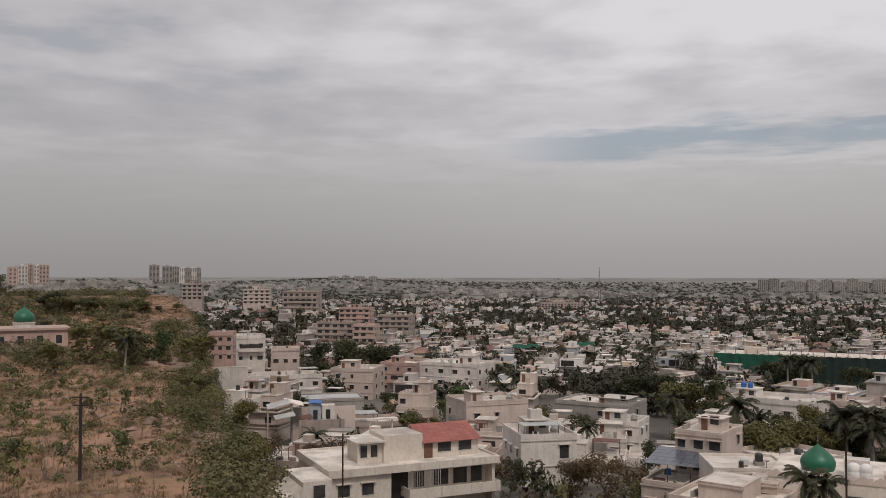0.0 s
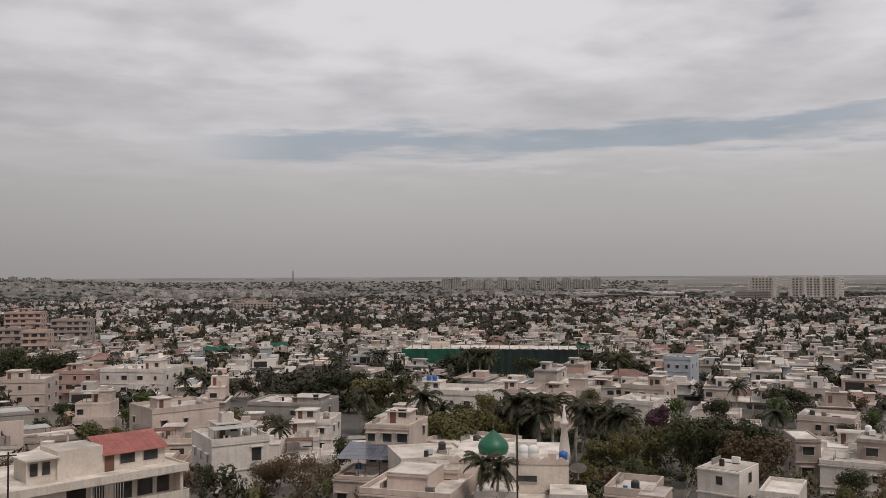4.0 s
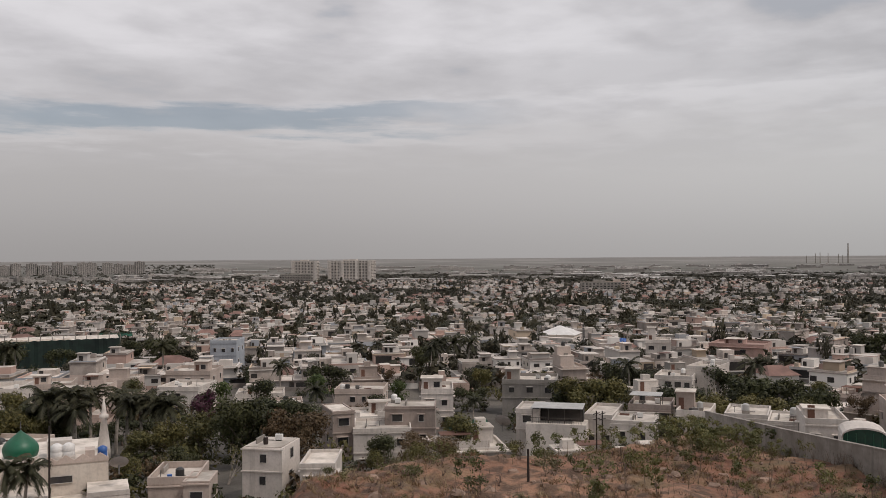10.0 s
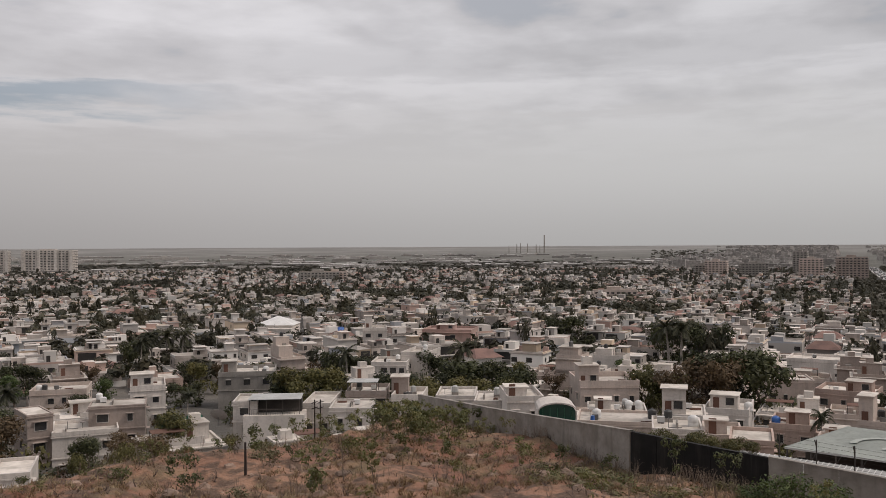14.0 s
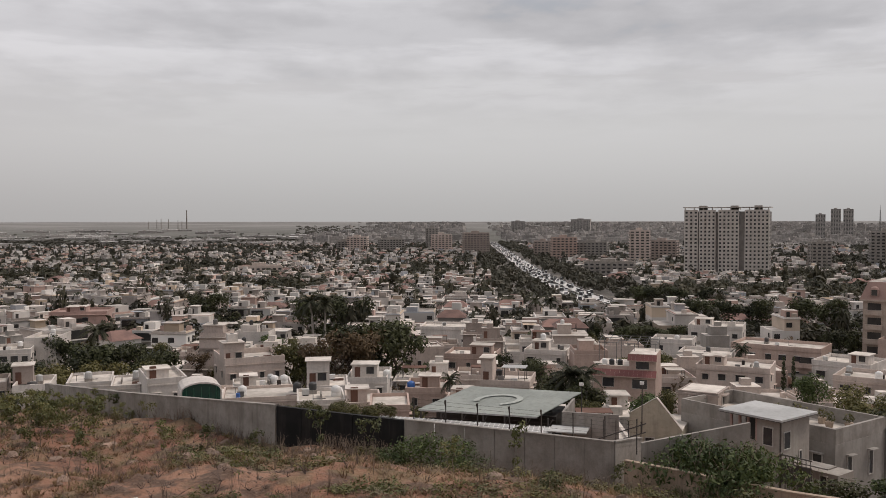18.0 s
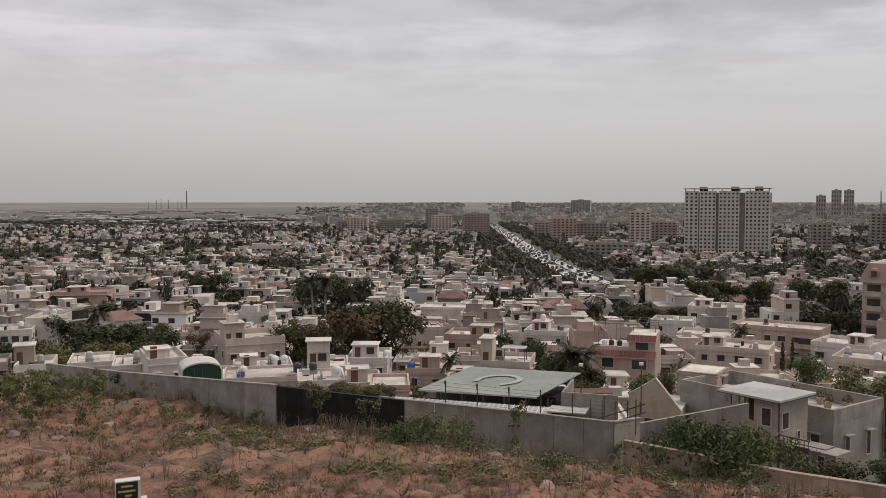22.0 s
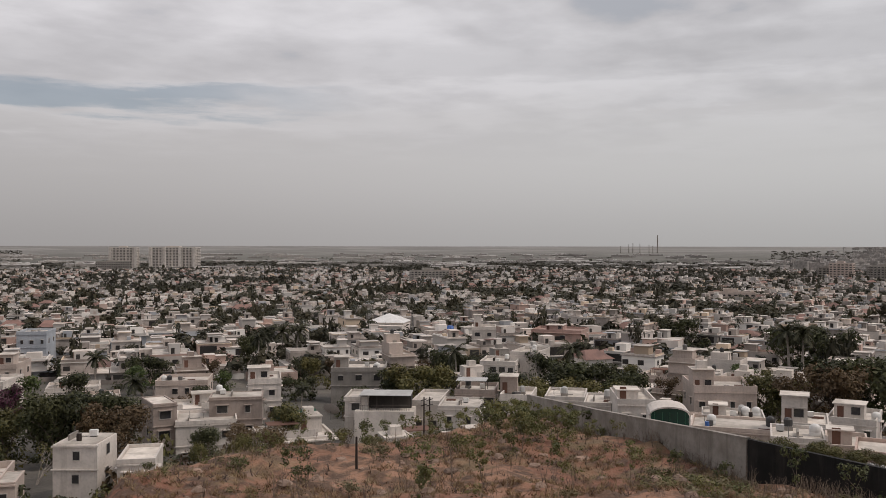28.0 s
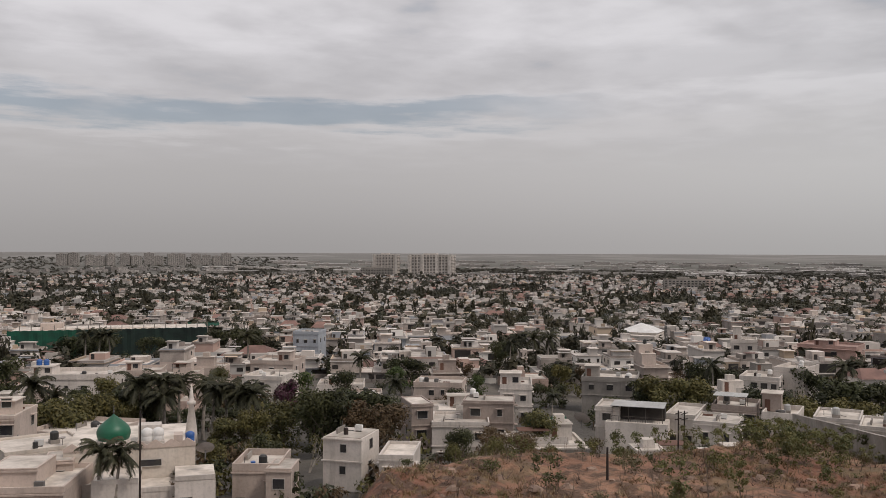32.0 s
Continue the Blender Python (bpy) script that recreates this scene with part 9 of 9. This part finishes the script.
def make_highway():
    t = tagged(new("highway"), "broad pale highway crowded with traffic", "road", "", "structure")
    for i in range(34):
        x0, x1 = 395 + i * 45, 440 + i * 45
        B = Build()
        z0, z1 = ground_z(x0, highway_y(x0)) + 2.2, ground_z(x1, highway_y(x1)) + 2.2
        for s0, s1, dz, mt in ((-9, 9, 0, PAVED), (-0.4, 0.4, 0.7, CONCRETE), (-9.3, -9, 0.8, CONCRETE), (9, 9.3, 0.8, CONCRETE)):
            B.face([(x0, highway_y(x0) + s0, z0 + dz), (x1, highway_y(x1) + s0, z1 + dz), (x1, highway_y(x1) + s1, z1 + dz), (x0, highway_y(x0) + s1, z0 + dz)], mt)
            B.face([(x0, highway_y(x0) + s0, z0 - 3), (x1, highway_y(x1) + s0, z1 - 3), (x1, highway_y(x1) + s0, z1 + dz), (x0, highway_y(x0) + s0, z0 + dz)], CONCRETE)
        part("road_slab", B, t)


make_highway()


def car_parts(long, tall, paint):
    body = Build()
    L, W = long / 2, 0.85
    body.v += [(-L, -W, 0.35), (L, -W, 0.35), (L, W, 0.35), (-L, W, 0.35), (-L, -W, 0.95), (L, -W, 0.85), (L, W, 0.85), (-L, W, 0.95)]
    body.f += [(3, 2, 1, 0), (4, 5, 6, 7), (0, 1, 5, 4), (1, 2, 6, 5), (2, 3, 7, 6), (3, 0, 4, 7)]
    body.m += [body.slot(paint)] * 6
    cab = Build()
    cab.box(-L * 0.85, L * 0.4, -W * 0.92, W * 0.92, 0.9, tall, DARK, paint, taper=0.22)
    wheels = []
    for u in (-L * 0.6, L * 0.6):
        for v in (-W, W):
            b = Build()
            b.rod((u, v - 0.1, 0.33), (u, v + 0.1, 0.33), 0.33, PLASTICBLACK, None, 8)
            wheels.append(b)
    return body, cab, wheels


def park_car(kind, m, cache={}):
    long, tall, paint, word = kind
    if word in cache:
        return copy_thing(cache[word], m)
    t = thing("car", word + " standing in the highway traffic", "car", m, "highway traffic")
    body, cab, wheels = car_parts(long, tall, paint)
    part("body", body, t)
    part("cabin", cab, t)
    for b in wheels:
        part("wheel", b, t)
    cache[word] = t
    return t


kinds = [(4.2, 1.5, CARWHITE, "white saloon car"), (3.7, 1.6, CARWHITE, "small white hatchback car"), (4.2, 1.5, STEEL, "silver grey saloon car"), (5.6, 2.6, CARWHITE, "white delivery van"), (4.0, 1.5, DARKSTEEL, "dark hatchback car")]
lanes = []
for lane in (-7.4, -4.6, -1.9, 1.9, 4.6, 7.4):
    x = 400 + rnd.uniform(0, 8)
    while x < 1880:
        lanes.append((x, highway_y(x) + lane + rnd.uniform(-0.3, 0.3)))
        x += rnd.uniform(16, 44) * (1 if x < 900 else 1.4)
near_cars = [p for p in lanes if p[0] < 455]
for x, y in near_cars:
    sl = (ground_z(x + 5, y) - ground_z(x - 5, y)) / 10
    park_car(rnd.choice(kinds), Matrix.Translation((x, y, ground_z(x, y) + 2.2)) @ Matrix.Rotation(-0.01 if y < highway_y(x) else math.pi - 0.01, 4, "Z") @ Matrix.Rotation(0, 4, "Y"))
T_CAR = []
for long, tall, paint, _ in kinds:
    b = Build()
    b.box(-long / 2, long / 2, -0.85, 0.85, 0.1, 0.95, paint)
    b.box(-long * 0.4, long * 0.2, -0.8, 0.8, 0.95, tall, DARK, paint, taper=0.2)
    T_CAR.append(b)
scatter("far_traffic", T_CAR, [(rnd.randrange(5), x, y, ground_z(x, highway_y(x)) + 2.2, 0, 1.1, 1.1, 1.1) for x, y in lanes if x >= 455], "far cars and vans crowding the highway", "cars")
# trees on both sides of the highway
for side in (-1, 1):
    spots = []
    for i in range(240):
        x = rnd.uniform(400, 1900)
        y = highway_y(x) + side * rnd.uniform(14, 44)
        s = rnd.uniform(3.2, 5.6)
        spots.append((rnd.randrange(6), x, y, ground_z(x, y) + 1, rnd.uniform(0, 6), s, s, s * rnd.uniform(0.9, 1.3)))
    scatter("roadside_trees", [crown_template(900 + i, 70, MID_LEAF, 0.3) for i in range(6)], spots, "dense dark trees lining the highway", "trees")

# shrubs and hedges in the yards below the hill
YARD = [crown_template(950 + i, 120, (LEAF_DARK, LEAF_OLIVE, LEAF_DRY)[i % 3], 0.17, 0.8, 7) for i in range(6)]
spots = []
for _ in range(900):
    az, r = rnd.uniform(-9, 122), rnd.uniform(92, 270)
    x, y = polar(az, r)
    if on_hill(x, y) or not all((x - a) ** 2 + (y - b) ** 2 > (0.7 * c) ** 2 for a, b, c in RESERVED):
        continue
    if noise.noise((x * 0.03, y * 0.03, 5.5)) < -0.05 and not 24 < az < 34:
        continue
    s = rnd.uniform(1.2, 3.0)
    spots.append((rnd.randrange(6), x, y, ground_z(x, y) - 0.2, rnd.uniform(0, 6), s, s, s * rnd.uniform(0.8, 1.4)))
scatter("yard_shrubs", YARD, spots, "dark and dry shrubs crowding the yards", "shrubs")


# ---- scrub on the hills ----
def tuft_template(seed, blades, material, tall):
    rnd = random.Random(seed)
    b = Build()
    for _ in range(blades):
        a = rnd.uniform(0, 6.28)
        r = rnd.uniform(0, 0.25)
        p = Vector((r * math.cos(a), r * math.sin(a), -0.03))
        tip = p + Vector((rnd.uniform(-0.22, 0.22), rnd.uniform(-0.22, 0.22), tall * rnd.uniform(0.5, 1.1)))
        s = Vector((math.cos(a + 1.5), math.sin(a + 1.5), 0)) * 0.026
        b.face([p - s, p + s, tip], material)
    return b


def twig_template(seed, material, tall, leafy=None):
    rnd = random.Random(seed)
    b = Build()
    tips = []
    for _ in range(rnd.choice((3, 4, 5))):
        p = Vector((0, 0, -0.1))
        d = Vector((rnd.uniform(-0.35, 0.35), rnd.uniform(-0.35, 0.35), 1)).normalized()
        r = 0.016
        for k in range(3):
            q = p + d * tall / 3 * rnd.uniform(0.7, 1.2)
            b.rod(p, q, r, material, r * 0.7, 3)
            if k:
                e = q + Vector((rnd.uniform(-0.3, 0.3), rnd.uniform(-0.3, 0.3), rnd.uniform(0.05, 0.3))) * tall * 0.5
                b.rod(q, e, r * 0.6, material, r * 0.3, 3)
                tips.append(e)
            p, r = q, r * 0.7
            d = (d + Vector((rnd.uniform(-0.3, 0.3), rnd.uniform(-0.3, 0.3), 0.1))).normalized()
        tips.append(p)
    if leafy:
        leaf_cloud(b, rnd, [(e.x, e.y, e.z, 0.22 * tall, 0.8) for e in tips], 70, 0.07 * tall, leafy)
    return b


LEAF_HILL = leaves("hill_bush_leaves", (0.046, 0.056, 0.018), (0.12, 0.125, 0.042))
LEAF_GREYBUSH = leaves("grey_thorn_leaves", (0.115, 0.105, 0.055), (0.19, 0.168, 0.092))
STRAW_DARK = leaves("dull_grass", (0.22, 0.135, 0.075), (0.15, 0.09, 0.052))
ROCK = surface("hill_rock", (0.30, 0.21, 0.16), (0.19, 0.132, 0.1), vary="island", spread=0.3, bump=0.05)


def hill_spots(n, az0, az1, r0, r1, seed, keep_fn):
    rnd = random.Random(seed)
    out = []
    while n > 0:
        n -= 1
        az = rnd.uniform(az0, az1)
        r = math.sqrt(rnd.uniform(r0 * r0, r1 * r1))
        x, y = polar(az, r)
        if keep_fn(az, r, x, y):
            out.append((x, y, rough_z(x, y), rnd))
    return out


def right_hill(az, r, x, y):
    return r < hill_edge(az) + 2 and not (az > 64 and r > curve(az, (64, 106), (68, 88), (72.5, 76), (78.7, 61.5), (87, 59), (100, 60.5), (103, 59), (112, 53), (126, 47)))


def left_hill(az, r, x, y):
    return az < curve(r, (50, -10), (70, -11.5), (120, -12.6), (174, -14.2), (300, -15), (380, -16.5))


def rock_template(seed):
    rnd = random.Random(seed)
    b = Build()
    b.lathe(0, 0, [(0.5 * rnd.uniform(0.7, 1.1), -0.2), (0.55, 0.05), (0.42 * rnd.uniform(0.8, 1.2), 0.28), (0.18, 0.38)], ROCK, 6)
    b.v = [(x * rnd.uniform(0.75, 1.25), y * rnd.uniform(0.75, 1.25), z * rnd.uniform(0.8, 1.2)) for x, y, z in b.v]
    return b


GRASS = [tuft_template(i, 12, STRAW_DARK if i % 2 else STRAW, 0.27) for i in range(6)]
TWIGS = [twig_template(20 + i, TWIG, 1.0) for i in range(5)]
DEADTWIG = surface("dead_twig", (0.11, 0.072, 0.056), (0.07, 0.048, 0.04))
DEAD = [twig_template(120 + i, DEADTWIG, 1.0) for i in range(5)]
ROCKS = [rock_template(40 + i) for i in range(5)]
BUSH = [crown_template(60 + i, 150, (LEAF_HILL, LEAF_GREYBUSH, LEAF_GREYBUSH)[i % 3], 0.12, 0.7, 9) for i in range(9)]


def patchy(x, y, f, seed):
    return noise.noise((x * f, y * f, seed))


for side, az0, az1, r0, r1, inside, ng, nt, nr in (("right", 34, 126, 34, 108, right_hill, 22000, 1300, 900), ("left", -36, -9, 52, 330, left_hill, 26000, 900, 1500)):
    g = [(rnd.randrange(6), x, y, z, q.uniform(0, 6), s, s, s * 0.9) for x, y, z, q in hill_spots(ng, az0, az1, r0, r1, 5, inside) if patchy(x, y, 0.12, 2.0) > (-0.12 if side == "right" else -0.3) for s in (q.uniform(0.7, 1.7) * (1.4 if side == "left" else 1.0),)]
    scatter("dry_grass", GRASS, g, "dry straw-coloured grass tufts over reddish earth", "grass")
    g = [(rnd.randrange(5), x, y, z, q.uniform(0, 6), s, s, s * q.uniform(0.9, 1.5)) for x, y, z, q in hill_spots(nt, az0, az1, r0, min(r1, 170), 6, inside) for s in (q.uniform(0.5, 1.4),)]
    scatter("dry_stalks", TWIGS, g, "thin leafless dry stalks standing in the scrub", "shrubs")
    g = [(rnd.randrange(5), x, y, z, q.uniform(0, 6), s, s, s) for x, y, z, q in hill_spots(nr, az0, az1, r0, r1, 7, inside) for s in (q.choice((0.15, 0.2, 0.25, 0.35, 0.8)),)]
    scatter("loose_rocks", ROCKS, g, "pale loose rocks on the slope", "rocks")

# flattened dead brush
g = [(rnd.randrange(5), x, y, z, q.uniform(0, 6), s * 1.5, s * 1.5, s * q.uniform(0.25, 0.5)) for x, y, z, q in hill_spots(3600, 34, 126, 34, 108, 21, right_hill) if patchy(x, y, 0.1, 12.0) > -0.1 for s in (q.uniform(0.6, 1.5),)]
scatter("dead_brush", DEAD, g, "flattened dark dead brush over the earth", "shrubs")

# low bushes, many: joined by hill
g = [(rnd.randrange(9), x, y, z - 0.1, q.uniform(0, 6), s, s, s * q.uniform(0.6, 0.9)) for x, y, z, q in hill_spots(1100, 34, 126, 34, 108, 8, right_hill) if patchy(x, y, 0.07, 6.0) > -0.05 for s in (q.uniform(0.25, 0.8),)]
LOWBUSH = [crown_template(260 + i, 80, (LEAF_HILL, LEAF_GREYBUSH, LEAF_OLIVE)[i % 3], 0.13, 0.6, 7) for i in range(9)]
g += [(rnd.randrange(9), x, y, z - 0.1, q.uniform(0, 6), s, s, s * q.uniform(0.4, 0.75)) for x, y, z, q in hill_spots(1500, 72, 114, 42, 64, 31, right_hill) if patchy(x, y, 0.16, 4.0) > 0.0 for s in (q.uniform(0.35, 1.0),)]
scatter("low_bushes", LOWBUSH, g, "low dusty green bushes over the hilltop", "shrubs")
g = [(rnd.randrange(9), x, y, z - 0.1, q.uniform(0, 6), s, s, s * q.uniform(0.6, 0.95)) for x, y, z, q in hill_spots(600, -36, -9, 56, 200, 9, left_hill) if patchy(x, y, 0.05, 6.0) > -0.1 for s in (q.uniform(0.35, 1.3),)]
g += [(rnd.randrange(9), x, y, z - 0.2, q.uniform(0, 6), s, s, s * q.uniform(0.7, 1.0)) for x, y, z, q in hill_spots(1500, -36, -9, 190, 400, 10, left_hill) if patchy(x, y, 0.03, 6.0) > -0.42 and not (abs(math.degrees(math.atan2(x, y)) + 17.3) < 1.3 and math.hypot(x, y) > 210) for s in (q.uniform(1.2, 3.2),)]
scatter("hill_bushes", BUSH, g, "grey-green thorn bushes over the rising hill", "shrubs")
# the belt of thorn bushes down the flank
g = []
q = random.Random(77)
for _ in range(210):
    r = q.uniform(62, 260)
    az = curve(r, (60, -11.5), (120, -14), (174, -15.6), (300, -16.5)) + q.gauss(0, 1.5)
    x, y = polar(az, r)
    s = q.uniform(1.2, 3.0)
    g.append((q.choice((0, 3, 6, 0, 3, 6, 1, 4, 8)), x, y, rough_z(x, y) - 0.3, q.uniform(0, 6), s, s, s * q.uniform(0.7, 1.0)))
FLANKBUSH = [crown_template(160 + i, 300, (LEAF_HILL, LEAF_GREYBUSH, LEAF_OLIVE)[i % 3], 0.075, 0.7, 10) for i in range(9)]
scatter("flank_bushes", FLANKBUSH, g, "dense grey-green thorn bushes down the hill flank", "shrubs")


# rock ledges on the western hill
g = []
q = random.Random(78)
for az0, r0, spread, n, lo, hi in ((-15.6, 188, 7, 46, 0.9, 3.0), (-14.9, 108, 6, 40, 0.5, 1.3), (-13.4, 88, 5, 40, 0.4, 1.1), (-18.2, 125, 8, 40, 0.4, 1.2), (-17.2, 255, 9, 30, 1.2, 3.4)):
    for _ in range(n):
        x, y = polar(az0 + q.gauss(0, spread * 0.16), r0 + q.gauss(0, spread * 0.8))
        s = q.uniform(lo, hi)
        g.append((q.randrange(5), x, y, rough_z(x, y) - 0.05, q.uniform(0, 6), s * q.uniform(0.8, 1.8), s, s * q.uniform(0.7, 1.3)))
scatter("rock_ledge", ROCKS, g, "pinkish broken rock ledges on the hillside", "rocks")


def shrub_mesh(kind, k, cache={}):
    if (kind, k) not in cache:
        q = random.Random(300 + k * 7 + len(kind))
        tb, cb = Build(), Build()
        if kind == "sapling":
            ends = []
            limb(tb, q, (0, 0, -0.2), Vector((q.uniform(-0.1, 0.1), q.uniform(-0.1, 0.1), 1)).normalized(), 0.9, 0.025, 2, ends, TWIG)
            leaf_cloud(cb, q, [(e.x, e.y, e.z, 0.26, 0.8) for e in ends], 200, 0.09, LEAF_HILL if k % 2 else LEAF_SCRUB)
        elif kind == "feathery":
            ends = []
            for _ in range(6):
                limb(tb, q, (0, 0, -0.2), Vector((q.uniform(-0.9, 0.9), q.uniform(-0.9, 0.9), 1)).normalized(), 0.8, 0.03, 2, ends, TWIG)
            leaf_cloud(cb, q, [(e.x * 1.1, e.y * 1.1, e.z * 0.8, 0.42, 0.6) for e in ends], 1500, 0.06, LEAF_GREEN if k % 2 else LEAF_HILL)
        else:
            ends = []
            for _ in range(5):
                limb(tb, q, (0, 0, -0.1), Vector((q.uniform(-0.7, 0.7), q.uniform(-0.7, 0.7), 1)).normalized(), 0.45, 0.02, 2, ends, TWIG)
            leaf_cloud(cb, q, [(e.x, e.y, e.z * 0.9, 0.28, 0.75) for e in ends], 330, 0.07, (LEAF_HILL, LEAF_SCRUB, LEAF_GREYBUSH)[k % 3])
        cache[(kind, k)] = (tb.mesh("stem", True), cb.mesh("foliage"))
    return cache[(kind, k)]


SHRUB_WORDS = {"sapling": "young thin-stemmed sapling with sparse green leaves", "feathery": "spreading feathery green bush against the wall", "bush": "small dusty green bush on the slope"}


def shrub(kind, x, y, s, k, tall=1.0):
    m = Matrix.Translation((x, y, rough_z(x, y))) @ Matrix.Rotation(k * 1.7 + x, 4, "Z") @ Matrix.Diagonal((s, s, s * tall, 1))
    t = thing("sapling" if kind == "sapling" else "bush", SHRUB_WORDS[kind], "shrub", m)
    a, b = shrub_mesh(kind, k % 6)
    part("stem", a, t)
    part("foliage", b, t)


q = random.Random(91)
for x, y, z, qq in hill_spots(150, 40, 112, 44, 104, 12, right_hill):
    if patchy(x, y, 0.06, 3.0) > -0.35:
        shrub("sapling" if q.random() < 0.62 else "bush", x, y, q.uniform(0.7, 1.35), q.randrange(6), q.uniform(0.9, 1.3))
for x, y, z, qq in hill_spots(24, 50, 66, 60, 80, 13, right_hill):
    shrub("sapling", x, y, q.uniform(0.7, 1.2), q.randrange(6))
for x, y, z, qq in hill_spots(26, 62.5, 69, 64, 88, 16, right_hill):
    shrub("sapling", x, y, q.uniform(1.0, 1.5), q.randrange(6))
for x, y, z, qq in hill_spots(70, -30, -14, 70, 170, 14, left_hill):
    shrub("sapling", x, y, q.uniform(1.2, 2.3), q.randrange(6), q.uniform(0.9, 1.2))
# dry brush heaped along the foot of the wall
g = []
qq = random.Random(15)
for _ in range(420):
    az = qq.uniform(66, 104)
    r = curve(az, (64, 106), (68, 88), (72.5, 76), (78.7, 61.5), (87, 59), (100, 60.5), (104, 59)) - abs(qq.gauss(0, 1.6)) - 0.5
    x, y = polar(az, r)
    s = qq.uniform(0.5, 1.3)
    g.append((qq.randrange(5), x, y, rough_z(x, y) - 0.05, qq.uniform(0, 6), s * 1.4, s * 1.4, s))
scatter("dry_brush", TWIGS, g, "tangled dry brush along the foot of the wall", "shrubs")
# ---- placed shrubs and hillside trees ----
shrub("feathery", 55.0, 1.4, 2.0, 1, 0.85)
shrub("feathery", 55.6, 2.9, 1.5, 3, 0.75)
shrub("feathery", 55.4, 0.0, 1.4, 5, 0.7)
shrub("feathery", 58.6, -15.4, 2.6, 3, 1.15)
shrub("feathery", 57.3, -17.0, 2.8, 5, 1.15)
shrub("feathery", 55.8, -18.6, 2.6, 1, 1.1)
shrub("feathery", 54.2, -20.2, 2.2, 3, 0.95)
shrub("feathery", 55.5, -16.9, 1.6, 1, 0.9)
shrub("feathery", 53.9, -18.6, 1.5, 3, 0.9)
shrub("feathery", 57.0, -15.1, 1.2, 5, 0.8)
shrub("bush", 58.1, -6.5, 1.2, 0, 1)
shrub("bush", 44.2, -4.8, 1.1, 3, 1.0)
shrub("sapling", 56.6, 16.7, 1.2, 1, 1.0)
shrub("sapling", 56.4, 8.5, 1.3, 3, 1.3)
shrub("sapling", 57.8, -4.2, 1.4, 1, 1.4)
shrub("sapling", 47.2, 29.2, 1.5, 0, 1.0)
shrub("bush", 50.8, 34.7, 1.3, 2, 1.0)
shrub("sapling", 64.7, 30.4, 1.4, 0, 1.0)
shrub("sapling", 62.8, 33.0, 1.6, 2, 1.0)
shrub("sapling", 60.4, 34.3, 1.5, 0, 1.0)
shrub("sapling", 65.8, 27.9, 1.6, 0, 1.0)
shrub("sapling", 65.9, 32.5, 1.5, 0, 1.0)
shrub("bush", 42.1, 39.9, 1.2, 0, 1.0)
shrub("bush", 42.5, 34.9, 1.2, 0, 1.0)
shrub("bush", 42.6, 31.5, 1.1, 2, 1.0)
shrub("bush", 55.5, 16.9, 1.0, 2, 1.0)
shrub("sapling", -61.9, 146.2, 2.6, 0, 1.0)
shrub("sapling", -57.6, 152.1, 2.2, 4, 1.0)
shrub("sapling", -66.7, 140.7, 2.4, 4, 1.0)
shrub("sapling", -50.2, 147.4, 1.8, 4, 1.0)
shrub("sapling", -34.8, 112.8, 1.6, 0, 1.0)
shrub("sapling", -82.7, 184.1, 2.4, 2, 1.0)
tree("olive", -73.3, 180.7, 31.9, 9.6, 0, 1.3, spot="on the hillside")
tree("olive", -64.2, 173.5, 31.5, 8.9, 1, 1.3, spot="on the hillside")
tree("dark", -62.9, 179.3, 31.7, 8.8, 2, 1.2, spot="on the hillside")
tree("green", -59.5, 180.4, 31.7, 8.0, 3, 1.1, spot="on the hillside")
tree("olive", -53.0, 182.5, 31.7, 6.5, 0, 1.2, spot="on the hillside")
tree("olive", -52.9, 192.9, 29.9, 7.9, 1, 1.1, spot="on the hillside")
tree("palm", -60.2, 167.5, 31.2, 8.0, 2, 1.0, spot="on the hillside")
tree("dark", -99.7, 218.3, 35.3, 4.0, 3, 1.4, spot="on the hillside")
tree("dark", -151.1, 304.6, 42.9, 8.8, 0, 1.3, spot="on the hillside")
tree("olive", -72.1, 164.9, 31.3, 7.0, 1, 1.2, spot="on the hillside")
tree("olive", -63.6, 205.4, 33.1, 5.6, 2, 1.2, spot="on the hillside")
tree("dark", -113.7, 255.9, 38.8, 7.4, 3, 1.7, spot="on the hillside")
tree("olive", -110.7, 257.2, 38.8, 5.9, 0, 1.7, spot="on the hillside")
tree("olive", -107.6, 258.5, 38.8, 4.4, 1, 1.7, spot="on the hillside")
tree("dark", -104.5, 259.8, 38.8, 5.6, 2, 1.7, spot="on the hillside")
tree("olive", -101.3, 261.0, 38.8, 4.1, 3, 1.7, spot="on the hillside")
tree("olive", -98.1, 262.3, 38.8, 5.3, 0, 1.7, spot="on the hillside")
tree("dark", -94.8, 263.5, 38.8, 3.8, 1, 1.7, spot="on the hillside")
tree("olive", -91.5, 264.6, 38.8, 5.0, 2, 1.7, spot="on the hillside")
tree("olive", -88.1, 265.8, 38.8, 3.5, 3, 1.7, spot="on the hillside")
tree("dark", -84.7, 266.9, 38.8, 2.5, 0, 1.7, spot="on the hillside")
tree("olive", -81.3, 267.9, 38.8, 3.2, 1, 1.7, spot="on the hillside")
tree("olive", -17.5, 80.1, 31.3, 3.4, 2, 1.1, spot="on the hillside")
tree("olive", -29.0, 121.6, 28.3, 5.4, 3, 1.3, spot="on the hillside")
tree("olive", -41.8, 144.1, 30.0, 4.7, 0, 1.4, spot="on the hillside")
tree("olive", -22.2, 107.7, 23.4, 8.7, 1, 1.1, spot="on the hillside")
